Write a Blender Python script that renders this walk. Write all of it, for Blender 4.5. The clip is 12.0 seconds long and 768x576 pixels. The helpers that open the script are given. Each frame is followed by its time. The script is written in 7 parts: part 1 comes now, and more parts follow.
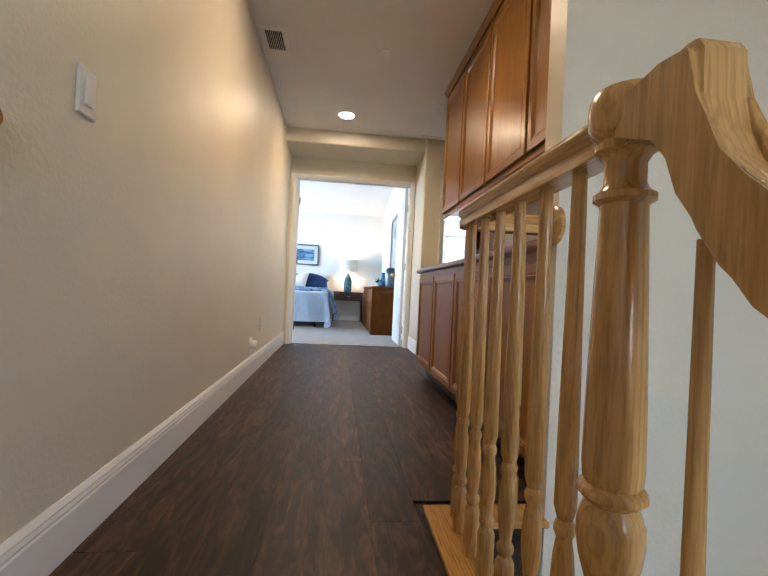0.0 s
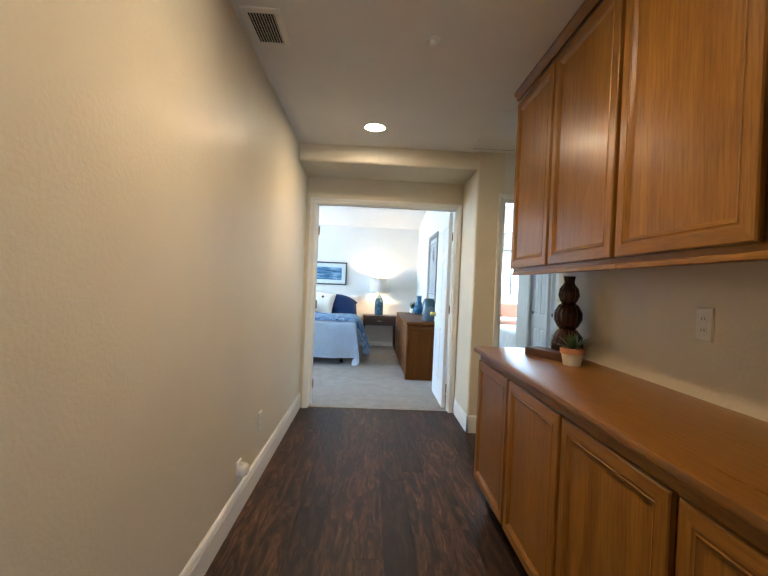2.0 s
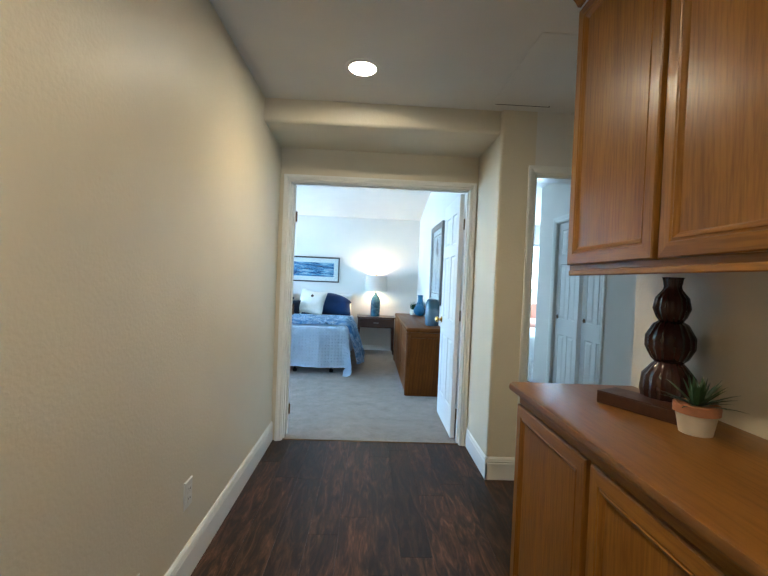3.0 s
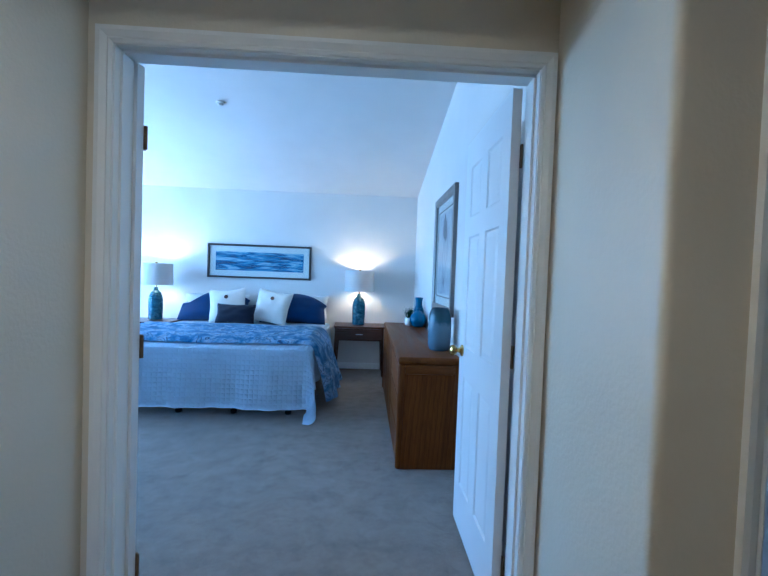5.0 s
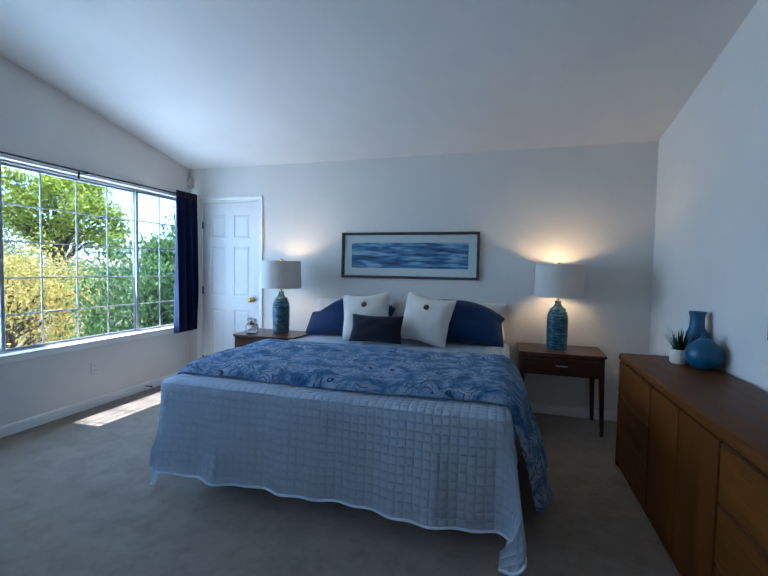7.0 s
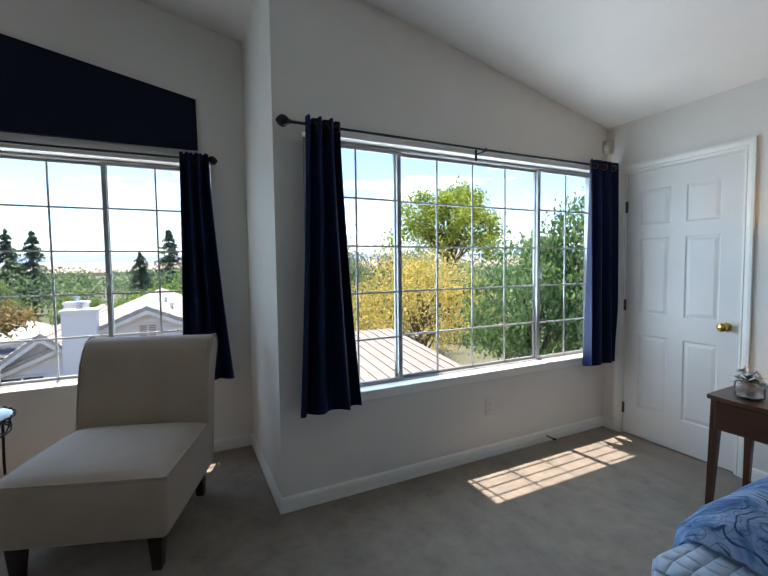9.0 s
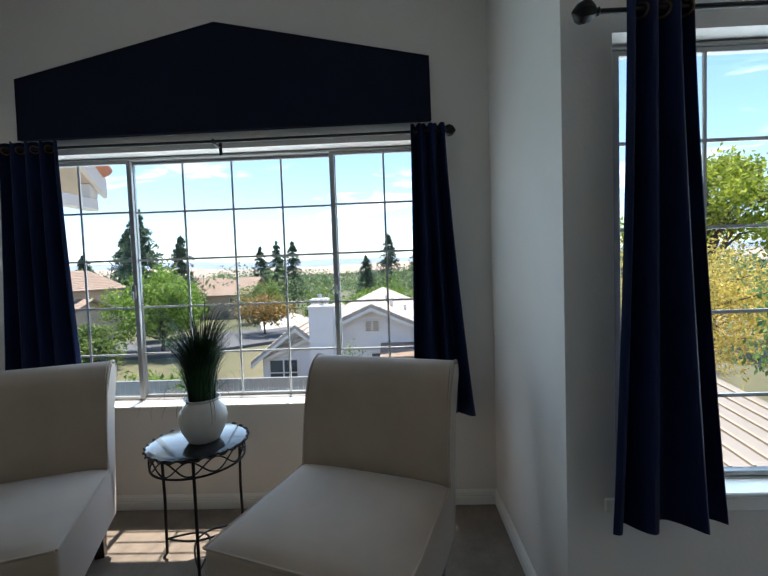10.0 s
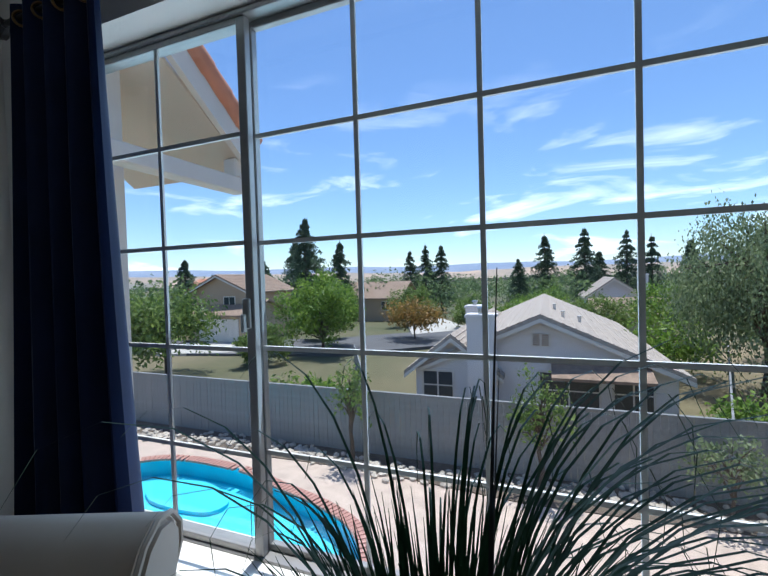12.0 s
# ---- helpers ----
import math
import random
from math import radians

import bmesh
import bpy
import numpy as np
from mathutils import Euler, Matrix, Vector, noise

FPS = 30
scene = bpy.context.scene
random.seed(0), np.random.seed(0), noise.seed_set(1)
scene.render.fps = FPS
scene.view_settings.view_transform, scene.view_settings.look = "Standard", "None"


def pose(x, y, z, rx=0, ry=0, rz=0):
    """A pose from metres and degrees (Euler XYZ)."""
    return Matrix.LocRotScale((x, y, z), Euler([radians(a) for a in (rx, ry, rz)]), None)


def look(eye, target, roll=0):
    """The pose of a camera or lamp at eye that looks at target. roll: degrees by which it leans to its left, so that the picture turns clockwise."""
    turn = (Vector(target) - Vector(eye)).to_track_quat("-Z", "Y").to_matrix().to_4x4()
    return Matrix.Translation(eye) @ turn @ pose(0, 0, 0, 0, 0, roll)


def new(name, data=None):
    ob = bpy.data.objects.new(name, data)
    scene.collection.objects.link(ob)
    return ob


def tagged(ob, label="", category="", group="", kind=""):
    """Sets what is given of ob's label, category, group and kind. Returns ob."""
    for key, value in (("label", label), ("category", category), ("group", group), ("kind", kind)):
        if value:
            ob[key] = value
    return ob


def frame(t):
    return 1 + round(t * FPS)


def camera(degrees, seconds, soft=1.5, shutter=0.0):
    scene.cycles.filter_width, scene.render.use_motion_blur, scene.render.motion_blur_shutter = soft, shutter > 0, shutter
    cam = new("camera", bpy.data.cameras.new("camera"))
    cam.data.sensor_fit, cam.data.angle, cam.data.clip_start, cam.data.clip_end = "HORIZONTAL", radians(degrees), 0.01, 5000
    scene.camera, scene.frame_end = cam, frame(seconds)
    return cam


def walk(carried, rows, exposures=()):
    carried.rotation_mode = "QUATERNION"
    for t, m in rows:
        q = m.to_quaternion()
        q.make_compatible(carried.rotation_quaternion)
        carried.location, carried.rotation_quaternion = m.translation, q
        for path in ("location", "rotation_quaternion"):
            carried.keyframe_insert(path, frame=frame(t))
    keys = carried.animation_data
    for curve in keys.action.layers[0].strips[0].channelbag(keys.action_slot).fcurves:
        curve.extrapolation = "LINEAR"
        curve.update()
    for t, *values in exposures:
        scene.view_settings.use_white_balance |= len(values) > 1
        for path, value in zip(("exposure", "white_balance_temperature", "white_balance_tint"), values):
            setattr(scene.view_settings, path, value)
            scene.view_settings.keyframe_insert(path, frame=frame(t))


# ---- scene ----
cam = camera(85.7, 12.0)
PATH = [
    (0, (0.644, 0.036, 0.691), (0.864, 2.024, 0.71), 2.8),
    (0.5, (0.635, 0.286, 0.834), (0.732, 2.283, 0.842), 2.7),
    (1, (0.649, 0.557, 0.991), (0.726, 2.556, 0.991), 2.6),
    (1.5, (0.649, 0.8, 1.129), (0.72, 2.799, 1.124), 2.6),
    (2, (0.657, 1.058, 1.253), (0.725, 3.057, 1.24), 2.5),
    (2.5, (0.703, 1.438, 1.285), (0.777, 3.437, 1.261), 2.4),
    (3, (0.725, 1.924, 1.294), (0.798, 3.922, 1.259), 2.4),
    (3.2, (0.738, 2.118, 1.295), (0.812, 4.116, 1.259), 2.4),
    (4.8, (0.917, 3.631, 1.317), (1.012, 5.628, 1.264), 2.3),
    (5, (0.921, 3.792, 1.32), (1.016, 5.789, 1.262), 2.1),
    (5.5, (0.876, 4.229, 1.315), (0.971, 6.226, 1.25), 2.2),
    (6, (0.824, 4.689, 1.294), (0.869, 6.687, 1.225), 2.0),
    (6.5, (0.68, 5.134, 1.277), (0.435, 7.118, 1.21), 1.9),
    (6.7, (0.578, 5.302, 1.295), (0.207, 7.266, 1.219), 1.5),
    (8.3, (-0.348, 6.33, 1.338), (-1.783, 7.719, 1.224), 0.3),
    (8.5, (-0.514, 6.397, 1.347), (-2.063, 7.658, 1.235), -0.0),
    (9, (-0.932, 6.475, 1.362), (-2.723, 7.358, 1.252), -0.7),
    (9.5, (-1.376, 6.48, 1.363), (-3.313, 6.967, 1.255), -1.4),
    (10, (-1.826, 6.4, 1.378), (-3.823, 6.338, 1.284), -2.0),
    (10.5, (-2.232, 6.219, 1.348), (-4.192, 5.827, 1.28), -2.2),
    (11, (-2.647, 6.009, 1.333), (-4.552, 5.404, 1.278), -2.1),
    (11.5, (-3.033, 5.788, 1.336), (-4.895, 5.06, 1.283), -1.8),
    (12, (-3.389, 5.563, 1.374), (-5.247, 4.824, 1.325), -1.7),
]
EXPOSURES = [
    (0.0, 4.1, 5850, 14),
    (1.0, 3.95, 5850, 12),
    (2.5, 3.85, 5600, 6),
    (3.0, 3.75, 5150, 2),
    (5.0, 3.0, 4100, 6),
    (5.5, 2.5, 4150, 8),
    (6.0, 2.05, 4450, 10),
    (6.5, 1.9, 4950, 11),
    (8.5, 1.5, 6000, 13),
    (9.0, 1.35, 6600, 15),
    (9.5, 1.2, 6600, 13),
    (10.5, 1.1, 6500, 12),
    (11.0, 0.85, 6200, 10),
    (12.0, 0.25, 5900, 11),
]
walk(cam, [(t, look(eye, target, roll)) for t, eye, target, roll in PATH], EXPOSURES)

# ---- world, sun and lamps ----
world = bpy.data.worlds.new("sky")
scene.world = world
world.use_nodes = True
wn, wl = world.node_tree.nodes, world.node_tree.links
sky = wn.new("ShaderNodeTexSky")
sky.sky_type = "NISHITA"
sky.sun_disc = False
sky.sun_elevation = radians(72)
sky.sun_rotation = radians(262)
sky.altitude = 100
sky.dust_density = 0.15
sky.ozone_density = 6.0
# thin streaks of high cloud, thicker towards the horizon
where, split, stretch = wn.new("ShaderNodeTexCoord"), wn.new("ShaderNodeSeparateXYZ"), wn.new("ShaderNodeMapping")
wl.new(where.outputs["Generated"], split.inputs[0])
wl.new(where.outputs["Generated"], stretch.inputs[0])
stretch.inputs["Scale"].default_value = (2.2, 2.2, 11.0)
wisps, streak, low = wn.new("ShaderNodeTexNoise"), wn.new("ShaderNodeMapRange"), wn.new("ShaderNodeMapRange")
wisps.inputs["Scale"].default_value, wisps.inputs["Detail"].default_value = 1.6, 6
wisps.inputs["Roughness"].default_value, wisps.inputs["Distortion"].default_value = 0.55, 0.6
wl.new(stretch.outputs[0], wisps.inputs["Vector"])
streak.inputs["From Min"].default_value, streak.inputs["From Max"].default_value = 0.54, 0.72
wl.new(wisps.outputs["Fac"], streak.inputs["Value"])
low.inputs["From Min"].default_value, low.inputs["From Max"].default_value = 0.45, 0.02
low.inputs["To Max"].default_value = 0.85
wl.new(split.outputs["Z"], low.inputs["Value"])
veil, over = wn.new("ShaderNodeMath"), wn.new("ShaderNodeMix")
veil.operation = "MULTIPLY"
wl.new(streak.outputs[0], veil.inputs[0])
wl.new(low.outputs[0], veil.inputs[1])
over.data_type = "RGBA"
wl.new(veil.outputs[0], over.inputs[0])
wl.new(sky.outputs[0], over.inputs[6])
over.inputs[7].default_value = (13.0, 13.2, 13.6, 1)
wl.new(over.outputs[2], wn["Background"].inputs[0])
wn["Background"].inputs[1].default_value = 0.15

sun = new("sun", bpy.data.lights.new("sun", "SUN"))
sun.data.energy = 4.8
sun.data.angle = radians(0.5)
sun.data.color = (1.0, 0.95, 0.87)
sun.matrix_world = look((-30, -5, 100), (0, -1.5, 0))


def area_lamp(name, eye, target, sx, sy, power, colour):
    lamp = new(name, bpy.data.lights.new(name, "AREA"))
    lamp.data.shape, lamp.data.size, lamp.data.size_y = "RECTANGLE", sx, sy
    lamp.data.energy, lamp.data.color = power, colour
    lamp.matrix_world = look(eye, target)
    return lamp


def bulb(name, place, power, colour, radius=0.03):
    lamp = new(name, bpy.data.lights.new(name, "POINT"))
    lamp.data.energy, lamp.data.color, lamp.data.shadow_soft_size = power, colour, radius
    lamp.location = place
    return lamp


WARM = (1.0, 0.62, 0.25)
DAY = (0.63, 0.84, 1.0)
for cx, cy in ((0.643, 4.205), (0.70, 2.30)):
    can = new("downlight", bpy.data.lights.new("downlight", "SPOT"))
    can.data.energy, can.data.color = 3.8 if cy > 3 else 2.8, WARM
    can.data.spot_size, can.data.spot_blend, can.data.shadow_soft_size = radians(150), 1.0, 0.08
    can.matrix_world = look((cx, cy, 2.43), (cx, cy, 0))
# daylight through the two bedroom windows, the far bedroom's window and the stair window
area_lamp("skylight_bay", (-4.40, 5.41, 1.35), (0, 5.9, 1.9), 2.3, 1.4, 10.5, DAY)
area_lamp("skylight_west", (-3.36, 8.4, 1.35), (0, 8.2, 1.9), 2.3, 1.4, 18, DAY)
area_lamp("skylight_stair", (1.6, -3.3, 1.2), (1.6, 1.0, 0.6), 1.0, 1.6, 2.3, (0.88, 0.94, 1.0))
bulb("lamp_bulb", (0.855, 9.38, 1.285), 2.2, WARM)
bulb("lamp_bulb", (-1.77, 9.28, 1.285), 2.2, WARM)
area_lamp("skylight_far_room", (3.6, 9.58, 1.4), (3.2, 5, 0.8), 0.95, 1.3, 11, DAY)

# ---- materials ----
def nodes_of(name):
    m = bpy.data.materials.new(name)
    m.use_nodes = True
    return m, m.node_tree.nodes, m.node_tree.links, m.node_tree.nodes["Principled BSDF"]


def coords(nt, links, scale=(1, 1, 1), kind="Object", turn=(0, 0, 0)):
    c, mp = nt.new("ShaderNodeTexCoord"), nt.new("ShaderNodeMapping")
    mp.inputs["Scale"].default_value = scale
    mp.inputs["Rotation"].default_value = [radians(a) for a in turn]
    links.new(c.outputs[kind], mp.inputs[0])
    return mp.outputs[0]


def noise_tex(nt, links, vec, scale, detail=4, rough=0.6, distort=0.0):
    n = nt.new("ShaderNodeTexNoise")
    n.inputs["Scale"].default_value, n.inputs["Detail"].default_value = scale, detail
    n.inputs["Roughness"].default_value, n.inputs["Distortion"].default_value = rough, distort
    if vec is not None:
        links.new(vec, n.inputs["Vector"])
    return n.outputs["Fac"]


def ramp(nt, links, fac, stops):
    r = nt.new("ShaderNodeValToRGB")
    while len(r.color_ramp.elements) < len(stops):
        r.color_ramp.elements.new(0.5)
    for e, (p, c) in zip(r.color_ramp.elements, stops):
        e.position, e.color = p, (*c, 1)
    links.new(fac, r.inputs[0])
    return r.outputs[0]


def mix(nt, links, a, b, fac, how="MIX"):
    m = nt.new("ShaderNodeMix")
    m.data_type, m.blend_type = "RGBA", how
    for sock, v in ((m.inputs[0], fac), (m.inputs[6], a), (m.inputs[7], b)):
        if isinstance(v, (int, float)):
            sock.default_value = v
        elif isinstance(v, tuple):
            sock.default_value = (*v, 1)
        else:
            links.new(v, sock)
    return m.outputs[2]


def math_node(nt, links, op, a, b=0.0):
    m = nt.new("ShaderNodeMath")
    m.operation = op
    for sock, v in zip(m.inputs, (a, b)):
        if isinstance(v, (int, float)):
            sock.default_value = v
        else:
            links.new(v, sock)
    return m.outputs[0]


def bump(nt, links, bsdf, height, strength, dist=0.01):
    b = nt.new("ShaderNodeBump")
    b.inputs["Strength"].default_value, b.inputs["Distance"].default_value = strength, dist
    links.new(height, b.inputs["Height"])
    links.new(b.outputs[0], bsdf.inputs["Normal"])


def tint(c, k):
    return tuple(min(1.0, v * k) for v in c)


def paint(name, colour, rough=0.6, peel=0.25, scale=110, mottling=0.04, spec=0.4):
    """Painted drywall or trim: orange-peel relief and a slight mottling."""
    m, nt, ln, b = nodes_of(name)
    v = coords(nt, ln)
    ln.new(ramp(nt, ln, noise_tex(nt, ln, v, 1.3, 3), [(0.3, tint(colour, 1 - mottling)), (0.7, tint(colour, 1 + mottling))]), b.inputs["Base Color"])
    b.inputs["Roughness"].default_value = rough
    b.inputs["Specular IOR Level"].default_value = spec
    if peel:
        bump(nt, ln, b, noise_tex(nt, ln, v, scale, 2, 0.5), peel, 0.004)
    return m


def plain(name, colour, rough=0.5, metal=0.0, grain=0.06, scale=40, relief=0.0, spec=0.5):
    m, nt, ln, b = nodes_of(name)
    v = coords(nt, ln)
    n = noise_tex(nt, ln, v, scale, 4)
    ln.new(ramp(nt, ln, n, [(0.3, tint(colour, 1 - grain)), (0.7, tint(colour, 1 + grain))]), b.inputs["Base Color"])
    ln.new(ramp(nt, ln, noise_tex(nt, ln, v, scale * 0.2, 3), [(0.3, (rough * 0.85,) * 3), (0.7, (min(1, rough * 1.15),) * 3)]), b.inputs["Roughness"])
    b.inputs["Metallic"].default_value = metal
    b.inputs["Specular IOR Level"].default_value = spec
    if relief:
        bump(nt, ln, b, n, relief, 0.003)
    return m


def wood(name, dark, light, along="z", rough=0.35, size=1.0, relief=0.12, vary=0.12, coat=0.0, spec=0.5, rings_k=0.0, spacing=0.009, tilt=8.0):
    """Oak-like grain that runs along one axis of the piece; rings_k: how strong the growth rings show."""
    m, nt, ln, b = nodes_of(name)
    s = {"x": (0.07, 1, 1), "y": (1, 0.07, 1), "z": (1, 1, 0.07)}[along]
    v = coords(nt, ln, tuple(a * size for a in s))
    info = nt.new("ShaderNodeObjectInfo")
    shift = nt.new("ShaderNodeVectorMath")
    shift.operation = "MULTIPLY_ADD"
    ln.new(info.outputs["Random"], shift.inputs[0])
    shift.inputs[1].default_value = (7, 11, 5)
    ln.new(v, shift.inputs[2])
    v = shift.outputs[0]
    figure = noise_tex(nt, ln, v, 9, 5, 0.6, 1.2)
    pores = noise_tex(nt, ln, v, 120, 2, 0.6)
    base = ramp(nt, ln, figure, [(0.28, dark), (0.5, tuple((a + c) / 2 for a, c in zip(dark, light))), (0.7, light)])
    base = mix(nt, ln, base, ramp(nt, ln, pores, [(0.35, (0.55, 0.5, 0.45)), (0.55, (1, 1, 1))]), 0.5, "MULTIPLY")
    if rings_k:
        # growth rings about an axis leaning a little off the grain, so that cut faces show arches
        turn = {"x": (0, 90, tilt), "y": (90, 0, tilt), "z": (tilt, tilt * 0.4, 0)}[along]
        off = nt.new("ShaderNodeVectorMath")
        off.operation = "MULTIPLY_ADD"
        ln.new(info.outputs["Random"], off.inputs[0])
        off.inputs[1].default_value = (0.9, 0.7, 0.4)
        ln.new(coords(nt, ln, turn=turn), off.inputs[2])
        wave = nt.new("ShaderNodeTexWave")
        wave.wave_type, wave.rings_direction, wave.wave_profile = "RINGS", "Z", "SAW"
        wave.inputs["Scale"].default_value = 0.314 / spacing
        wave.inputs["Distortion"].default_value = 2.2
        wave.inputs["Detail"].default_value, wave.inputs["Detail Scale"].default_value = 2.0, 0.12
        ln.new(off.outputs[0], wave.inputs["Vector"])
        band = ramp(nt, ln, wave.outputs["Fac"], [(0.0, (1.05, 1.05, 1.05)), (0.55, (1.0, 0.98, 0.95)), (0.9, (0.62, 0.52, 0.40)), (1.0, (1.0, 0.97, 0.93))])
        base = mix(nt, ln, base, band, rings_k, "MULTIPLY")
    tone = ramp(nt, ln, info.outputs["Random"], [(0.0, (1 - vary,) * 3), (1.0, (1.0, 1.0, 1.0))])
    base = mix(nt, ln, base, tone, 1.0, "MULTIPLY")
    ln.new(base, b.inputs["Base Color"])
    ln.new(ramp(nt, ln, figure, [(0.3, (rough * 0.85,) * 3), (0.7, (rough * 1.15,) * 3)]), b.inputs["Roughness"])
    b.inputs["Coat Weight"].default_value = coat
    b.inputs["Specular IOR Level"].default_value = spec
    b.inputs["Coat Roughness"].default_value = 0.15
    bump(nt, ln, b, pores, relief, 0.002)
    return m


def cloth(name, colour, weave=900, rough=0.9, mottling=0.08, relief=0.2, sheen=0.2):
    m, nt, ln, b = nodes_of(name)
    v = coords(nt, ln)
    soft = noise_tex(nt, ln, v, 6, 3)
    ln.new(ramp(nt, ln, soft, [(0.3, tint(colour, 1 - mottling)), (0.7, tint(colour, 1 + mottling))]), b.inputs["Base Color"])
    b.inputs["Roughness"].default_value = rough
    b.inputs["Sheen Weight"].default_value = sheen
    b.inputs["Specular IOR Level"].default_value = 0.2
    bump(nt, ln, b, noise_tex(nt, ln, v, weave, 2), relief, 0.002)
    return m


def glowing(name, colour, strength):
    m, nt, ln, b = nodes_of(name)
    b.inputs["Base Color"].default_value = (*colour, 1)
    b.inputs["Emission Color"].default_value = (*colour, 1)
    b.inputs["Emission Strength"].default_value = strength
    return m


WALL = paint("wall_paint", (0.67, 0.60, 0.465), 0.45, 0.35, 75)
BEDWALL = paint("bedroom_paint", (0.72, 0.69, 0.645), 0.6, 0.25, 75)
CEIL = paint("ceiling_paint", (0.72, 0.70, 0.67), 0.8, 0.3, 60)
TRIM = paint("trim_paint", (0.80, 0.79, 0.75), 0.3, 0.0)
DOORP = paint("door_paint", (0.74, 0.73, 0.71), 0.35, 0.08, 200)
OAK = wood("honey_oak", (0.23, 0.092, 0.010), (0.37, 0.165, 0.021), "z", 0.34, 1.0, 0.10, coat=0.05, spec=0.3, rings_k=0.3, spacing=0.014, tilt=5.0)
OAK_Y = wood("honey_oak_rail", (0.23, 0.092, 0.010), (0.37, 0.165, 0.021), "y", 0.34, 1.0, 0.10, coat=0.05, spec=0.3, rings_k=0.3, spacing=0.014, tilt=5.0)
OAK_X = wood("honey_oak_end", (0.23, 0.092, 0.010), (0.37, 0.165, 0.021), "x", 0.34, 1.0, 0.10, coat=0.05, spec=0.3, rings_k=0.3, spacing=0.014, tilt=5.0)
TOPLAM = wood("counter_laminate", (0.19, 0.080, 0.012), (0.25, 0.108, 0.018), "y", 0.32, 1.0, 0.03)
STAIR_Z = wood("stair_oak", (0.48, 0.235, 0.055), (0.70, 0.40, 0.125), "z", 0.25, 1.6, 0.1, coat=0.5, rings_k=0.45)
STAIR_Y = wood("stair_oak_rail", (0.48, 0.235, 0.055), (0.70, 0.40, 0.125), "y", 0.22, 1.6, 0.1, coat=0.6, rings_k=0.45)
STAIR_X = wood("stair_oak_return", (0.48, 0.235, 0.055), (0.70, 0.40, 0.125), "x", 0.22, 1.6, 0.1, coat=0.6, rings_k=0.45)
DRESS_Z = wood("dresser_oak", (0.085, 0.026, 0.003), (0.165, 0.054, 0.006), "z", 0.5, 1.3, spec=0.12, rings_k=0.6, spacing=0.008, tilt=1.2)
DRESS_Y = wood("dresser_oak_drawer", (0.085, 0.026, 0.003), (0.165, 0.054, 0.006), "y", 0.45, 1.3, spec=0.15, rings_k=0.6, spacing=0.008, tilt=1.2)
DRESS_X = wood("dresser_oak_end", (0.085, 0.026, 0.003), (0.165, 0.054, 0.006), "x", 0.45, 1.3, spec=0.15)
WALNUT = wood("dark_walnut", (0.035, 0.012, 0.006), (0.085, 0.03, 0.014), "x", 0.3, 1.2)
WALNUT_Z = wood("dark_walnut_leg", (0.035, 0.012, 0.006), (0.085, 0.03, 0.014), "z", 0.3, 1.2)


def plank_mat():
    """Dark printed planks: long brown streaks over near-black, each board its own shade."""
    m, nt, ln, b = nodes_of("vinyl_plank")
    info, shift = nt.new("ShaderNodeObjectInfo"), nt.new("ShaderNodeVectorMath")
    shift.operation = "MULTIPLY_ADD"
    ln.new(info.outputs["Random"], shift.inputs[0])
    shift.inputs[1].default_value = (9, 13, 0)
    ln.new(coords(nt, ln, (1, 0.17, 1)), shift.inputs[2])
    v = shift.outputs[0]
    bands, grain = noise_tex(nt, ln, v, 20, 5, 0.65, 1.4), noise_tex(nt, ln, v, 90, 3, 0.6)
    base = ramp(nt, ln, bands, [(0.34, (0.010, 0.006, 0.0045)), (0.47, (0.036, 0.017, 0.009)), (0.58, (0.092, 0.045, 0.024)), (0.72, (0.18, 0.095, 0.052))])
    base = mix(nt, ln, base, ramp(nt, ln, grain, [(0.35, (0.35, 0.33, 0.30)), (0.6, (1.15, 1.1, 1.05))]), 0.8, "MULTIPLY")
    base = mix(nt, ln, base, ramp(nt, ln, info.outputs["Random"], [(0.0, (0.45, 0.43, 0.42)), (1.0, (1.15, 1.1, 1.05))]), 1.0, "MULTIPLY")
    ln.new(base, b.inputs["Base Color"])
    ln.new(ramp(nt, ln, grain, [(0.3, (0.42,) * 3), (0.7, (0.56,) * 3)]), b.inputs["Roughness"])
    b.inputs["Specular IOR Level"].default_value = 0.3
    bump(nt, ln, b, grain, 0.15, 0.002)
    return m


PLANK = plank_mat()


def carpet(name, colour):
    m, nt, ln, b = nodes_of(name)
    v = coords(nt, ln)
    worn = noise_tex(nt, ln, v, 6.5, 6, 0.75)
    pile = noise_tex(nt, ln, v, 260, 3, 0.7)
    base = ramp(nt, ln, worn, [(0.32, tint(colour, 0.66)), (0.5, tint(colour, 0.95)), (0.68, tint(colour, 1.18))])
    ln.new(mix(nt, ln, base, ramp(nt, ln, pile, [(0.3, (0.72, 0.71, 0.70)), (0.65, (1, 1, 1))]), 0.8, "MULTIPLY"), b.inputs["Base Color"])
    b.inputs["Roughness"].default_value = 1.0
    b.inputs["Sheen Weight"].default_value = 0.3
    b.inputs["Specular IOR Level"].default_value = 0.1
    both = math_node(nt, ln, "ADD", pile, math_node(nt, ln, "MULTIPLY", noise_tex(nt, ln, v, 14, 4), 1.5))
    bump(nt, ln, b, both, 0.6, 0.008)
    return m


CARPET = carpet("carpet", (0.265, 0.217, 0.170))

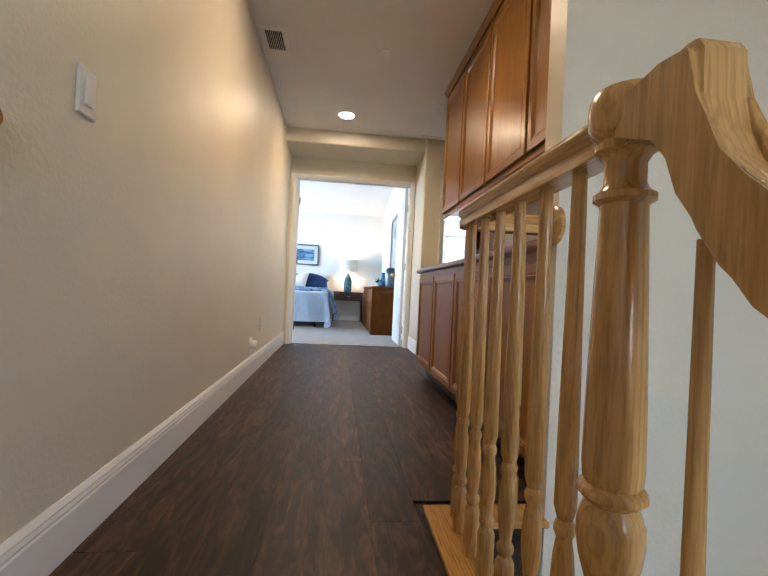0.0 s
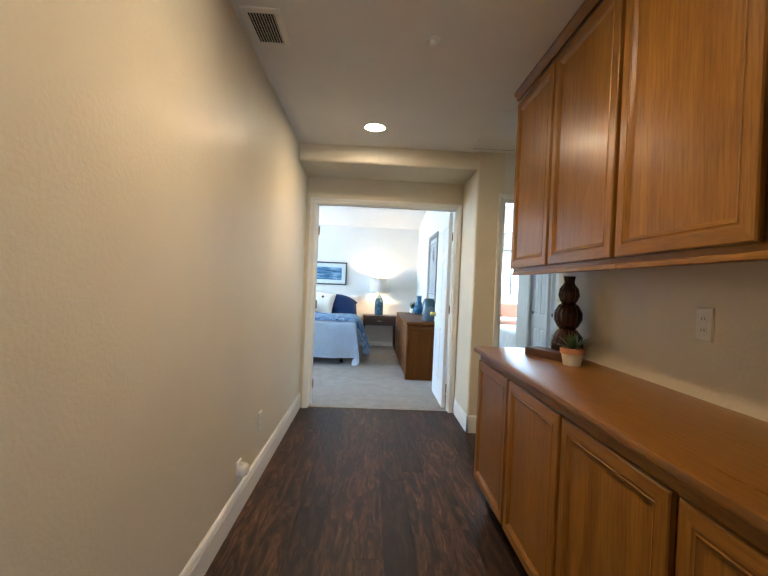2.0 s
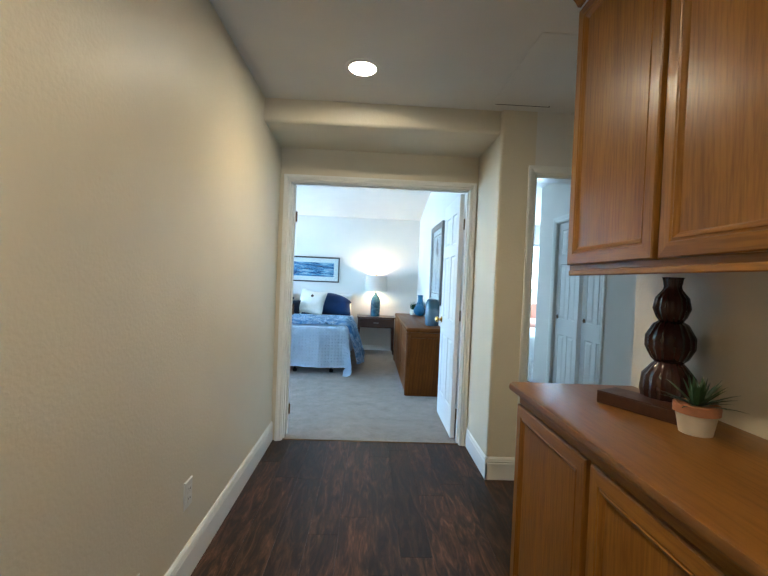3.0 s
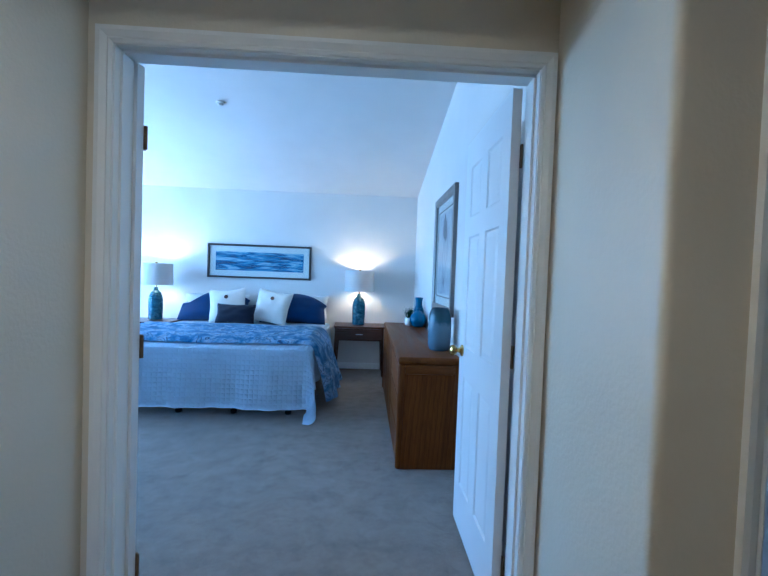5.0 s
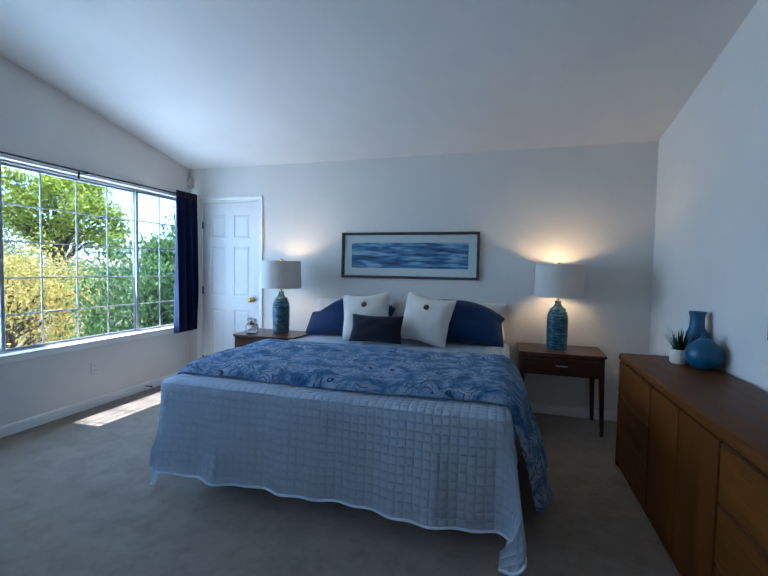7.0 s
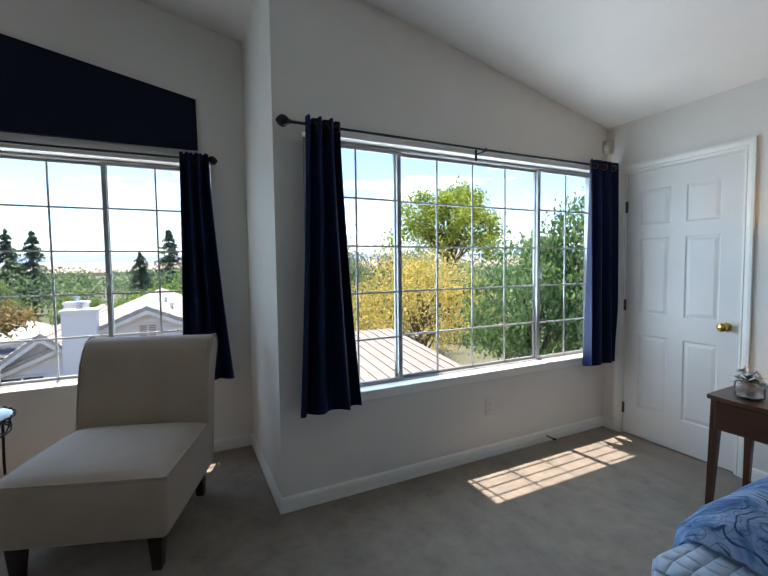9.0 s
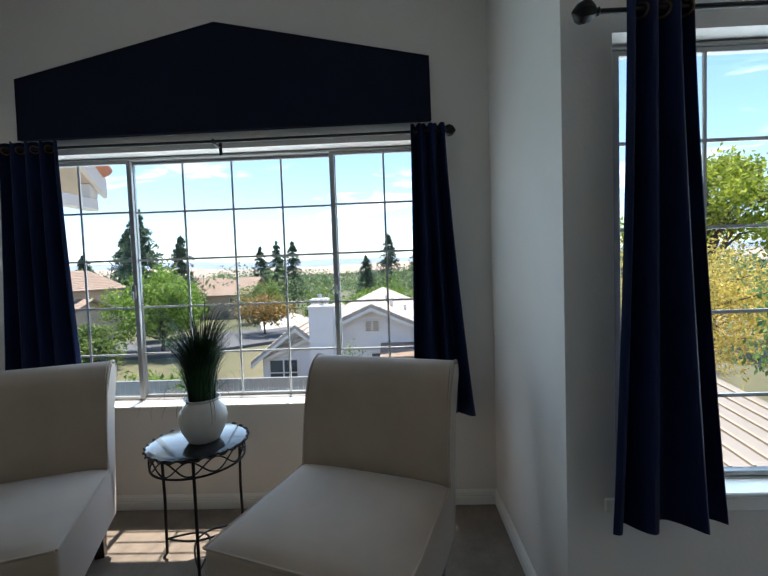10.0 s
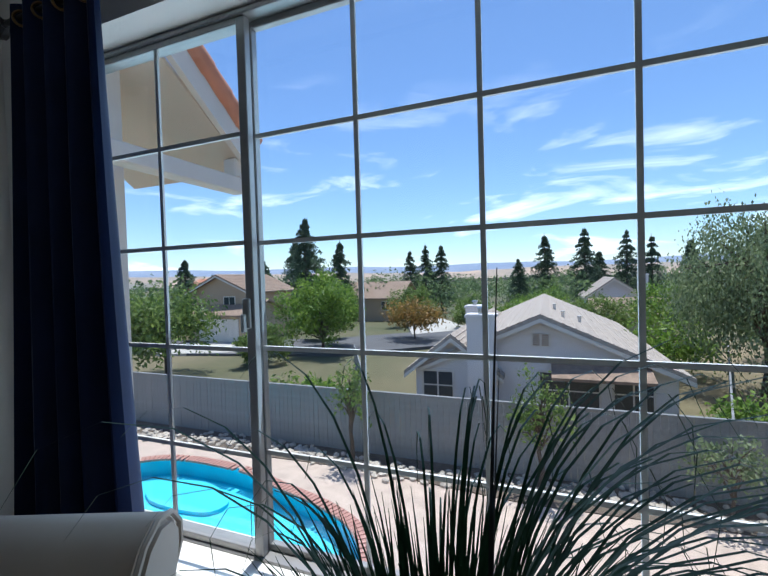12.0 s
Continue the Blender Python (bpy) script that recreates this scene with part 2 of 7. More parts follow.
# ---- building tools ----
def mesh_of(name, bm, material, smooth=False):
    me = bpy.data.meshes.new(name)
    bmesh.ops.recalc_face_normals(bm, faces=bm.faces)
    bm.to_mesh(me)
    bm.free()
    for m in (material if isinstance(material, (list, tuple)) else [material]):
        me.materials.append(m)
    if smooth:
        me.polygons.foreach_set("use_smooth", [True] * len(me.polygons))
        me.set_sharp_from_angle(angle=radians(38))
    return me


def part(name, bm, material, parent=None, label="", smooth=False):
    """Links a bmesh as one mesh object under a thing or a part."""
    ob = new(name, mesh_of(name, bm, material, smooth))
    ob.parent = parent
    if label:
        ob["label"] = label
    return ob


def thing(name, label, category, group="", at=(0, 0, 0), turn=0, kind=""):
    ob = new(name)
    ob.empty_display_size = 0.1
    ob.matrix_world = pose(*at, 0, 0, turn)
    return tagged(ob, label, category, group, kind)


def structure(name, bm, material, label, category="", smooth=False):
    ob = part(name, bm, material, None, "", smooth)
    return tagged(ob, label, category or name.split("_")[0], "", "structure")


def box(bm, x0, y0, z0, x1, y1, z1, bevel=0.0, seg=1, mat=0):
    made = bmesh.ops.create_cube(bm, size=1.0)
    vs = made["verts"]
    for v in vs:
        v.co = Vector((x0 + (v.co.x + 0.5) * (x1 - x0), y0 + (v.co.y + 0.5) * (y1 - y0), z0 + (v.co.z + 0.5) * (z1 - z0)))
    fs = list({f for v in vs for f in v.link_faces})
    for f in fs:
        f.material_index = mat
    if bevel:
        es = list({e for v in vs for e in v.link_edges})
        bmesh.ops.bevel(bm, geom=es, offset=bevel, segments=seg, profile=0.5, affect="EDGES")
    return bm


def boxes(*rows, bevel=0.0, seg=1):
    bm = bmesh.new()
    for r in rows:
        box(bm, *r, bevel=bevel, seg=seg)
    return bm


def lathe(profile, seg=24, bm=None, centre=(0, 0, 0), flute=0, depth=0.0):
    """A turned shape from (radius, height) pairs, from below upwards; flute: ribs round it."""
    bm = bm or bmesh.new()
    cx, cy, cz = centre
    rings = []
    for r, z in profile:
        ring = []
        for i in range(seg):
            a = 2 * math.pi * i / seg
            k = r * (1 - depth * (0.5 - 0.5 * math.cos(flute * a))) if flute else r
            ring.append(bm.verts.new((cx + k * math.cos(a), cy + k * math.sin(a), cz + z)))
        rings.append(ring)
    for lo, hi in zip(rings, rings[1:]):
        for i in range(seg):
            j = (i + 1) % seg
            bm.faces.new((lo[i], lo[j], hi[j], hi[i]))
    bm.faces.new(rings[0][::-1])
    bm.faces.new(rings[-1])
    return bm


def tube(points, radius, seg=8, bm=None, closed=False):
    """A round bar along points; radius a number or one for each point."""
    bm = bm or bmesh.new()
    pts = [Vector(p) for p in points]
    n = len(pts)
    rad = radius if isinstance(radius, (list, tuple)) else [radius] * n
    rings, side = [], None
    for i, p in enumerate(pts):
        a = pts[(i - 1) % n] if (i or closed) else p
        c = pts[(i + 1) % n] if (i < n - 1 or closed) else p
        t = (c - a).normalized()
        if side is None:
            side = t.orthogonal().normalized()
        side = (side - t * side.dot(t)).normalized()
        up = t.cross(side)
        rings.append([bm.verts.new(p + rad[i] * (math.cos(k * 2 * math.pi / seg) * side + math.sin(k * 2 * math.pi / seg) * up)) for k in range(seg)])
    pairs = list(zip(rings, rings[1:])) + ([(rings[-1], rings[0])] if closed else [])
    for lo, hi in pairs:
        for k in range(seg):
            j = (k + 1) % seg
            bm.faces.new((lo[k], lo[j], hi[j], hi[k]))
    if not closed:
        bm.faces.new(rings[0][::-1])
        bm.faces.new(rings[-1])
    return bm


def extrude(outline, depth, bm=None, frame_m=None):
    """A flat outline of (u, v) pairs given thickness depth along the third axis, placed by the matrix frame_m."""
    bm = bm or bmesh.new()
    m = frame_m or Matrix.Identity(4)
    lo = [bm.verts.new(m @ Vector((u, v, 0))) for u, v in outline]
    hi = [bm.verts.new(m @ Vector((u, v, depth))) for u, v in outline]
    n = len(outline)
    for i in range(n):
        j = (i + 1) % n
        bm.faces.new((lo[i], lo[j], hi[j], hi[i]))
    bm.faces.new(lo[::-1])
    bm.faces.new(hi)
    return bm


def sweep(profile, path, ups, bm=None):
    """A profile of (side, up) pairs carried along a path; ups gives the up direction at each point."""
    bm = bm or bmesh.new()
    pts = [Vector(p) for p in path]
    rings = []
    for i, p in enumerate(pts):
        t = (pts[min(i + 1, len(pts) - 1)] - pts[max(i - 1, 0)]).normalized()
        u = Vector(ups[i])
        u = (u - t * u.dot(t)).normalized()
        s = t.cross(u)
        rings.append([bm.verts.new(p + a * s + c * u) for a, c in profile])
    n = len(profile)
    for lo, hi in zip(rings, rings[1:]):
        for k in range(n):
            j = (k + 1) % n
            bm.faces.new((lo[k], lo[j], hi[j], hi[k]))
    bm.faces.new(rings[0][::-1])
    bm.faces.new(rings[-1])
    return bm


def grid_sheet(nu, nv, place, bm=None, thick=0.0, mat=0):
    """A sheet of nu x nv cells; place(u, v) gives each point, u and v from 0 to 1."""
    bm = bm or bmesh.new()
    vs = [[bm.verts.new(place(i / nu, j / nv)) for j in range(nv + 1)] for i in range(nu + 1)]
    fs = [bm.faces.new((vs[i][j], vs[i + 1][j], vs[i + 1][j + 1], vs[i][j + 1])) for i in range(nu) for j in range(nv)]
    for f in fs:
        f.material_index = mat
    if thick:
        bmesh.ops.recalc_face_normals(bm, faces=fs)
        bmesh.ops.solidify(bm, geom=fs, thickness=thick)
    return bm

# ---- the building ----
HC = 2.45          # hall ceiling
RIDGE_Y, RIDGE_Z, EAVE_Z, NORTH, SOUTH = 5.43, 3.31, 2.435, 9.61, 3.98
WEST, BAY, PIER, EAST = -3.18, -4.18, 6.94, 1.625


def vault(y):
    return EAVE_Z + (RIDGE_Z - EAVE_Z) * (NORTH - y) / (NORTH - RIDGE_Y) if y > RIDGE_Y else RIDGE_Z - 0.209 * (RIDGE_Y - y)


def wall(name, rows, material, label="smooth painted drywall with a light orange-peel texture"):
    return structure(name, boxes(*rows), material, label, "wall")


wall("wall_hall_west", [(-0.12, -3.6, -3.1, 0, 5.2, HC)], WALL, "cream painted hallway wall with orange-peel texture")
wall("wall_hall_door", [(-0.12, 5.2, 0, 0.07, 5.32, 3.4), (0.07, 5.2, 2.06, 1.51, 5.32, 3.4), (1.51, 5.2, 0, 1.56, 5.32, 3.4)], WALL, "cream painted wall round the double bedroom doorway")
wing_bm = boxes((1.555, 4.64, 0, 1.79, 5.2, 3.4))
bmesh.ops.bevel(wing_bm, geom=[e for e in wing_bm.edges if all(abs(v.co.x - 1.555) < 1e-4 and abs(v.co.y - 4.64) < 1e-4 for v in e.verts)], offset=0.022, segments=6, profile=0.5, affect="EDGES")
box(wing_bm, 1.56, 5.2, 0, 1.625, 5.32, 3.4)
structure("wall_wing", wing_bm, WALL, "cream painted corner wall with a rounded edge", "wall", True)
soffit_bm = boxes((0, 4.66, 2.30, 1.56, 5.2, HC))
bmesh.ops.bevel(soffit_bm, geom=[e for e in soffit_bm.edges if all(abs(v.co.y - 4.66) < 1e-4 and abs(v.co.z - 2.30) < 1e-4 for v in e.verts)], offset=0.022, segments=6, profile=0.5, affect="EDGES")
structure("wall_soffit", soffit_bm, WALL, "cream painted soffit dropped before the bedroom doorway", "wall", True)
wall("wall_hall_east", [(1.83, 1.365, 0.001, 1.95, 3.60, HC), (1.95, 3.48, 0, 2.70, 3.60, HC), (2.70, 3.48, 0, 2.82, 4.64, HC)], WALL, "cream painted wall behind the built-in cabinets")
wall("wall_stair_north", [(1.315, 1.26, -3.1, 3.3, 1.365, HC)], WALL, "pale painted stairwell wall in daylight")
wall("wall_stair_east", [(3.3, -3.6, -3.1, 3.42, 1.40, HC)], WALL, "pale painted stairwell wall")
wall("wall_stair_south", [(-0.12, -3.72, -3.1, 1.1, -3.6, HC), (2.1, -3.72, -3.1, 3.42, -3.6, HC), (1.1, -3.72, -3.1, 2.1, -3.6, 0.4), (1.1, -3.72, 2.0, 2.1, -3.6, HC)], WALL, "pale painted stairwell wall with a window opening")
# far bedroom beyond the side doorway
wall("wall_far_room", [(1.79, 4.64, 2.03, 2.62, 4.76, HC), (2.62, 4.64, 0, 2.82, 4.76, HC), (1.74, 9.6, 0, 4.3, 9.72, 0.75), (1.74, 9.6, 2.1, 4.3, 9.72, HC), (4.1, 9.6, 0.75, 4.3, 9.72, 2.1), (1.74, 9.6, 0.75, 3.1, 9.72, 2.1)], BEDWALL, "pale painted wall of the far bedroom")
wall("wall_far_closet", [(2.70, 4.76, 0, 2.82, 5.33, HC), (2.70, 6.30, 0, 2.82, 6.72, HC), (2.70, 5.33, 1.98, 2.82, 6.30, HC), (2.82, 6.6, 0, 4.3, 6.72, HC), (4.3, 6.6, 0, 4.42, 9.72, HC), (3.4, 4.64, 0, 3.52, 6.6, HC)], BEDWALL, "pale painted wall with a sliding closet")
structure("ceiling_hall", boxes((-0.12, -3.72, HC, 3.42, 4.64, HC + 0.12), (0, 4.64, HC, 1.56, 5.2, HC + 0.12)), CEIL, "flat white textured hallway ceiling", "ceiling")
structure("ceiling_far_room", boxes((1.73, 4.64, HC, 4.42, 9.72, HC + 0.12)), CEIL, "flat white ceiling of the far bedroom", "ceiling")
structure("floor_stair_foot", boxes((-0.12, -3.72, -3.2, 3.42, 1.40, -3.1)), TRIM, "pale floor at the foot of the stairwell", "floor")

# bedroom
def gable(name, x0, x1, y0, y1, z0, material, label):
    """A wall across the vault's fall, with its top cut to the slope."""
    ys = [y0] + ([RIDGE_Y] if y0 < RIDGE_Y < y1 else []) + [y1]
    out = [(y0, z0), (y1, z0)] + [(y, vault(y) + 0.06) for y in reversed(ys)]
    m = Matrix(((0, 0, 1, x0), (1, 0, 0, 0), (0, 1, 0, 0), (0, 0, 0, 1)))
    return structure(name, extrude(out, x1 - x0, None, m), material, label, "wall")


W1 = dict(y0=4.16, y1=6.70, z0=0.61, z1=2.09)
W2 = dict(y0=7.10, y1=9.57, z0=0.60, z1=2.09)
wall("wall_north", [(WEST - 0.15, NORTH, 0, -3.03, NORTH + 0.12, 2.5), (-3.03, NORTH, 2.05, -2.25, NORTH + 0.12, 2.5), (-2.25, NORTH, 0, EAST + 0.12, NORTH + 0.12, 2.5)], BEDWALL, "pale painted bedroom wall behind the bed")
gable("wall_east", EAST, EAST + 0.12, 5.32, NORTH + 0.12, 0, BEDWALL, "pale painted bedroom wall beside the dresser")
wall("wall_west_under", [(WEST - 0.15, PIER, 0, WEST, NORTH, W2["z0"]), (WEST - 0.15, PIER, W2["z0"], WEST, W2["y0"], W2["z1"]), (WEST - 0.15, W2["y1"], W2["z0"], WEST, NORTH, W2["z1"])], BEDWALL, "pale painted bedroom wall round the wide window")
gable("wall_west_over", WEST - 0.15, WEST, PIER, NORTH, W2["z1"], BEDWALL, "pale painted bedroom wall above the wide window")
wall("wall_pier", [(BAY - 0.18, PIER, 0, WEST - 0.15, PIER + 0.12, vault(PIER) + 0.02)], BEDWALL, "pale painted side wall of the window bay")
wall("wall_bay_under", [(BAY - 0.18, SOUTH - 0.12, 0, BAY, PIER, W1["z0"]), (BAY - 0.18, SOUTH - 0.12, W1["z0"], BAY, W1["y0"], W1["z1"]), (BAY - 0.18, W1["y1"], W1["z0"], BAY, PIER, W1["z1"])], BEDWALL, "pale painted bay wall round the wide window")
gable("wall_bay_over", BAY - 0.18, BAY, SOUTH - 0.12, PIER, W1["z1"], BEDWALL, "pale painted gable wall above the bay window")
wall("wall_south", [(BAY, SOUTH - 0.12, 0, -0.83, SOUTH, 2.42), (BAY, SOUTH - 0.5, 2.42, -0.83, SOUTH - 0.38, 3.2), (-0.95, SOUTH, 0, -0.83, 5.2, 3.4), (-0.95, 5.2, 0, -0.12, 5.32, 3.4)], BEDWALL, "pale painted bedroom wall under a plant shelf")
wall("wall_plant_shelf", [(BAY, SOUTH - 0.38, 2.42, -0.95, 4.17, 2.75), (BAY, SOUTH - 0.38, 2.75, -3.93, 4.17, 3.1), (-2.6, SOUTH - 0.38, 2.75, -0.95, 4.17, 3.1)], BEDWALL, "pale painted overhanging ledge with a niche")
# vaulted ceiling in two slopes
# bay slab runs past the pier: unseen eave added to shade the west window
for nm, x0, x1, ys in (("ceiling_bedroom", WEST - 0.15, EAST + 0.12, [SOUTH - 0.5, RIDGE_Y, NORTH + 0.12]), ("ceiling_bay", BAY - 0.20, WEST - 0.15, [SOUTH - 0.5, RIDGE_Y, 7.95])):
    vm = Matrix(((0, 0, 1, x0), (1, 0, 0, 0), (0, 1, 0, 0), (0, 0, 0, 1)))
    structure(nm, extrude([(y, vault(y)) for y in ys] + [(y, vault(y) + 0.15) for y in reversed(ys)], x1 - x0, None, vm), CEIL, "white vaulted bedroom ceiling", "ceiling")
structure("floor_bedroom", boxes((BAY - 0.18, SOUTH - 0.5, -0.15, -0.12, NORTH + 0.12, 0), (-0.12, 5.24, -0.15, EAST + 0.12, NORTH + 0.12, 0)), CARPET, "grey-beige cut-pile carpet", "floor")
structure("floor_far_room", boxes((EAST + 0.12, 4.70, -0.15, 4.42, 9.72, 0)), CARPET, "grey-beige cut-pile carpet of the far bedroom", "floor")
structure("floor_hall", boxes((0, 0.5, -0.2, 1.09, 5.2, -0.008), (1.09, 1.30, -0.2, 1.83, 5.2, -0.008), (1.83, 3.5, -0.2, 2.7, 4.70, -0.008), (0.0, 5.2, -0.2, 1.6, 5.24, -0.008)), PLANK, "dark wood-look plank floor", "floor")

# ---- trim, doors and windows ----
def rings(bm, u0, v0, u1, v1, profile, m, cap=True, mats=(0, 0)):
    """Nested rectangles: each (inset, height) pair of the profile is one ring; mats: upright and level members."""
    loops = []
    for d, h in profile:
        loops.append([bm.verts.new(m @ Vector(p)) for p in ((u0 + d, v0 + d, h), (u1 - d, v0 + d, h), (u1 - d, v1 - d, h), (u0 + d, v1 - d, h))])
    for lo, hi in zip(loops, loops[1:]):
        for k in range(4):
            f = bm.faces.new((lo[k], lo[(k + 1) % 4], hi[(k + 1) % 4], hi[k]))
            f.material_index = mats[1] if k in (0, 2) else mats[0]
    if cap:
        bm.faces.new(loops[-1]).material_index = mats[0]
    return bm


def axes(o, u, v):
    """The matrix of a plane at o with the directions u and v in it."""
    u, v = Vector(u), Vector(v)
    w = u.cross(v)
    return Matrix(((u.x, v.x, w.x, o[0]), (u.y, v.y, w.y, o[1]), (u.z, v.z, w.z, o[2]), (0, 0, 0, 1)))


PANEL = [(0.0, 0.0), (0.007, -0.007), (0.014, -0.007), (0.034, -0.0015)]


def six_panel(bm, width, height, thick=0.035, both=True):
    """A moulded six-panel leaf: x along its width from 0, y its thickness, z up."""
    k = width / 0.71
    us = [0, 0.105 * k, 0.305 * k, 0.405 * k, 0.605 * k, width]
    vs = [0, 0.23, 0.80, 0.96, 1.53, 1.63, 1.89, height]
    for side in ((0, 1) if both else (0,)):
        m = axes((0, 0, 0), (1, 0, 0), (0, 0, 1)) if side == 0 else axes((width, thick, 0), (-1, 0, 0), (0, 0, 1))
        for i in range(5):
            for j in range(7):
                if i in (1, 3) and j in (1, 3, 5):
                    rings(bm, us[i], vs[j], us[i + 1], vs[j + 1], PANEL, m)
                else:
                    bm.faces.new([bm.verts.new(m @ Vector(p)) for p in ((us[i], vs[j], 0), (us[i + 1], vs[j], 0), (us[i + 1], vs[j + 1], 0), (us[i], vs[j + 1], 0))])
    for a, b in (((0, 0), (width, 0)), ((width, 0), (width, height)), ((width, height), (0, height)), ((0, height), (0, 0))):
        bm.faces.new([bm.verts.new((a[0], 0, a[1])), bm.verts.new((b[0], 0, b[1])), bm.verts.new((b[0], thick, b[1])), bm.verts.new((a[0], thick, a[1]))])
    bmesh.ops.remove_doubles(bm, verts=bm.verts, dist=0.0003)
    return bm


BRASS = plain("brass", (0.62, 0.42, 0.13), 0.22, 1.0, 0.08)
BRONZE = plain("aged_bronze", (0.16, 0.10, 0.05), 0.4, 1.0, 0.2)


def knob_bm(length=0.055):
    return lathe([(0.030, 0), (0.031, 0.006), (0.018, 0.012), (0.011, 0.018), (0.011, 0.030), (0.022, 0.036), (0.029, 0.047), (0.027, 0.060), (0.016, 0.068), (0.002, 0.070)], 20)


def knob(parent, at, direction, mat=None):
    ob = part("door_knob", knob_bm(), mat or BRASS, parent, "polished brass knob", True)
    ob.matrix_local = Matrix.Translation(at) @ Vector(direction).to_track_quat("Z", "Y").to_matrix().to_4x4()
    return ob


def hinge(parent, at, mat=None):
    bm = boxes((-0.013, -0.003, -0.042, 0.013, 0.001, 0.042))
    lathe([(0.005, -0.044), (0.005, 0.044)], 8, bm, (0.0, -0.005, 0))
    ob = part("hinge", bm, mat or BRONZE, parent, "dark bronze hinge")
    ob.matrix_local = pose(*at)
    return ob


def casing(name, u0, u1, top, m, width=0.062, thick=0.018, label="white painted door casing"):
    """Moulded trim round three sides of an opening in the plane m (u across, v up)."""
    prof = [(0.0, 0.0), (0.0, 0.006), (0.010, 0.012), (0.016, 0.009), (0.022, 0.012), (width * 0.72, thick), (width, thick), (width, 0.0)]
    bm = bmesh.new()
    corners = [((u0, 0.0), (-1, 0)), ((u0, top), (-1, 1)), ((u1, top), (1, 1)), ((u1, 0.0), (1, 0))]
    rows = []
    for (u, v), (du, dv) in corners:
        rows.append([bm.verts.new(m @ Vector((u + du * d, v + (dv * d if dv else 0), h))) for d, h in prof])
    for lo, hi in zip(rows, rows[1:]):
        for k in range(len(prof) - 1):
            bm.faces.new((lo[k], lo[k + 1], hi[k + 1], hi[k]))
    return structure(name, bm, TRIM, label, "trim")


# double doorway to the bedroom
casing("trim_bedroom_doorway", 0.080, 1.498, 2.045, axes((0, 5.2, 0), (1, 0, 0), (0, 0, 1)), 0.048)
structure("trim_bedroom_jamb", boxes((0.07, 5.2, 0, 0.085, 5.32, 2.06), (1.495, 5.2, 0, 1.51, 5.32, 2.06), (0.085, 5.2, 2.04, 1.495, 5.32, 2.06), (0.085, 5.23, 0, 0.094, 5.27, 2.03), (1.486, 5.23, 0, 1.495, 5.27, 2.03), (0.094, 5.23, 2.03, 1.486, 5.27, 2.04)), TRIM, "white painted door jamb with stops", "trim")
structure("trim_threshold", boxes((0.085, 5.215, -0.008, 1.495, 5.228, 0.006), bevel=0.003), BRONZE, "dark metal carpet strip in the doorway", "trim")


def door_leaf(name, at, turn, width, label, knob_side, hinges=True):
    d = thing(name, label, "door", "", at, turn)
    leaf = part("leaf", six_panel(bmesh.new(), width, 2.03), DOORP, d)
    leaf.matrix_local = pose(0, 0, 0.008)
    if knob_side:
        knob(leaf, (width - 0.065, 0, 0.93), (0, -1, 0))
        knob(leaf, (width - 0.065, 0.035, 0.93), (0, 1, 0))
        part("latch_plate", boxes((width, 0.006, 0.90, width + 0.001, 0.029, 0.96)), BRASS, leaf, "brass latch plate")
    if hinges:
        for z in (0.2, 1.02, 1.78):
            hinge(leaf, (0.0, -0.002, z)) if knob_side != 2 else hinge(leaf, (0.0, 0.037, z))
    return d


door_leaf("door_right_leaf", (1.486, 5.336, 0), 89.5, 0.70, "open white six-panel bedroom door with brass knob", 1)
door_leaf("door_left_leaf", (0.104, 5.345, 0), 170.0, 0.70, "open white six-panel bedroom door against the wall", 0)


# closet door in the north wall
casing("trim_closet_door", -3.025, -2.255, 2.05, axes((0, NORTH, 0), (1, 0, 0), (0, 0, 1)), 0.055)
structure("trim_closet_jamb", boxes((-3.03, NORTH + 0.002, 0, -3.015, NORTH + 0.12, 2.05), (-2.265, NORTH + 0.002, 0, -2.25, NORTH + 0.12, 2.05), (-3.015, NORTH + 0.002, 2.04, -2.265, NORTH + 0.12, 2.05), (-3.03, NORTH + 0.10, 0, -2.25, NORTH + 0.12, 2.05)), TRIM, "white painted closet jamb", "trim")
d = door_leaf("closet_door", (-3.013, NORTH + 0.012, 0), 0, 0.745, "closed white six-panel closet door with brass knob", 1)


# baseboards: a moulded board along each wall
def baseboard(name, runs, height=0.13):
    prof = [(0, 0), (0.014, 0), (0.014, height - 0.042), (0.011, height - 0.036), (0.014, height - 0.030), (0.011, height - 0.018), (0.012, height - 0.014), (0.004, height), (0, height)]
    bm = bmesh.new()
    for (x0, y0), (x1, y1) in runs:
        t = Vector((x1 - x0, y1 - y0, 0)).normalized()
        s = Vector((-t.y, t.x, 0))
        ends = []
        for x, y in ((x0, y0), (x1, y1)):
            ends.append([bm.verts.new(Vector((x, y, 0)) + s * a + Vector((0, 0, c))) for a, c in prof])
        n = len(prof)
        for k in range(n):
            bm.faces.new((ends[0][k], ends[0][(k + 1) % n], ends[1][(k + 1) % n], ends[1][k]))
        bm.faces.new(ends[0][::-1])
        bm.faces.new(ends[1])
    return structure(name, bm, TRIM, "white moulded baseboard along the wall", "baseboard")


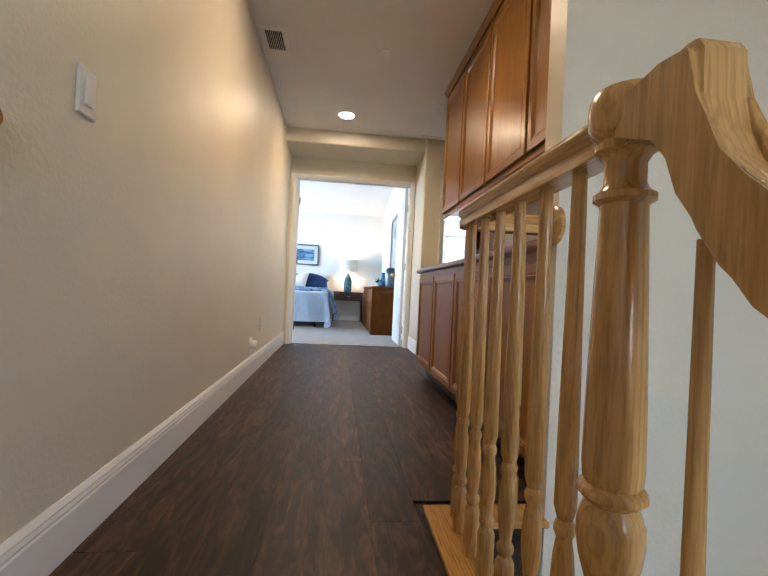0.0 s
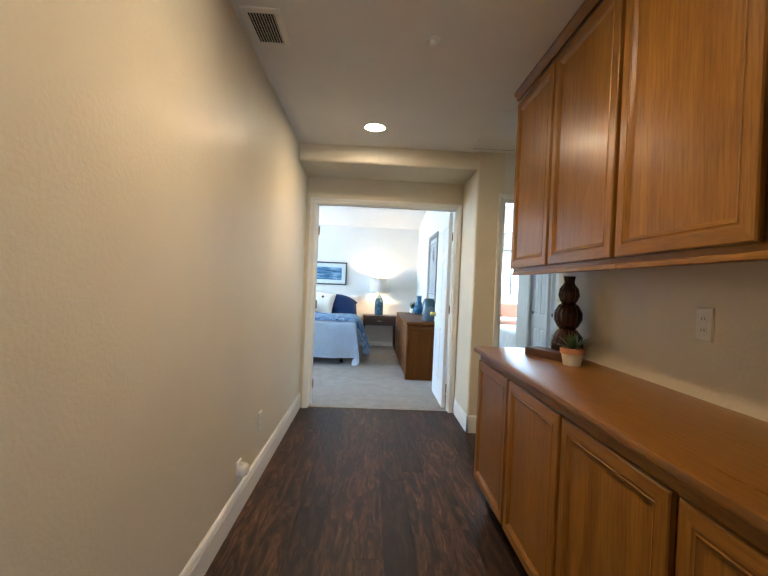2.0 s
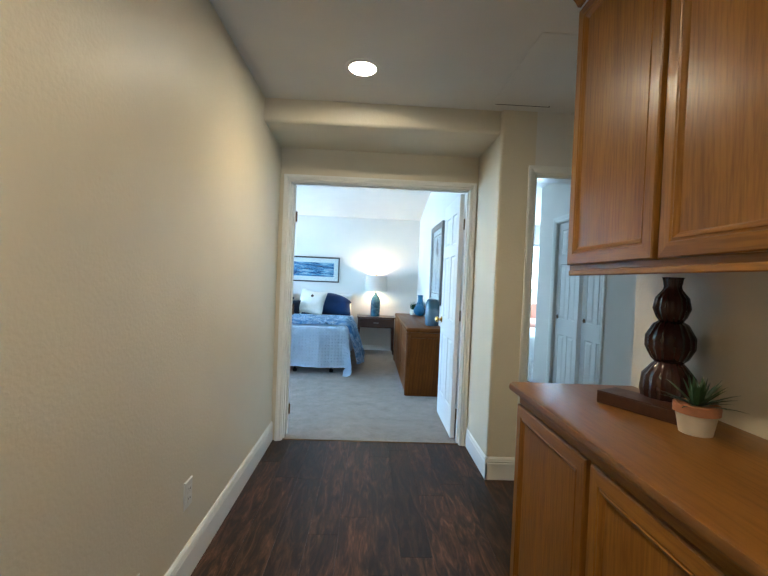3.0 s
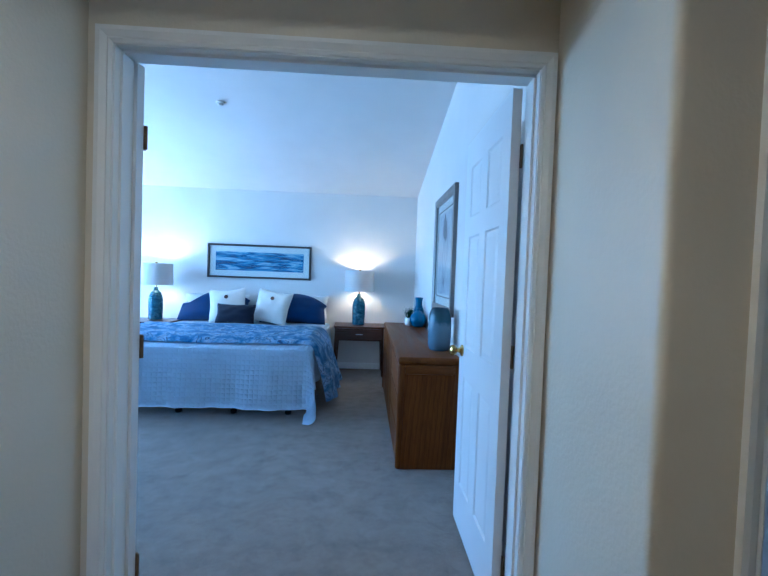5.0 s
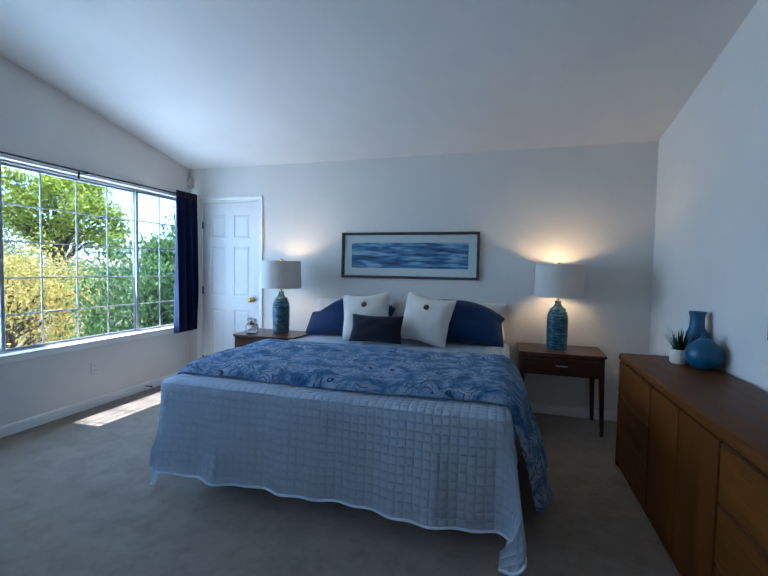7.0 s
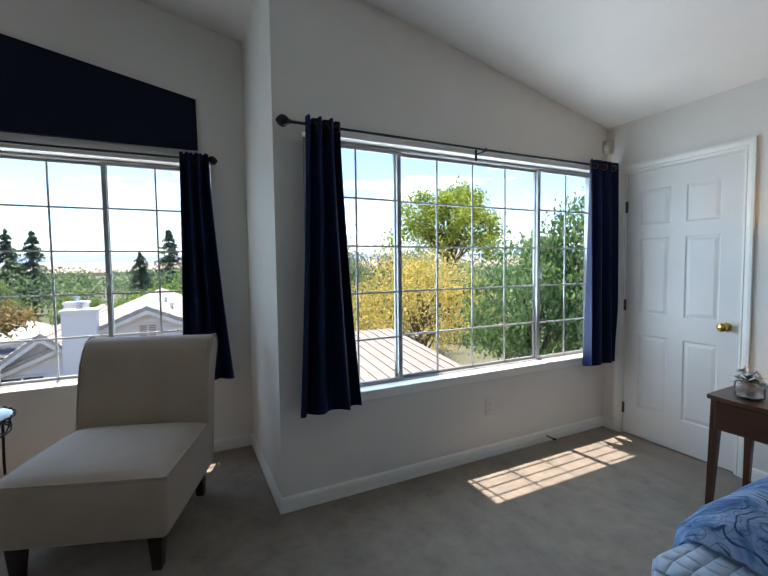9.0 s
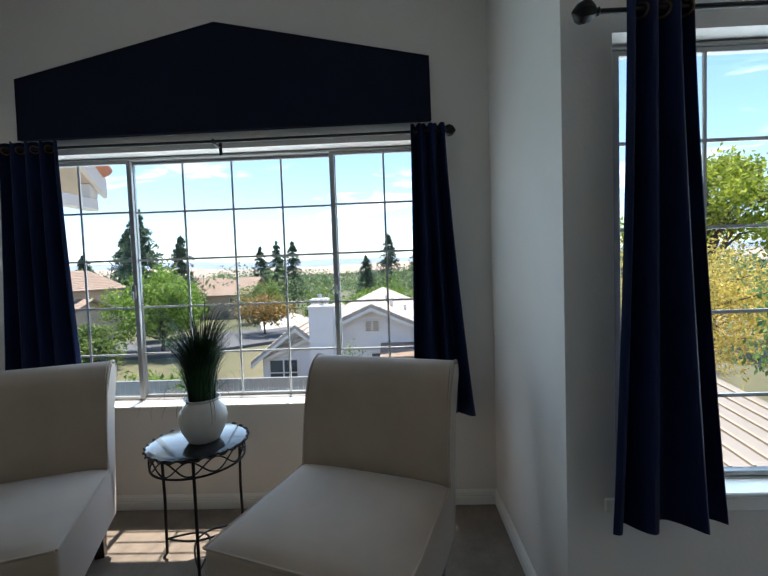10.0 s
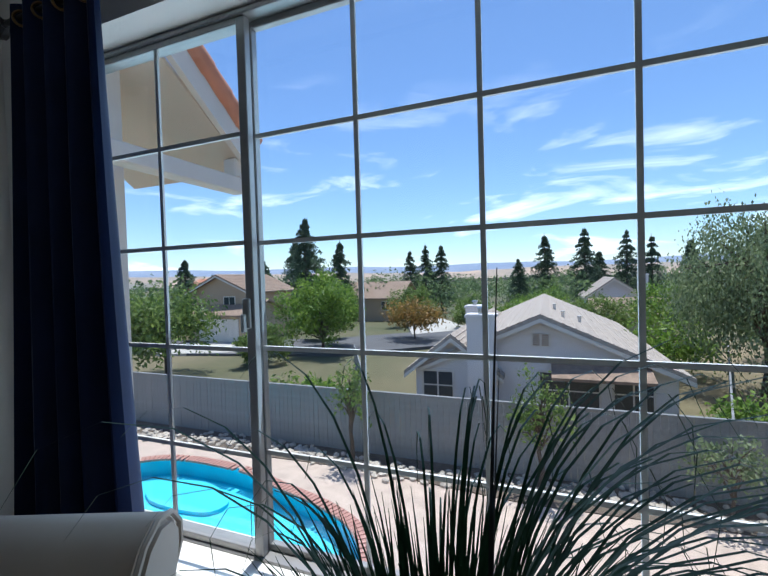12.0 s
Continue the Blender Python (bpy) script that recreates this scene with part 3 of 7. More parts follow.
baseboard("baseboard_hall", [((0, 5.2), (0, 0.55)), ((1.56, 5.2), (1.53, 5.2)), ((1.56, 4.626), (1.56, 5.2)), ((1.748, 4.64), (1.546, 4.64))], 0.15)
baseboard("baseboard_bedroom", [((EAST, 5.34), (EAST, NORTH)), ((EAST, NORTH), (-2.198, NORTH)), ((-3.082, NORTH), (WEST, NORTH)), ((WEST, NORTH), (WEST, PIER - 0.014)), ((WEST + 0.014, PIER), (BAY, PIER)), ((BAY, PIER), (BAY, SOUTH)), ((BAY, SOUTH), (-0.95, SOUTH)), ((-0.95, SOUTH), (-0.95, 5.32))], 0.085)

ALU = plain("window_aluminium", (0.34, 0.34, 0.33), 0.4, 0.4, 0.05)
VINYL = paint("window_white", (0.60, 0.60, 0.58), 0.35, 0.0)


def glass(name, colour=(1, 1, 1), rough=0.0):
    m, nt, ln, b = nodes_of(name)
    b.inputs["Base Color"].default_value = (*colour, 1)
    b.inputs["Roughness"].default_value = rough
    b.inputs["Transmission Weight"].default_value = 1.0
    b.inputs["IOR"].default_value = 1.45
    return m


def pane_glass():
    """Clear window glass: lets light straight through, with a faint reflection."""
    m, nt, ln, b = nodes_of("pane_glass")
    out = nt["Material Output"]
    clear, gloss, fres, mixer = nt.new("ShaderNodeBsdfTransparent"), nt.new("ShaderNodeBsdfGlossy"), nt.new("ShaderNodeLayerWeight"), nt.new("ShaderNodeMixShader")
    clear.inputs[0].default_value = (0.95, 0.97, 0.97, 1)
    gloss.inputs["Roughness"].default_value = 0.02
    k = math_node(nt, ln, "POWER", fres.outputs["Facing"], 4.0)
    ln.new(math_node(nt, ln, "ADD", math_node(nt, ln, "MULTIPLY", k, 0.35), 0.025), mixer.inputs[0])
    ln.new(clear.outputs[0], mixer.inputs[1])
    ln.new(gloss.outputs[0], mixer.inputs[2])
    ln.new(mixer.outputs[0], out.inputs[0])
    return m


PANE = pane_glass()
GLASS = glass("clear_glass")


def slider_window(name, x, w, mid0, mid1, rows, side, label):
    """A three-part sliding window with grilles, in the plane x, looking along +x; mid0 and mid1: the two meeting stiles."""
    y0, y1, z0, z1 = w["y0"], w["y1"], w["z0"] + 0.006, w["z1"] - 0.004
    win = tagged(new(name), label, "window", "", "structure")
    f, fz = 0.035, 0.014
    part("window_frame", boxes((x - 0.045, y0, z0, x + 0.03, y1, z0 + fz), (x - 0.045, y0, z1 - fz, x + 0.03, y1, z1), (x - 0.045, y0, z0 + fz, x + 0.03, y0 + f, z1 - fz), (x - 0.045, y1 - f, z0 + fz, x + 0.03, y1, z1 - fz), bevel=0.003), ALU, win)
    for k, (a, c, off) in enumerate(((y0 + f, mid0 + 0.02, 0.012), (mid0 - 0.012, mid1 + 0.012, -0.022), (mid1 - 0.02, y1 - f, 0.012))):
        s, zz0, zz1 = 0.028, z0 + fz, z1 - fz
        xa, xb = x + off - 0.012, x + off + 0.010
        sash = part("sash", boxes((xa, a, zz0, xb, a + s, zz1), (xa, c - s, zz0, xb, c, zz1), (xa, a + s, zz0, xb, c - s, zz0 + 0.018), (xa, a + s, zz1 - 0.018, xb, c - s, zz1), bevel=0.002), ALU, win)
        g0, g1, h0, h1 = a + s, c - s, zz0 + 0.018, zz1 - 0.018
        n = 4 if k == 1 else 2
        gx = x + off
        pane = part("pane", boxes((gx - 0.003, g0, h0, gx, g1, h1)), PANE, sash)
        pane.visible_shadow = False
        bars = bmesh.new()
        for i in range(1, n):
            yy = g0 + (g1 - g0) * i / n
            box(bars, gx + 0.001, yy - 0.006, h0, gx + 0.008, yy + 0.006, h1)
        for j in range(1, rows):
            zz = 0.615 + 0.288 * j
            box(bars, gx + 0.0005, g0, zz - 0.006, gx + 0.0085, g1, zz + 0.006)
        part("grille", bars, VINYL, sash, "white grille bars")
    for yy in side:
        part("latch", boxes((x + 0.022, yy - 0.012, 1.25, x + 0.034, yy + 0.012, 1.33), (x + 0.034, yy - 0.005, 1.24, x + 0.05, yy + 0.005, 1.29), bevel=0.003), ALU, win, "small sash latch")
    return win


slider_window("window_bay", -4.302, W1, 4.817, 6.046, 5, (4.817, 6.046), "wide bay sliding window with white grilles")
slider_window("window_west", -3.28, W2, 7.732, 8.955, 5, (8.955,), "wide sliding window with white grilles")
structure("sill_bay", boxes((BAY - 0.18, W1["y0"], W1["z0"] - 0.001, BAY + 0.02, W1["y1"], W1["z0"] + 0.014), bevel=0.004), TRIM, "white painted window sill in sun", "sill")
structure("sill_west", boxes((WEST - 0.15, W2["y0"], W2["z0"] - 0.001, WEST + 0.02, W2["y1"], W2["z0"] + 0.014), (WEST, W2["y0"] - 0.04, W2["z0"] - 0.05, WEST + 0.012, NORTH - 0.03, W2["z0"] - 0.002), bevel=0.004), TRIM, "white painted window sill in sun", "sill")
# stair window and far-room window panes
for nm, r in (("window_stair", (1.1, -3.66, 0.4, 2.1, -3.655, 2.0)), ("window_far_room", (3.1, 9.66, 0.75, 4.1, 9.665, 2.1))):
    w = tagged(new(nm), "plain single-pane window", "window", "", "structure")
    x0, ya, z0, x1, yb, z1 = r
    part("window_frame", boxes((x0, ya - 0.02, z0, x0 + 0.04, yb + 0.02, z1), (x1 - 0.04, ya - 0.02, z0, x1, yb + 0.02, z1), (x0 + 0.04, ya - 0.02, z0, x1 - 0.04, yb + 0.02, z0 + 0.04), (x0 + 0.04, ya - 0.02, z1 - 0.04, x1 - 0.04, yb + 0.02, z1), ((x0 + x1) / 2 - 0.02, ya - 0.02, z0 + 0.04, (x0 + x1) / 2 + 0.02, yb + 0.02, z1 - 0.04)), ALU, w)
    p = part("pane", boxes((x0 + 0.02, ya, z0 + 0.02, x1 - 0.02, yb, z1 - 0.02)), PANE, w)
    p.visible_shadow = False

# ---- hallway: stairs and balustrade ----
steps = thing("staircase", "straight oak stair rising to the hallway landing", "stairs", at=(0, 0, 0))
for n in range(1, 12):
    y1 = 0.5 - 0.27 * (n - 1)
    part("tread", boxes((0.0, y1 - 0.27 - 0.02, -0.183 * n - 0.03, 1.06, y1, -0.183 * n), bevel=0.006, seg=2), STAIR_X, steps)
    part("riser", boxes((0.0, y1 - 0.012, -0.183 * n, 1.06, y1, -0.183 * (n - 1) - 0.03)), TRIM, steps, "white painted riser")
part("stringer", extrude([(0.5, -0.21), (0.5, -0.5), (-2.5, -2.55), (-2.5, -2.26)], 0.02, None, axes((1.06, 0, 0), (0, 1, 0), (0, 0, 1))), TRIM, steps, "white painted stringer")
part("nosing", boxes((0.0, 0.475, -0.03, 1.0, 0.515, 0.0), bevel=0.008, seg=2), STAIR_X, steps)

RX, RY = 1.02, 1.275
rail = thing("balustrade", "varnished oak balustrade with turned balusters and newel", "railing", at=(0, 0, 0))
part("shoe", boxes((RX - 0.075, 0.5, 0.0, RX + 0.05, RY + 0.06, 0.022), (RX + 0.05, RY - 0.05, 0.0, 1.315, RY + 0.06, 0.022), bevel=0.004), STAIR_Y, rail)
RAILP = [(-0.026, -0.058), (0.026, -0.058), (0.027, -0.040), (0.022, -0.032), (0.030, -0.022), (0.032, -0.012), (0.026, -0.002), (0.012, 0.003), (-0.012, 0.003), (-0.026, -0.002), (-0.032, -0.012), (-0.030, -0.022), (-0.022, -0.032), (-0.027, -0.040)]
TOP = 0.953
part("handrail", sweep(RAILP, [(RX, RY - 0.045, TOP), (RX, 0.9, TOP), (RX, 0.52, TOP)], [(0, 0, 1)] * 3), STAIR_Y, rail, "", True)
part("rail_corner", sweep(RAILP, [(RX + 0.045 - 0.045 * math.cos(a), RY - 0.045 + 0.045 * math.sin(a), TOP) for a in [math.pi / 2 * q / 8 for q in range(9)]], [(0, 0, 1)] * 9), STAIR_Y, rail, "curved oak rail corner", True)
part("return_rail", sweep(RAILP, [(RX + 0.045, RY, TOP), (1.31, RY, TOP)], [(0, 0, 1)] * 2), STAIR_X, rail, "", True)
ros = part("rosette", lathe([(0.062, 0), (0.062, 0.012), (0.052, 0.022), (0.040, 0.024)], 28), STAIR_Z, rail, "round oak wall rosette", True)
ros.matrix_local = pose(1.315, RY, 0.925, 0, -90, 0)
# gooseneck: the stair rail climbs into the level rail
neck = [(0.54, 0.956), (0.46, 0.961), (0.432, 0.967), (0.418, 0.965), (0.411, 0.953), (0.410, 0.905), (0.404, 0.870), (0.390, 0.836), (0.362, 0.802), (0.31, 0.764), (-0.5, 0.216), (-0.5, 0.146), (0.30, 0.662), (0.345, 0.694), (0.385, 0.730), (0.412, 0.768), (0.430, 0.808), (0.446, 0.850), (0.462, 0.886), (0.54, 0.895)]
nb = extrude(neck, 0.066, None, axes((RX - 0.033, 0, 0), (0, 1, 0), (0, 0, 1)))
bmesh.ops.bevel(nb, geom=[e for e in nb.edges if abs(e.verts[0].co.x - e.verts[1].co.x) < 1e-5], offset=0.009, segments=3, affect="EDGES")
part("gooseneck", nb, STAIR_Z, rail, "curved oak gooseneck rail", True)
part("newel_post", lathe([(0.0367, -0.3), (0.0377, 0.24), (0.0276, 0.258), (0.0261, 0.27), (0.0348, 0.28), (0.0348, 0.288), (0.0261, 0.298), (0.0296, 0.322), (0.0383, 0.352), (0.0422, 0.38), (0.0416, 0.4), (0.0348, 0.42), (0.0313, 0.426), (0.0365, 0.43), (0.0431, 0.437), (0.0435, 0.443), (0.0396, 0.449), (0.0348, 0.452), (0.037, 0.458), (0.0383, 0.475), (0.037, 0.56), (0.0331, 0.7), (0.0296, 0.815), (0.03, 0.822), (0.0383, 0.828), (0.0383, 0.836), (0.0313, 0.841), (0.0261, 0.85), (0.0257, 0.878), (0.0323, 0.89), (0.0389, 0.894), (0.0389, 0.903), (0.0351, 0.908), (0.0408, 0.914), (0.0475, 0.924), (0.0494, 0.945), (0.0475, 0.962), (0.0408, 0.974), (0.0285, 0.978), (0.0121, 0.979)], 32, None, (RX, 0.553, 0.0)), STAIR_Z, rail, "turned oak newel post", True)


def baluster_bm(top):
    b = bmesh.new()
    lathe([(0.020, 0.0), (0.020, 0.115), (0.013, 0.13), (0.018, 0.14), (0.018, 0.15), (0.012, 0.16), (0.017, 0.20), (0.0185, 0.235), (0.016, 0.27), (0.012, 0.295), (0.0165, 0.305), (0.0165, 0.315), (0.012, 0.325), (0.0175, 0.345), (0.0165, 0.45), (0.0135, 0.68), (0.0115, top)], 14, b)
    return b


bal = part("baluster", baluster_bm(0.878), STAIR_Z, rail, "", True)
bal.matrix_local = pose(RX, 1.19, 0.02)
for x, y, z in [(RX, 1.087, 0.02), (RX, 0.985, 0.02), (RX, 0.877, 0.02), (RX, 0.765, 0.02), (RX, 0.66, 0.02), (1.035, RY - 0.012, 0.02), (1.13, RY, 0.02), (1.21, RY, 0.02), (RX, 0.425, -0.235), (RX, 0.30, -0.33)]:
    b = new("baluster", bal.data)
    b.parent = rail
    b.matrix_local = pose(x, y, z) @ (Matrix.Identity(4) if z > 0 else Matrix.Diagonal((0.72, 0.72, 1.135, 1)))

wallrail = thing("wall_handrail", "round oak handrail on the stairwell wall", "railing", at=(0, 0, 0))
part("rail", tube([(0.03, 0.80, 0.96), (0.05, 0.78, 0.96), (0.058, 0.735, 0.955), (0.058, 0.47, 0.905), (0.058, 0.27, 0.805), (0.058, -1.6, -0.475)], 0.02, 12), STAIR_Y, wallrail, "", True)
part("end_plate", lathe([(0.035, 0), (0.035, 0.008), (0.024, 0.014), (0.020, 0.05)], 20), STAIR_Z, wallrail, "", True).matrix_local = pose(0.0, 0.805, 0.96, 0, 90, 0)

# ---- hallway: built-in cabinets ----
CABDOOR = [(0.0, -0.018), (0.0, -0.004), (0.004, 0.0), (0.040, 0.0), (0.043, -0.003), (0.047, -0.003), (0.050, -0.001), (0.058, -0.007), (0.064, -0.010)]


def cab_door(parent, x, y0, y1, z0, z1):
    m = axes((x, y1, z0), (0, -1, 0), (0, 0, 1))
    return part("door", rings(bmesh.new(), 0, 0, y1 - y0, z1 - z0, CABDOOR, m, True, (0, 1)), [OAK, OAK_Y], parent, "framed oak door with recessed panel")


ueds = [1.37, 1.93, 2.485, 3.03, 3.545]
for i in (0, 2):
    a, c = ueds[i], ueds[i + 2]
    u = thing("wall_cabinet", "honey oak wall cabinet with two framed doors", "cabinet", "hallway wall cabinets", (0, 0, 0))
    part("body", boxes((1.525, a, 1.375, 1.828, c, 2.40)), OAK, u)
    part("face_frame", boxes((1.52, a, 1.365, 1.54, c, 1.40), (1.52, a, 2.365, 1.54, c, 2.40), (1.52, a, 1.40, 1.54, a + 0.03, 2.365), (1.52, c - 0.03, 1.40, 1.54, c, 2.365)), OAK_Y, u)
    for j in (i, i + 1):
        cab_door(u, 1.50, ueds[j] + 0.012, ueds[j + 1] - 0.012, 1.385, 2.375)
    part("crown", sweep([(0, 0), (0.012, 0), (0.018, 0.012), (0.034, 0.030), (0.034, 0.044), (0, 0.044)], [(1.512, c if i else c, 2.40), (1.512, a, 2.40)], [(0, 0, 1)] * 2), OAK_Y, u, "moulded oak crown strip")
    part("light_rail", boxes((1.515, a, 1.345, 1.535, c, 1.365), bevel=0.003), OAK_Y, u)

beds = [1.37, 1.935, 2.475, 3.02, 3.565]
for i in (0, 2):
    a, c = beds[i], beds[i + 2]
    u = thing("base_cabinet", "honey oak base cabinet with two framed doors", "cabinet", "hallway base cabinets", (0, 0, 0))
    part("body", boxes((1.36, a, 0.1, 1.828, c, 0.865)), OAK, u)
    part("toe_kick", boxes((1.43, a, 0.0, 1.82, c, 0.1)), WALNUT, u, "dark recessed toe kick")
    for j in (i, i + 1):
        cab_door(u, 1.338, beds[j] + 0.012, beds[j + 1] - 0.012, 0.115, 0.825)
    part("top_rail", boxes((1.352, a, 0.825, 1.362, c, 0.865)), OAK_Y, u)
top = thing("countertop", "honey-brown wood-look countertop with rounded edge", "countertop", at=(0, 0, 0))
part("slab", sweep([(0, 0), (-0.50, 0), (-0.512, 0.006), (-0.516, 0.018), (-0.512, 0.031), (-0.50, 0.037), (0, 0.037)], [(1.83, 1.367, 0.866), (1.83, 3.59, 0.866)], [(0, 0, 1)] * 2), TOPLAM, top, "", True)

# ---- hallway: things on the counter and the walls ----
CT = 0.903
BROWN = plain("brown_glaze", (0.030, 0.011, 0.009), 0.12, 0.0, 0.2, 20)
v = thing("ribbed_vase", "tall dark brown glazed triple-gourd ribbed vase", "vase", at=(1.738, 3.27, CT))
part("body", lathe([(0.0605, 0.0), (0.0726, 0.0208), (0.0825, 0.0624), (0.077, 0.1144), (0.0495, 0.1508), (0.0418, 0.1591), (0.055, 0.1716), (0.0726, 0.208), (0.0726, 0.2444), (0.0506, 0.286), (0.0352, 0.2964), (0.044, 0.3089), (0.055, 0.338), (0.0484, 0.3744), (0.0286, 0.4004), (0.0253, 0.4108), (0.0297, 0.4368), (0.0319, 0.442), (0.0242, 0.442), (0.0198, 0.416)], 72, None, (0, 0, 0), 18, 0.07), BROWN, v, "", True)
LEATHER = plain("brown_leather", (0.060, 0.022, 0.012), 0.4, 0.0, 0.2, 60, 0.2)
PAPER = plain("aged_paper", (0.55, 0.48, 0.36), 0.8, 0, 0.1, 200)


def book(label, at, turn, w, d, h, cover):
    b = thing("book", label, "book", "", at, turn)
    part("cover", boxes((0, 0, 0, w, d, 0.004), (0, 0, h - 0.004, w, d, h), (0, 0, 0.004, w, 0.005, h - 0.004), bevel=0.0015), cover, b)
    part("pages", boxes((0.006, 0.005, 0.004, w - 0.006, d - 0.005, h - 0.004)), PAPER, b, "cream page block")
    return b


book("brown leather-bound book lying on the counter", (1.535, 3.335, CT), -63, 0.275, 0.11, 0.042, LEATHER)
NAVYBOOK = plain("dark_book_cover", (0.03, 0.025, 0.03), 0.45, 0, 0.2, 80)
book("dark hardback book at the bottom of a stack", (1.385, 1.385, CT), 2, 0.19, 0.085, 0.036, NAVYBOOK)
book("dark hardback book on top of a stack", (1.392, 1.388, CT + 0.036), 3, 0.18, 0.08, 0.032, LEATHER)
TERRA = plain("terracotta", (0.45, 0.20, 0.10), 0.7, 0, 0.15, 30, 0.1)
CREAM = plain("cream_glaze", (0.72, 0.66, 0.55), 0.5, 0, 0.08, 20)
SUCC = plain("succulent_leaf", (0.035, 0.075, 0.03), 0.45, 0, 0.3, 30)
p = thing("succulent_pot", "small spiky succulent in a terracotta and cream pot", "plant", at=(1.66, 3.05, CT))
part("pot", lathe([(0.040, 0), (0.050, 0.055), (0.050, 0.056)], 28), CREAM, p, "cream lower pot", True)
part("rim", lathe([(0.051, 0.056), (0.056, 0.058), (0.057, 0.082), (0.050, 0.084), (0.048, 0.074)], 28), TERRA, p, "terracotta rim", True)


def blade(bm, base, aim, length, width, droop=0.0, n=4):
    """A pointed leaf blade from base towards aim, drooping towards its tip."""
    d = Vector(aim).normalized()
    side = d.cross(Vector((0, 0, 1)))
    side = side.normalized() if side.length > 0.01 else Vector((1, 0, 0))
    rows = []
    for i in range(n + 1):
        t = i / n
        c = Vector(base) + d * length * t - Vector((0, 0, droop * t * t * length))
        w = width * (1 - t) * (0.75 + 0.9 * t)
        rows.append((c - side * w, c + side * w) if i < n else (c,))
    rows = [[bm.verts.new(q) for q in r] for r in rows]
    for lo, hi in zip(rows, rows[1:]):
        bm.faces.new((lo[0], lo[1], hi[1], hi[0]) if len(hi) == 2 else (lo[0], lo[1], hi[0]))


rng = random.Random(5)
bm = bmesh.new()
for k in range(46):
    a, e = rng.uniform(0, 6.28), rng.uniform(0.15, 1.45)
    blade(bm, (0.01 * math.cos(a), 0.01 * math.sin(a), 0.078), (math.cos(a) * math.cos(e), math.sin(a) * math.cos(e), math.sin(e)), rng.uniform(0.07, 0.11), 0.009, 0.15)
part("leaves", bm, SUCC, p, "dark green pointed leaves")

PLASTIC = plain("white_plastic", (0.72, 0.70, 0.65), 0.35, 0, 0.03, 60)
DARKSLOT = plain("dark_slot", (0.02, 0.02, 0.02), 0.6)


def outlet(name, m, label, kind="outlet"):
    """A duplex outlet or rocker switch plate in the plane m (centre at its origin)."""
    o = new(name)
    o.matrix_world = m
    tagged(o, label, kind)
    b = rings(bmesh.new(), -0.036, -0.058, 0.036, 0.058, [(0, 0), (0, 0.004), (0.004, 0.007)], Matrix.Identity(4))
    part("plate", b, PLASTIC, o)
    if kind == "outlet":
        for s in (-0.02, 0.02):
            part("socket", boxes((-0.016, s - 0.014, 0.007, 0.016, s + 0.014, 0.009), bevel=0.001), PLASTIC, o)
            part("slots", boxes((-0.008, s - 0.004, 0.0092, -0.005, s + 0.005, 0.0096), (0.005, s - 0.004, 0.0092, 0.008, s + 0.005, 0.0096)), DARKSLOT, o, "dark slots")
    else:
        part("rocker", boxes((-0.016, -0.033, 0.007, 0.016, 0.033, 0.011), bevel=0.002), PLASTIC, o)
    return o


outlet("outlet", axes((1.829, 2.46, 1.165), (0, -1, 0), (0, 0, 1)), "white duplex outlet above the counter")
outlet("outlet", axes((0.001, 3.67, 0.37), (0, 1, 0), (0, 0, 1)), "white duplex outlet low on the hallway wall")
outlet("wall_switch", axes((0.001, 1.13, 1.145), (0, 1, 0), (0, 0, 1)), "white rocker light switch on the hallway wall", "switch")
outlet("wall_switch", axes((EAST - 0.001, 6.16, 1.14), (0, -1, 0), (0, 0, 1)), "white rocker light switch beside the bedroom door", "switch")
outlet("outlet", axes((WEST + 0.001, 8.40, 0.36), (0, 1, 0), (0, 0, 1)), "white duplex outlet under the window")
outlet("outlet", axes((1.40, NORTH - 0.001, 0.32), (1, 0, 0), (0, 0, 1)), "white duplex outlet behind the nightstand")
plug = thing("plug_in_freshener", "round cream plug-in air freshener at an outlet", "air freshener", at=(0.0, 3.27, 0.235))
part("plate", boxes((0.001, -0.036, -0.058, 0.007, 0.036, 0.058), bevel=0.002), PLASTIC, plug)
part("body", lathe([(0.032, 0.0), (0.036, 0.01), (0.034, 0.035), (0.022, 0.048), (0.004, 0.05)], 24), PLASTIC, plug, "", True).matrix_local = pose(0.007, 0.0, 0.01, 0, 90, 0)

vent = thing("ceiling_vent", "white louvred ceiling air register with dark gaps", "vent", at=(0.115, 3.05, HC))
part("frame", boxes((-0.09, -0.15, -0.008, 0.09, -0.115, 0.0), (-0.09, 0.115, -0.008, 0.09, 0.15, 0.0), (-0.09, -0.115, -0.008, -0.06, 0.115, 0.0), (0.06, -0.115, -0.008, 0.09, 0.115, 0.0), bevel=0.002), PLASTIC, vent)
part("backing", boxes((-0.06, -0.115, -0.002, 0.06, 0.115, -0.001)), DARKSLOT, vent, "dark duct behind the slats")
for k in range(9):
    xx = -0.052 + 0.013 * k
    part("slat", extrude([(xx, -0.002), (xx + 0.002, -0.002), (xx + 0.007, -0.009), (xx + 0.005, -0.009)], 0.23, None, axes((0, 0.115, 0), (1, 0, 0), (0, 0, 1))), PLASTIC, vent)


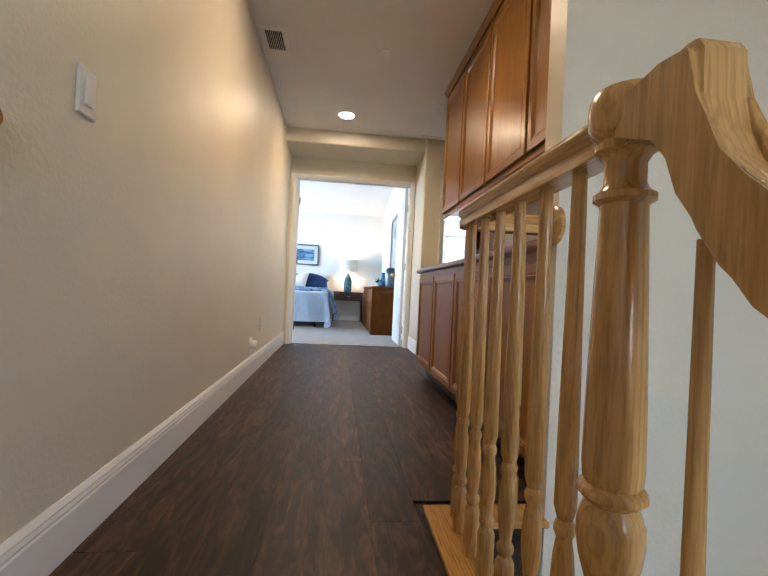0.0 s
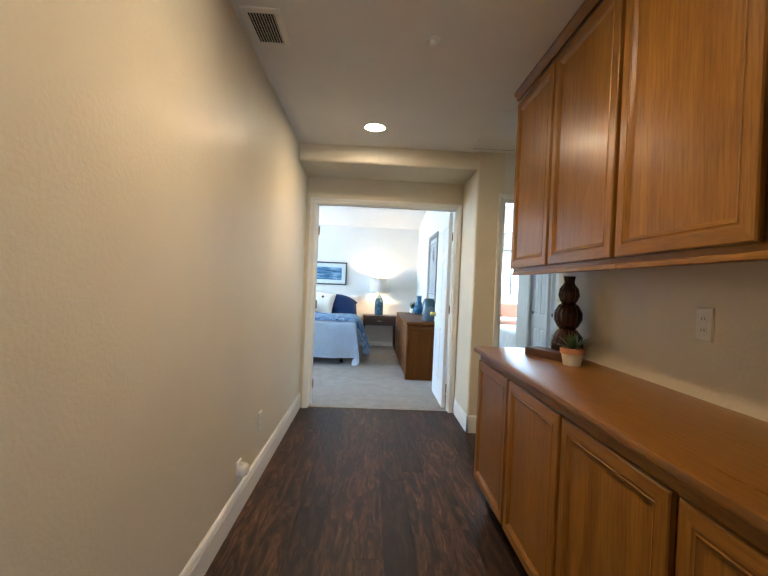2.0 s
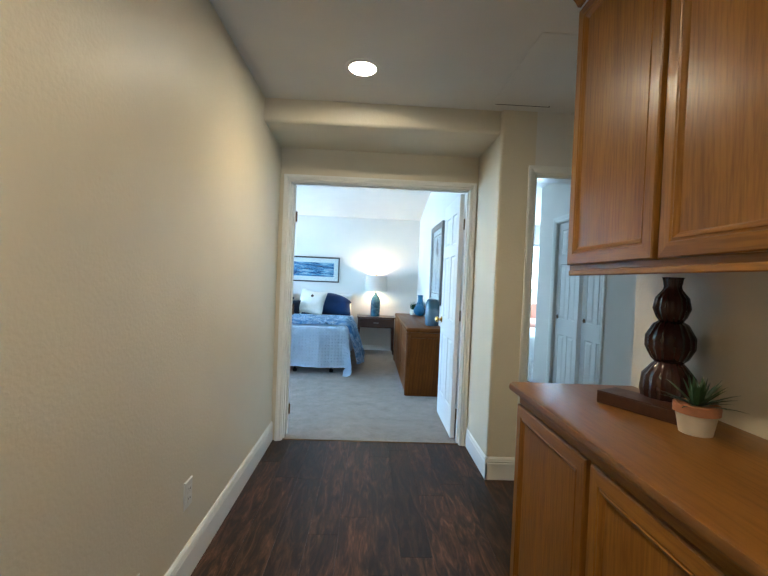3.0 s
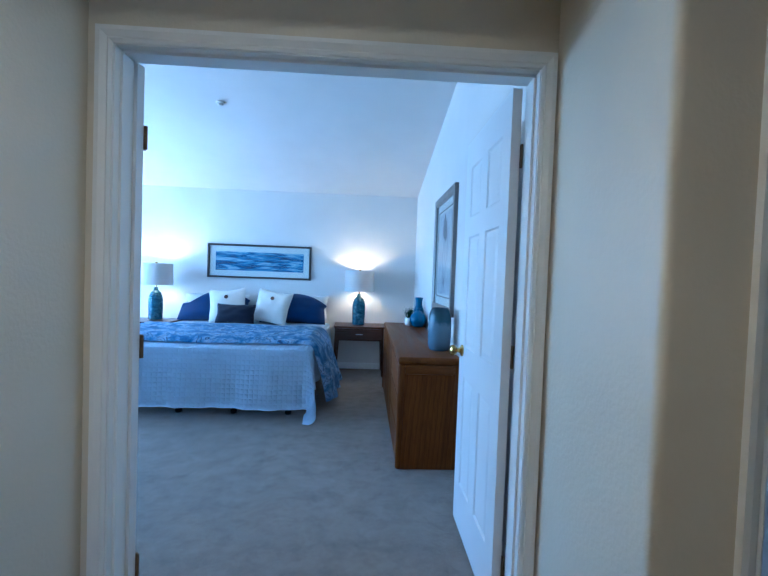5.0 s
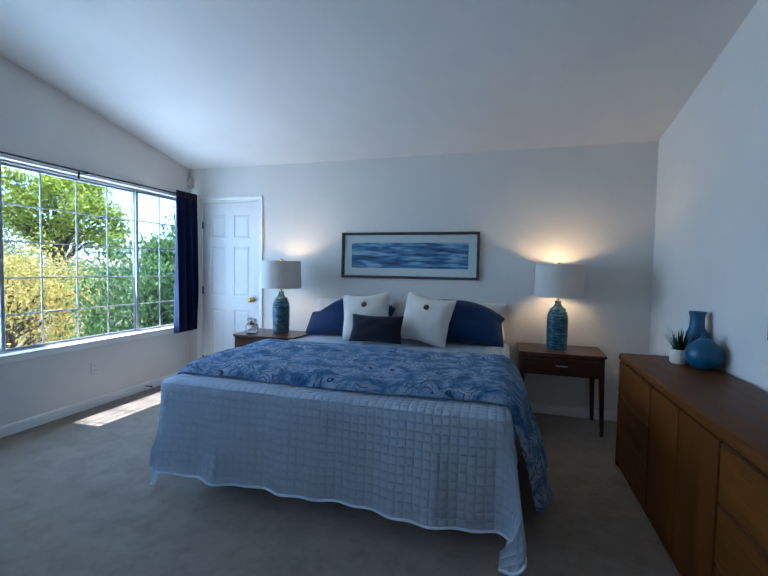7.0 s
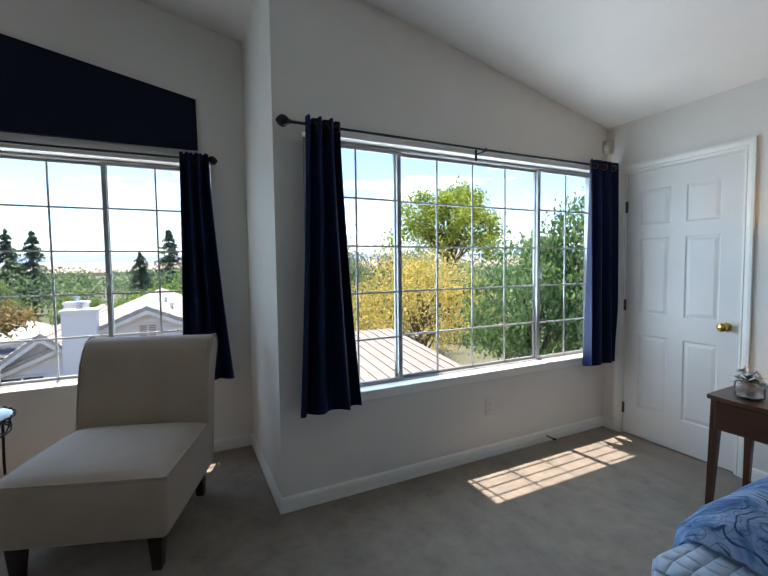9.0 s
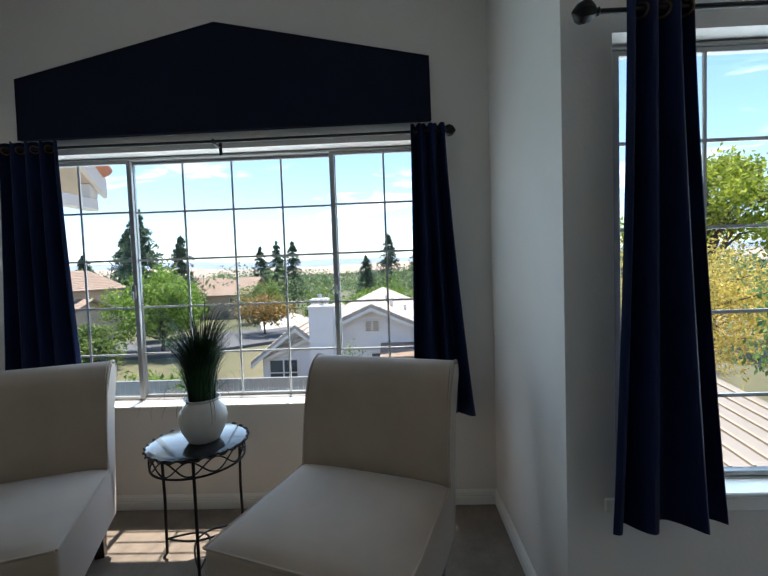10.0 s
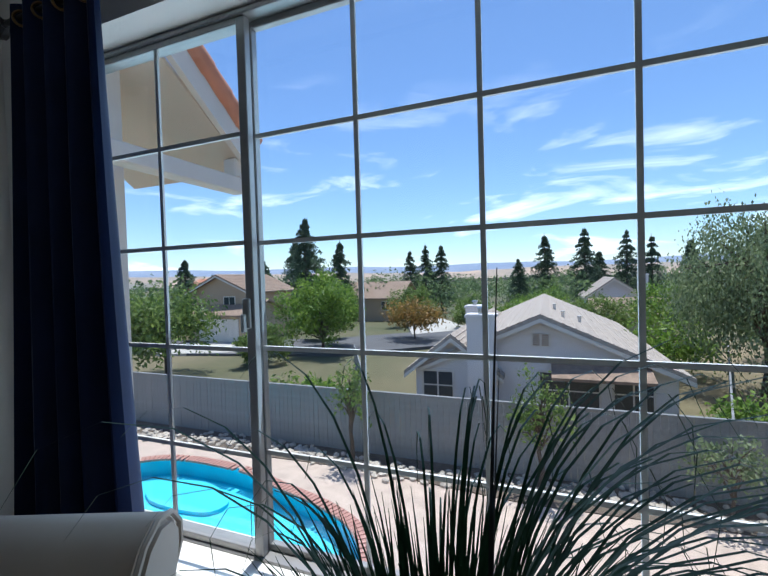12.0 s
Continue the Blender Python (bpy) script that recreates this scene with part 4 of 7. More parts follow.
def detector(at, normal_turn, label, r=0.05):
    d = new("smoke_detector")
    d.matrix_world = Matrix.Translation(at) @ normal_turn
    tagged(d, label, "smoke detector")
    part("base", lathe([(r, 0), (r, 0.008), (r * 0.9, 0.012)], 28), PLASTIC, d, "", True)
    part("cap", lathe([(r * 0.62, 0.012), (r * 0.6, 0.028), (r * 0.4, 0.034), (r * 0.05, 0.035)], 28), PLASTIC, d, "", True)
    return d


detector((0.907, 3.056, HC), pose(0, 0, 0, 180, 0, 0), "small white ceiling sprinkler cover in the hallway", 0.035)
detector((-0.44, 7.66, vault(7.66)), pose(0, 0, 0, 180 + 11.8, 0, 0), "small round detector on the vaulted ceiling", 0.04)

LAMPGLOW = glowing("downlight_glow", (1.0, 0.78, 0.5), 14)
for cx, cy in ((0.643, 4.205), (0.70, 2.30)):
    c = thing("recessed_light", "lit recessed downlight with a white trim ring", "ceiling light", "hallway downlights", (cx, cy, HC))
    part("trim_ring", lathe([(0.095, 0.0), (0.095, -0.005), (0.074, -0.009), (0.070, 0.0)], 36), PLASTIC, c, "", True)
    part("lens", lathe([(0.070, -0.001), (0.068, -0.004), (0.03, -0.006), (0.002, -0.006)], 36), LAMPGLOW, c, "glowing lens", True)
structure("hatch_attic", boxes((1.46, 3.79, HC - 0.006, 1.82, 4.545, HC - 0.001), bevel=0.002), CEIL, "flush attic access panel in the ceiling", "hatch")
structure("hatch_gap", boxes((1.48, 4.547, HC - 0.004, 1.83, 4.556, HC - 0.0005)), DARKSLOT, "dark gap along the attic panel", "hatch")

# ---- side doorway and the far bedroom ----
casing("trim_side_doorway", 1.805, 2.61, 2.035, axes((0, 4.64, 0), (1, 0, 0), (0, 0, 1)), 0.058)
structure("trim_side_jamb", boxes((1.79, 4.641, 0, 1.808, 4.76, 2.03), (2.605, 4.641, 0, 2.62, 4.76, 2.03), (1.808, 4.641, 2.018, 2.605, 4.76, 2.03)), TRIM, "white painted side doorway jamb", "trim")
casing("trim_far_closet", 4.24, 5.16, 1.985, axes((2.70, 10.52, 0), (0, -1, 0), (0, 0, 1)) , 0.055)
cl = thing("sliding_closet_doors", "white six-panel sliding closet doors in grey shade", "closet door", at=(0, 0, 0))
for y1, off in ((6.29, 0.035), (5.82, 0.075)):
    leaf = part("panel_door", six_panel(bmesh.new(), 0.47, 1.96, 0.03, False), DOORP, cl)
    leaf.matrix_local = pose(2.70 + off, y1, 0.012, 0, 0, -90)
    part("finger_pull", lathe([(0.022, 0), (0.022, 0.003), (0.016, 0.003), (0.014, 0.001)], 16), BRONZE, leaf, "dark round finger pull", True).matrix_local = pose(0.05, 0.0, 0.98, 90, 0, 0)
PEACH = cloth("peach_bedding", (0.70, 0.36, 0.25))
WHITEBED = cloth("white_bedding", (0.75, 0.74, 0.72))
fb = thing("far_bed", "small bed with peach and white bedding", "bed", at=(2.95, 7.45, 0))
part("base", boxes((0, 0, 0.0, 0.95, 2.0, 0.35), bevel=0.02), WHITEBED, fb)
part("cover", boxes((-0.02, -0.02, 0.25, 0.97, 1.5, 0.62), bevel=0.06, seg=3), WHITEBED, fb, "white bed cover", True)
part("throw", boxes((-0.03, 1.2, 0.30, 0.98, 2.0, 0.72), bevel=0.08, seg=3), PEACH, fb, "peach quilt folded at the head", True)
part("headboard", boxes((0.0, 2.0, 0.0, 0.95, 2.06, 1.0), bevel=0.02), PEACH, fb, "peach headboard")

# ---- bedroom: the bed ----
def uv_sheet(nu, nv, place, size, thick=0.0, bm=None):
    """A sheet with UVs in metres: size is its length along u and v."""
    bm = bm or bmesh.new()
    lay = bm.loops.layers.uv.new("UVMap")
    vs = [[bm.verts.new(place(i / nu, j / nv)) for j in range(nv + 1)] for i in range(nu + 1)]
    made = []
    for i in range(nu):
        for j in range(nv):
            f = bm.faces.new((vs[i][j], vs[i + 1][j], vs[i + 1][j + 1], vs[i][j + 1]))
            for l, (a, c) in zip(f.loops, ((i, j), (i + 1, j), (i + 1, j + 1), (i, j + 1))):
                l[lay].uv = (a / nu * size[0], c / nv * size[1])
            made.append(f)
    if thick:
        bmesh.ops.solidify(bm, geom=made, thickness=thick)
    return bm


def quilt_mat(name, colour, cell=0.042, strength=0.9):
    m, nt, ln, b = nodes_of(name)
    c = nt.new("ShaderNodeTexCoord")
    sep = nt.new("ShaderNodeSeparateXYZ")
    ln.new(c.outputs["UV"], sep.inputs[0])
    puff = None
    for s in (sep.outputs[0], sep.outputs[1]):
        k = math_node(nt, ln, "ABSOLUTE", math_node(nt, ln, "SINE", math_node(nt, ln, "MULTIPLY", s, math.pi / cell)))
        k = math_node(nt, ln, "POWER", k, 0.45)
        puff = k if puff is None else math_node(nt, ln, "MULTIPLY", puff, k)
    fine = noise_tex(nt, ln, c.outputs["Object"], 300, 2)
    soft = noise_tex(nt, ln, c.outputs["Object"], 5, 3)
    ln.new(ramp(nt, ln, soft, [(0.3, tint(colour, 0.94)), (0.7, tint(colour, 1.04))]), b.inputs["Base Color"])
    b.inputs["Roughness"].default_value = 0.9
    b.inputs["Sheen Weight"].default_value = 0.2
    b.inputs["Specular IOR Level"].default_value = 0.15
    bump(nt, ln, b, math_node(nt, ln, "ADD", puff, math_node(nt, ln, "MULTIPLY", fine, 0.08)), strength, 0.012)
    return m


def paisley(name):
    """Blue and white print: washed clouds with dark scrolls and medallions."""
    m, nt, ln, b = nodes_of(name)
    c = nt.new("ShaderNodeTexCoord")
    v = c.outputs["UV"]
    cloud = noise_tex(nt, ln, v, 9, 5, 0.65, 0.6)
    base = ramp(nt, ln, cloud, [(0.34, (0.045, 0.14, 0.36)), (0.45, (0.14, 0.30, 0.55)), (0.54, (0.38, 0.55, 0.77)), (0.65, (0.60, 0.71, 0.84))])
    warp = nt.new("ShaderNodeMix")
    warp.data_type, warp.blend_type = "RGBA", "LINEAR_LIGHT"
    warp.inputs[0].default_value = 0.05
    ln.new(v, warp.inputs[6])
    nz = nt.new("ShaderNodeTexNoise")
    nz.inputs["Scale"].default_value = 7
    ln.new(v, nz.inputs["Vector"])
    ln.new(nz.outputs["Color"], warp.inputs[7])
    vor = nt.new("ShaderNodeTexVoronoi")
    vor.inputs["Scale"].default_value = 6.5
    ln.new(warp.outputs[2], vor.inputs["Vector"])
    line = math_node(nt, ln, "SINE", math_node(nt, ln, "MULTIPLY", vor.outputs["Distance"], 44.0))
    mask = ramp(nt, ln, noise_tex(nt, ln, v, 9, 3, 0.6), [(0.44, (0, 0, 0)), (0.54, (1, 1, 1))])
    lines = ramp(nt, ln, line, [(0.70, (0, 0, 0)), (0.90, (1, 1, 1))])
    small = nt.new("ShaderNodeTexVoronoi")
    small.inputs["Scale"].default_value = 20
    ln.new(warp.outputs[2], small.inputs["Vector"])
    curl = ramp(nt, ln, math_node(nt, ln, "SINE", math_node(nt, ln, "MULTIPLY", small.outputs["Distance"], 22.0)), [(0.80, (0, 0, 0)), (0.95, (1, 1, 1))])
    mask2 = ramp(nt, ln, noise_tex(nt, ln, v, 6, 3, 0.6), [(0.50, (1, 1, 1)), (0.60, (0, 0, 0))])
    ink = mix(nt, ln, mix(nt, ln, lines, mask, 1.0, "MULTIPLY"), mix(nt, ln, curl, mask2, 1.0, "MULTIPLY"), 0.5, "ADD")
    ln.new(mix(nt, ln, base, (0.05, 0.095, 0.21), ink), b.inputs["Base Color"])
    b.inputs["Roughness"].default_value = 0.85
    b.inputs["Sheen Weight"].default_value = 0.15
    b.inputs["Specular IOR Level"].default_value = 0.2
    bump(nt, ln, b, math_node(nt, ln, "ADD", noise_tex(nt, ln, v, 22, 4), math_node(nt, ln, "MULTIPLY", noise_tex(nt, ln, v, 600, 2), 0.1)), 0.35, 0.01)
    return m


QUILT = quilt_mat("white_quilt", (0.70, 0.80, 0.93), strength=0.7)
PAISLEY = paisley("paisley_print")
NAVY = cloth("navy_cotton", (0.006, 0.026, 0.095), 500, 0.75, 0.15, 0.15)
BLACKNAVY = cloth("midnight_velvet", (0.006, 0.007, 0.016), 500, 0.9)
CREAMC = cloth("cream_linen", (0.66, 0.62, 0.55), 350, 0.9, 0.06, 0.3)
BLACKM = plain("black_metal", (0.018, 0.017, 0.017), 0.45, 0.6, 0.2)
BLACKP = plain("black_fabric_base", (0.015, 0.015, 0.017), 0.9)

BX0, BX1, BY0, BY1, BTOP = -1.49, 0.42, 7.53, 9.52, 0.635
bed = thing("bed", "king bed on a dark metal frame against the wall", "bed", at=(0, 0, 0))
part("box_spring", boxes((BX0 + 0.03, BY0 + 0.03, 0.16, BX1 - 0.03, BY1, 0.36), bevel=0.02, seg=2), BLACKP, bed, "dark box spring")
part("mattress", boxes((BX0 + 0.015, BY0 + 0.015, 0.36, BX1 - 0.015, BY1, BTOP - 0.01), bevel=0.05, seg=3), WHITEBED, bed, "white mattress", True)
part("frame", boxes((BX0 + 0.06, BY0 + 0.06, 0.13, BX1 - 0.06, BY0 + 0.10, 0.16), (BX0 + 0.06, BY1 - 0.1, 0.13, BX1 - 0.06, BY1 - 0.06, 0.16), (BX0 + 0.06, BY0 + 0.1, 0.13, BX0 + 0.10, BY1 - 0.1, 0.16), (BX1 - 0.10, BY0 + 0.1, 0.13, BX1 - 0.06, BY1 - 0.1, 0.16)), BLACKM, bed, "dark metal bed frame")
for lx in (-1.30, -0.75, -0.25, 0.25):
    for ly in (BY0 + 0.13, 9.2):
        part("leg", lathe([(0.028, 0), (0.030, 0.03), (0.016, 0.04), (0.016, 0.14)], 12, None, (lx, ly, 0)), BLACKM, bed, "", True)


def drape(s, t, x0, x1, y0, top, flare, wave, seed):
    """Where a point of a cloth lies that is spread on the bed: s across from the bed's left edge, t from its foot edge, negative beyond the edges."""
    du = -s if s < 0 else (s - (x1 - x0) if s > x1 - x0 else 0.0)
    dv = -t if t < 0 else 0.0
    right = s > (x1 - x0) / 2
    drop = math.hypot(du, dv)
    r = 0.05
    down = max(0.0, drop - r * 0.57) if drop > r else drop * drop / (2.3 * r)
    out = min(drop, r) * 0.9
    x = x0 + min(max(s, 0.0), x1 - x0)
    y = y0 + max(t, 0.0)
    if drop > 0:
        ux, uy = (du / drop) * (1 if right else -1), -dv / drop
        k = out + flare * max(0.0, drop - r)
        if dv > du:
            k += wave * min(1.0, drop / 0.5) * (math.sin(s * 13 + seed + 2 * math.sin(s * 2.3)) + 0.5 * math.sin(s * 31 + 2 * seed) + 0.7 * math.sin(s * 5))
        else:
            k += wave * min(1.0, drop / 0.5) * (math.sin(t * 19 + seed) + 0.5 * math.sin(t * 37 + seed))
        x, y = x + ux * k, y + uy * k
        if right and du > 0 and dv > 0:
            c, e = min(1.0, du * dv / 0.20), min(1.0, dv / 0.5)
            x, y = x - 0.04 * c + 0.11 * e * math.sin(min(math.pi, du * 7.5)), y - 0.13 * c
    z = top - down + 0.004 * noise.noise((s * 3, t * 3, seed))
    return Vector((x, y, max(z, 0.018 + 0.004 * seed)))


Q = dict(l=0.46, r=0.40, f=0.555)
ql, qv = BX1 - BX0 + Q["l"] + Q["r"], BY1 - BY0 + Q["f"]
quilt = thing("quilt", "white square-stitched quilt hanging over the bed's foot", "quilt", at=(0, 0, 0))
part("cloth", uv_sheet(96, 80, lambda u, v: drape(u * ql - Q["l"], v * qv - Q["f"], BX0, BX1, BY0, BTOP + 0.006, 0.08, 0.020, 1.0), (ql, qv), 0.008), QUILT, quilt, "", True)
part("hem", tube([drape(i / 96 * ql - Q["l"], -Q["f"], BX0, BX1, BY0, BTOP + 0.006, 0.08, 0.020, 1.0) for i in range(97)], 0.007, 6), QUILT, quilt, "bound hem", True)

cl_, cr_, ct0, ct1 = 0.34, 0.56, 0.10, 1.20
cw, ch_ = BX1 - BX0 + cl_ + cr_, ct1 - ct0


def comforter(u, v):
    s, t = u * cw - cl_, ct0 + v * ch_ + 0.02 * math.sin(u * 9) + (0.05 * (u - 0.5))
    edge = min(v, 1 - v) * ch_
    puff = 0.06 * (1 - math.exp(-edge / 0.05))
    p = drape(s, t, BX0, BX1, BY0, BTOP + 0.018, 0.30 if u > 0.5 else 0.10, 0.022, 2.0)
    lift = puff + 0.012 * noise.noise((s * 5, t * 5, 3.0)) + 0.006 * noise.noise((s * 13, t * 13, 7.0))
    over = max(0.0, -s, s - (BX1 - BX0))
    k = min(1.0, over / 0.06)
    return p + Vector((lift * k * (1 if u > 0.5 else -1), 0, lift * (1 - k)))


comf = thing("comforter", "blue and white paisley comforter folded across the bed", "comforter", at=(0, 0, 0))
part("cloth", uv_sheet(90, 40, comforter, (cw, ch_), 0.02), PAISLEY, comf, "", True)
part("binding", tube([comforter(i / 60, 1.0) + Vector((0, 0.004, -0.004)) for i in range(61)], 0.009, 6), NAVY, comf, "dark navy bound edge", True)


def cushion(name, label, at, lean, turn, w, h, thick, material, seams=0.0, sag=0.0, seed=1, roll=0.0, slump=0):
    """A stuffed pillow standing on its lower edge: w wide, h high, leaning back by lean degrees."""
    n = 22

    def side(sgn):
        def place(u, v):
            a, c = 2 * u - 1, 2 * v - 1
            bulge = max(0.0, (1 - abs(a) ** 2.6)) ** 0.55 * max(0.0, (1 - abs(c) ** 2.6)) ** 0.55
            pinch = 1 - 0.07 * (1 - abs(a)) * abs(c) ** 3 * 1.0
            pinchx = 1 - 0.07 * (1 - abs(c)) * abs(a) ** 3
            wr = 0.012 * noise.noise((a * 2.3 + seed, c * 2.3, sgn + seed)) * bulge
            x = a * w / 2 * pinchx
            z = (c * pinch) * h / 2 + h / 2 - sag * (1 - a * a) * max(0.0, c) * h
            z -= seams * h * max(0.0, c) * (abs(a) ** 2.5 + 0.8 * max(0.0, -a * slump) ** 1.5)
            return Vector((x, sgn * (thick / 2 * bulge + wr), z))
        return place
    bm = grid_sheet(n, n, side(-1))
    grid_sheet(n, n, side(1), bm)
    bmesh.ops.remove_doubles(bm, verts=bm.verts, dist=0.0015)
    ob = new(name)
    ob.matrix_world = pose(*at) @ pose(0, 0, 0, -lean, 0, turn) @ pose(0, 0, 0, 0, roll, 0)
    tagged(ob, label, "pillow")
    part("cover", bm, material, ob, "", True)
    return ob


PZ = BTOP + 0.03
cushion("pillow", "white sleeping pillow behind the navy one", (0.0, 9.49, PZ), 14, 0, 0.86, 0.36, 0.17, WHITEBED, seed=2)
cushion("pillow", "white sleeping pillow behind the navy one", (-1.08, 9.49, PZ), 14, 0, 0.86, 0.34, 0.17, WHITEBED, seed=3)
cushion("pillow", "navy blue cotton pillow with open hem", (-0.02, 9.32, PZ - 0.02), 26, -3, 0.88, 0.44, 0.24, NAVY, 0.22, 0.0, seed=4, slump=-1)
cushion("pillow", "navy blue cotton pillow with open hem", (-1.06, 9.32, PZ - 0.02), 26, 3, 0.90, 0.44, 0.24, NAVY, 0.30, 0.0, seed=5, slump=2)
WOODB = plain("button_wood", (0.06, 0.025, 0.012), 0.4, 0, 0.3, 60)
for x, trn, sd, rl in ((-0.80, 4, 6, -6), (-0.30, -4, 8, 9)):
    c = cushion("cushion", "square cream linen cushion with a dark button", (x, 9.13, PZ), 20, trn, 0.46, 0.45, 0.17, CREAMC, sag=0.05, seed=sd, roll=rl)
    part("button", lathe([(0.024, 0), (0.026, 0.006), (0.020, 0.012), (0.004, 0.013)], 20), WOODB, c, "dark wooden button", True).matrix_local = pose(0, -0.078, 0.31, 90, 0, 0)

cushion("cushion", "small midnight-blue lumbar cushion in front", (-0.67, 8.98, PZ), 22, 1, 0.48, 0.255, 0.13, BLACKNAVY, sag=0.02, seed=9)

# ---- bedroom: nightstands and lamps ----
PULL = plain("satin_nickel", (0.5, 0.5, 0.5), 0.3, 1.0)


def nightstand(at, label):
    n = thing("nightstand", label, "nightstand", "bedside nightstands", at)
    out = [(-0.33, -0.22), (-0.20, -0.245), (0.20, -0.245), (0.33, -0.22), (0.345, 0.2), (0.345, 0.215), (-0.345, 0.215), (-0.345, 0.2)]
    part("top", extrude(out, 0.022, None, pose(0, 0, 0.63)), WALNUT, n)
    part("apron", boxes((-0.30, 0.18, 0.46, 0.30, 0.20, 0.63), (-0.32, -0.18, 0.46, -0.30, 0.20, 0.63), (0.30, -0.18, 0.46, 0.32, 0.20, 0.63), (-0.30, -0.18, 0.46, 0.30, 0.18, 0.475)), WALNUT, n)
    d = part("drawer", boxes((-0.295, -0.215, 0.475, 0.295, -0.18, 0.62), bevel=0.004), WALNUT, n, "bowed dark drawer front")
    part("pull", tube([(-0.04, -0.216, 0.55), (-0.04, -0.235, 0.55), (0.04, -0.235, 0.55), (0.04, -0.216, 0.55)], 0.005, 8), PULL, d, "satin nickel bar pull", True)
    for sx in (-1, 1):
        for sy in (-1, 1):
            leg = bmesh.new()
            tops, feet = (sx * 0.295, sy * 0.185), (sx * 0.315, sy * 0.20)
            lo = [leg.verts.new((feet[0] + a * 0.013, feet[1] + c * 0.013, 0)) for a, c in ((-1, -1), (1, -1), (1, 1), (-1, 1))]
            hi = [leg.verts.new((tops[0] + a * 0.022, tops[1] + c * 0.022, 0.63)) for a, c in ((-1, -1), (1, -1), (1, 1), (-1, 1))]
            for k in range(4):
                leg.faces.new((lo[k], lo[(k + 1) % 4], hi[(k + 1) % 4], hi[k]))
            leg.faces.new(lo[::-1])
            leg.faces.new(hi)
            part("leg", leg, WALNUT_Z, n)
    return n


nightstand((0.875, 9.375, 0), "dark walnut nightstand with one drawer and tapered legs")
nightstand((-1.80, 9.21, 0), "dark walnut nightstand with one drawer beside the closet")


def teal_glaze():
    m, nt, ln, b = nodes_of("teal_reactive_glaze")
    v = coords(nt, ln)
    ln.new(ramp(nt, ln, noise_tex(nt, ln, v, 30, 4), [(0.35, (0.012, 0.050, 0.085)), (0.55, (0.03, 0.11, 0.16)), (0.72, (0.10, 0.20, 0.23))]), b.inputs["Base Color"])
    b.inputs["Roughness"].default_value = 0.25
    return m


TEAL = teal_glaze()


def shade_mat():
    m, nt, ln, b = nodes_of("linen_shade")
    out = nt["Material Output"]
    tr, mx = nt.new("ShaderNodeBsdfTranslucent"), nt.new("ShaderNodeMixShader")
    b.inputs["Base Color"].default_value = (0.62, 0.60, 0.56, 1)
    b.inputs["Roughness"].default_value = 0.9
    v = coords(nt, ln, (1, 1, 3))
    bump(nt, ln, b, noise_tex(nt, ln, v, 350, 2), 0.3, 0.002)
    tr.inputs[0].default_value = (0.60, 0.52, 0.42, 1)
    mx.inputs[0].default_value = 0.10
    ln.new(b.outputs[0], mx.inputs[1])
    ln.new(tr.outputs[0], mx.inputs[2])
    ln.new(mx.outputs[0], out.inputs[0])
    return m


SHADE = shade_mat()
BULBGLOW = glowing("bulb_glow", (1.0, 0.72, 0.42), 6)


def table_lamp(at, label):
    l = thing("table_lamp", label, "lamp", "bedside table lamps", at)
    rows = [(0.078, 0.0), (0.084, 0.012)]
    z = 0.02
    for k in range(13):
        r = 0.084 + 0.004 * math.sin(k * 0.25)
        r = r if z < 0.27 else 0.084 - 0.03 * ((z - 0.27) / 0.08) ** 1.5
        rows += [(r - 0.005, z), (r, z + 0.008), (r, z + 0.016), (r - 0.005, z + 0.023)]
        z += 0.0255
    rows += [(0.040, 0.365), (0.028, 0.385), (0.024, 0.40), (0.030, 0.408), (0.024, 0.416)]
    part("base", lathe(rows, 40, None, (0, 0, 0), 20, 0.035), TEAL, l, "teal ribbed ceramic base", True)
    part("stem", lathe([(0.009, 0.41), (0.009, 0.72), (0.016, 0.725), (0.016, 0.74), (0.004, 0.748)], 12), BRASS, l, "brass stem and finial", True)
    n = 48
    sh = bmesh.new()
    rings_ = [[sh.verts.new((r * math.cos(2 * math.pi * i / n), r * math.sin(2 * math.pi * i / n), zz)) for i in range(n)] for r, zz in ((0.200, 0.45), (0.192, 0.725), (0.189, 0.725), (0.197, 0.45))]
    for a in range(4):
        lo, hi = rings_[a], rings_[(a + 1) % 4]
        for i in range(n):
            sh.faces.new((lo[i], lo[(i + 1) % n], hi[(i + 1) % n], hi[i]))
    part("shade", sh, SHADE, l, "grey-beige linen drum shade", True)
    spider = bmesh.new()
    for k in range(3):
        a = 2.1 * k
        tube([(0.005 * math.cos(a), 0.005 * math.sin(a), 0.70), (0.190 * math.cos(a), 0.190 * math.sin(a), 0.715)], 0.0025, 6, spider)
    part("spider", spider, BRASS, l, "thin wire shade carrier")
    part("bulb", lathe([(0.013, 0.49), (0.014, 0.52), (0.030, 0.555), (0.031, 0.58), (0.018, 0.605), (0.002, 0.61)], 20), BULBGLOW, l, "lit bulb", True)
    return l


table_lamp((0.855, 9.38, 0.652), "teal ribbed ceramic lamp with lit linen drum shade")
table_lamp((-1.77, 9.28, 0.652), "teal ribbed ceramic lamp with lit linen drum shade")

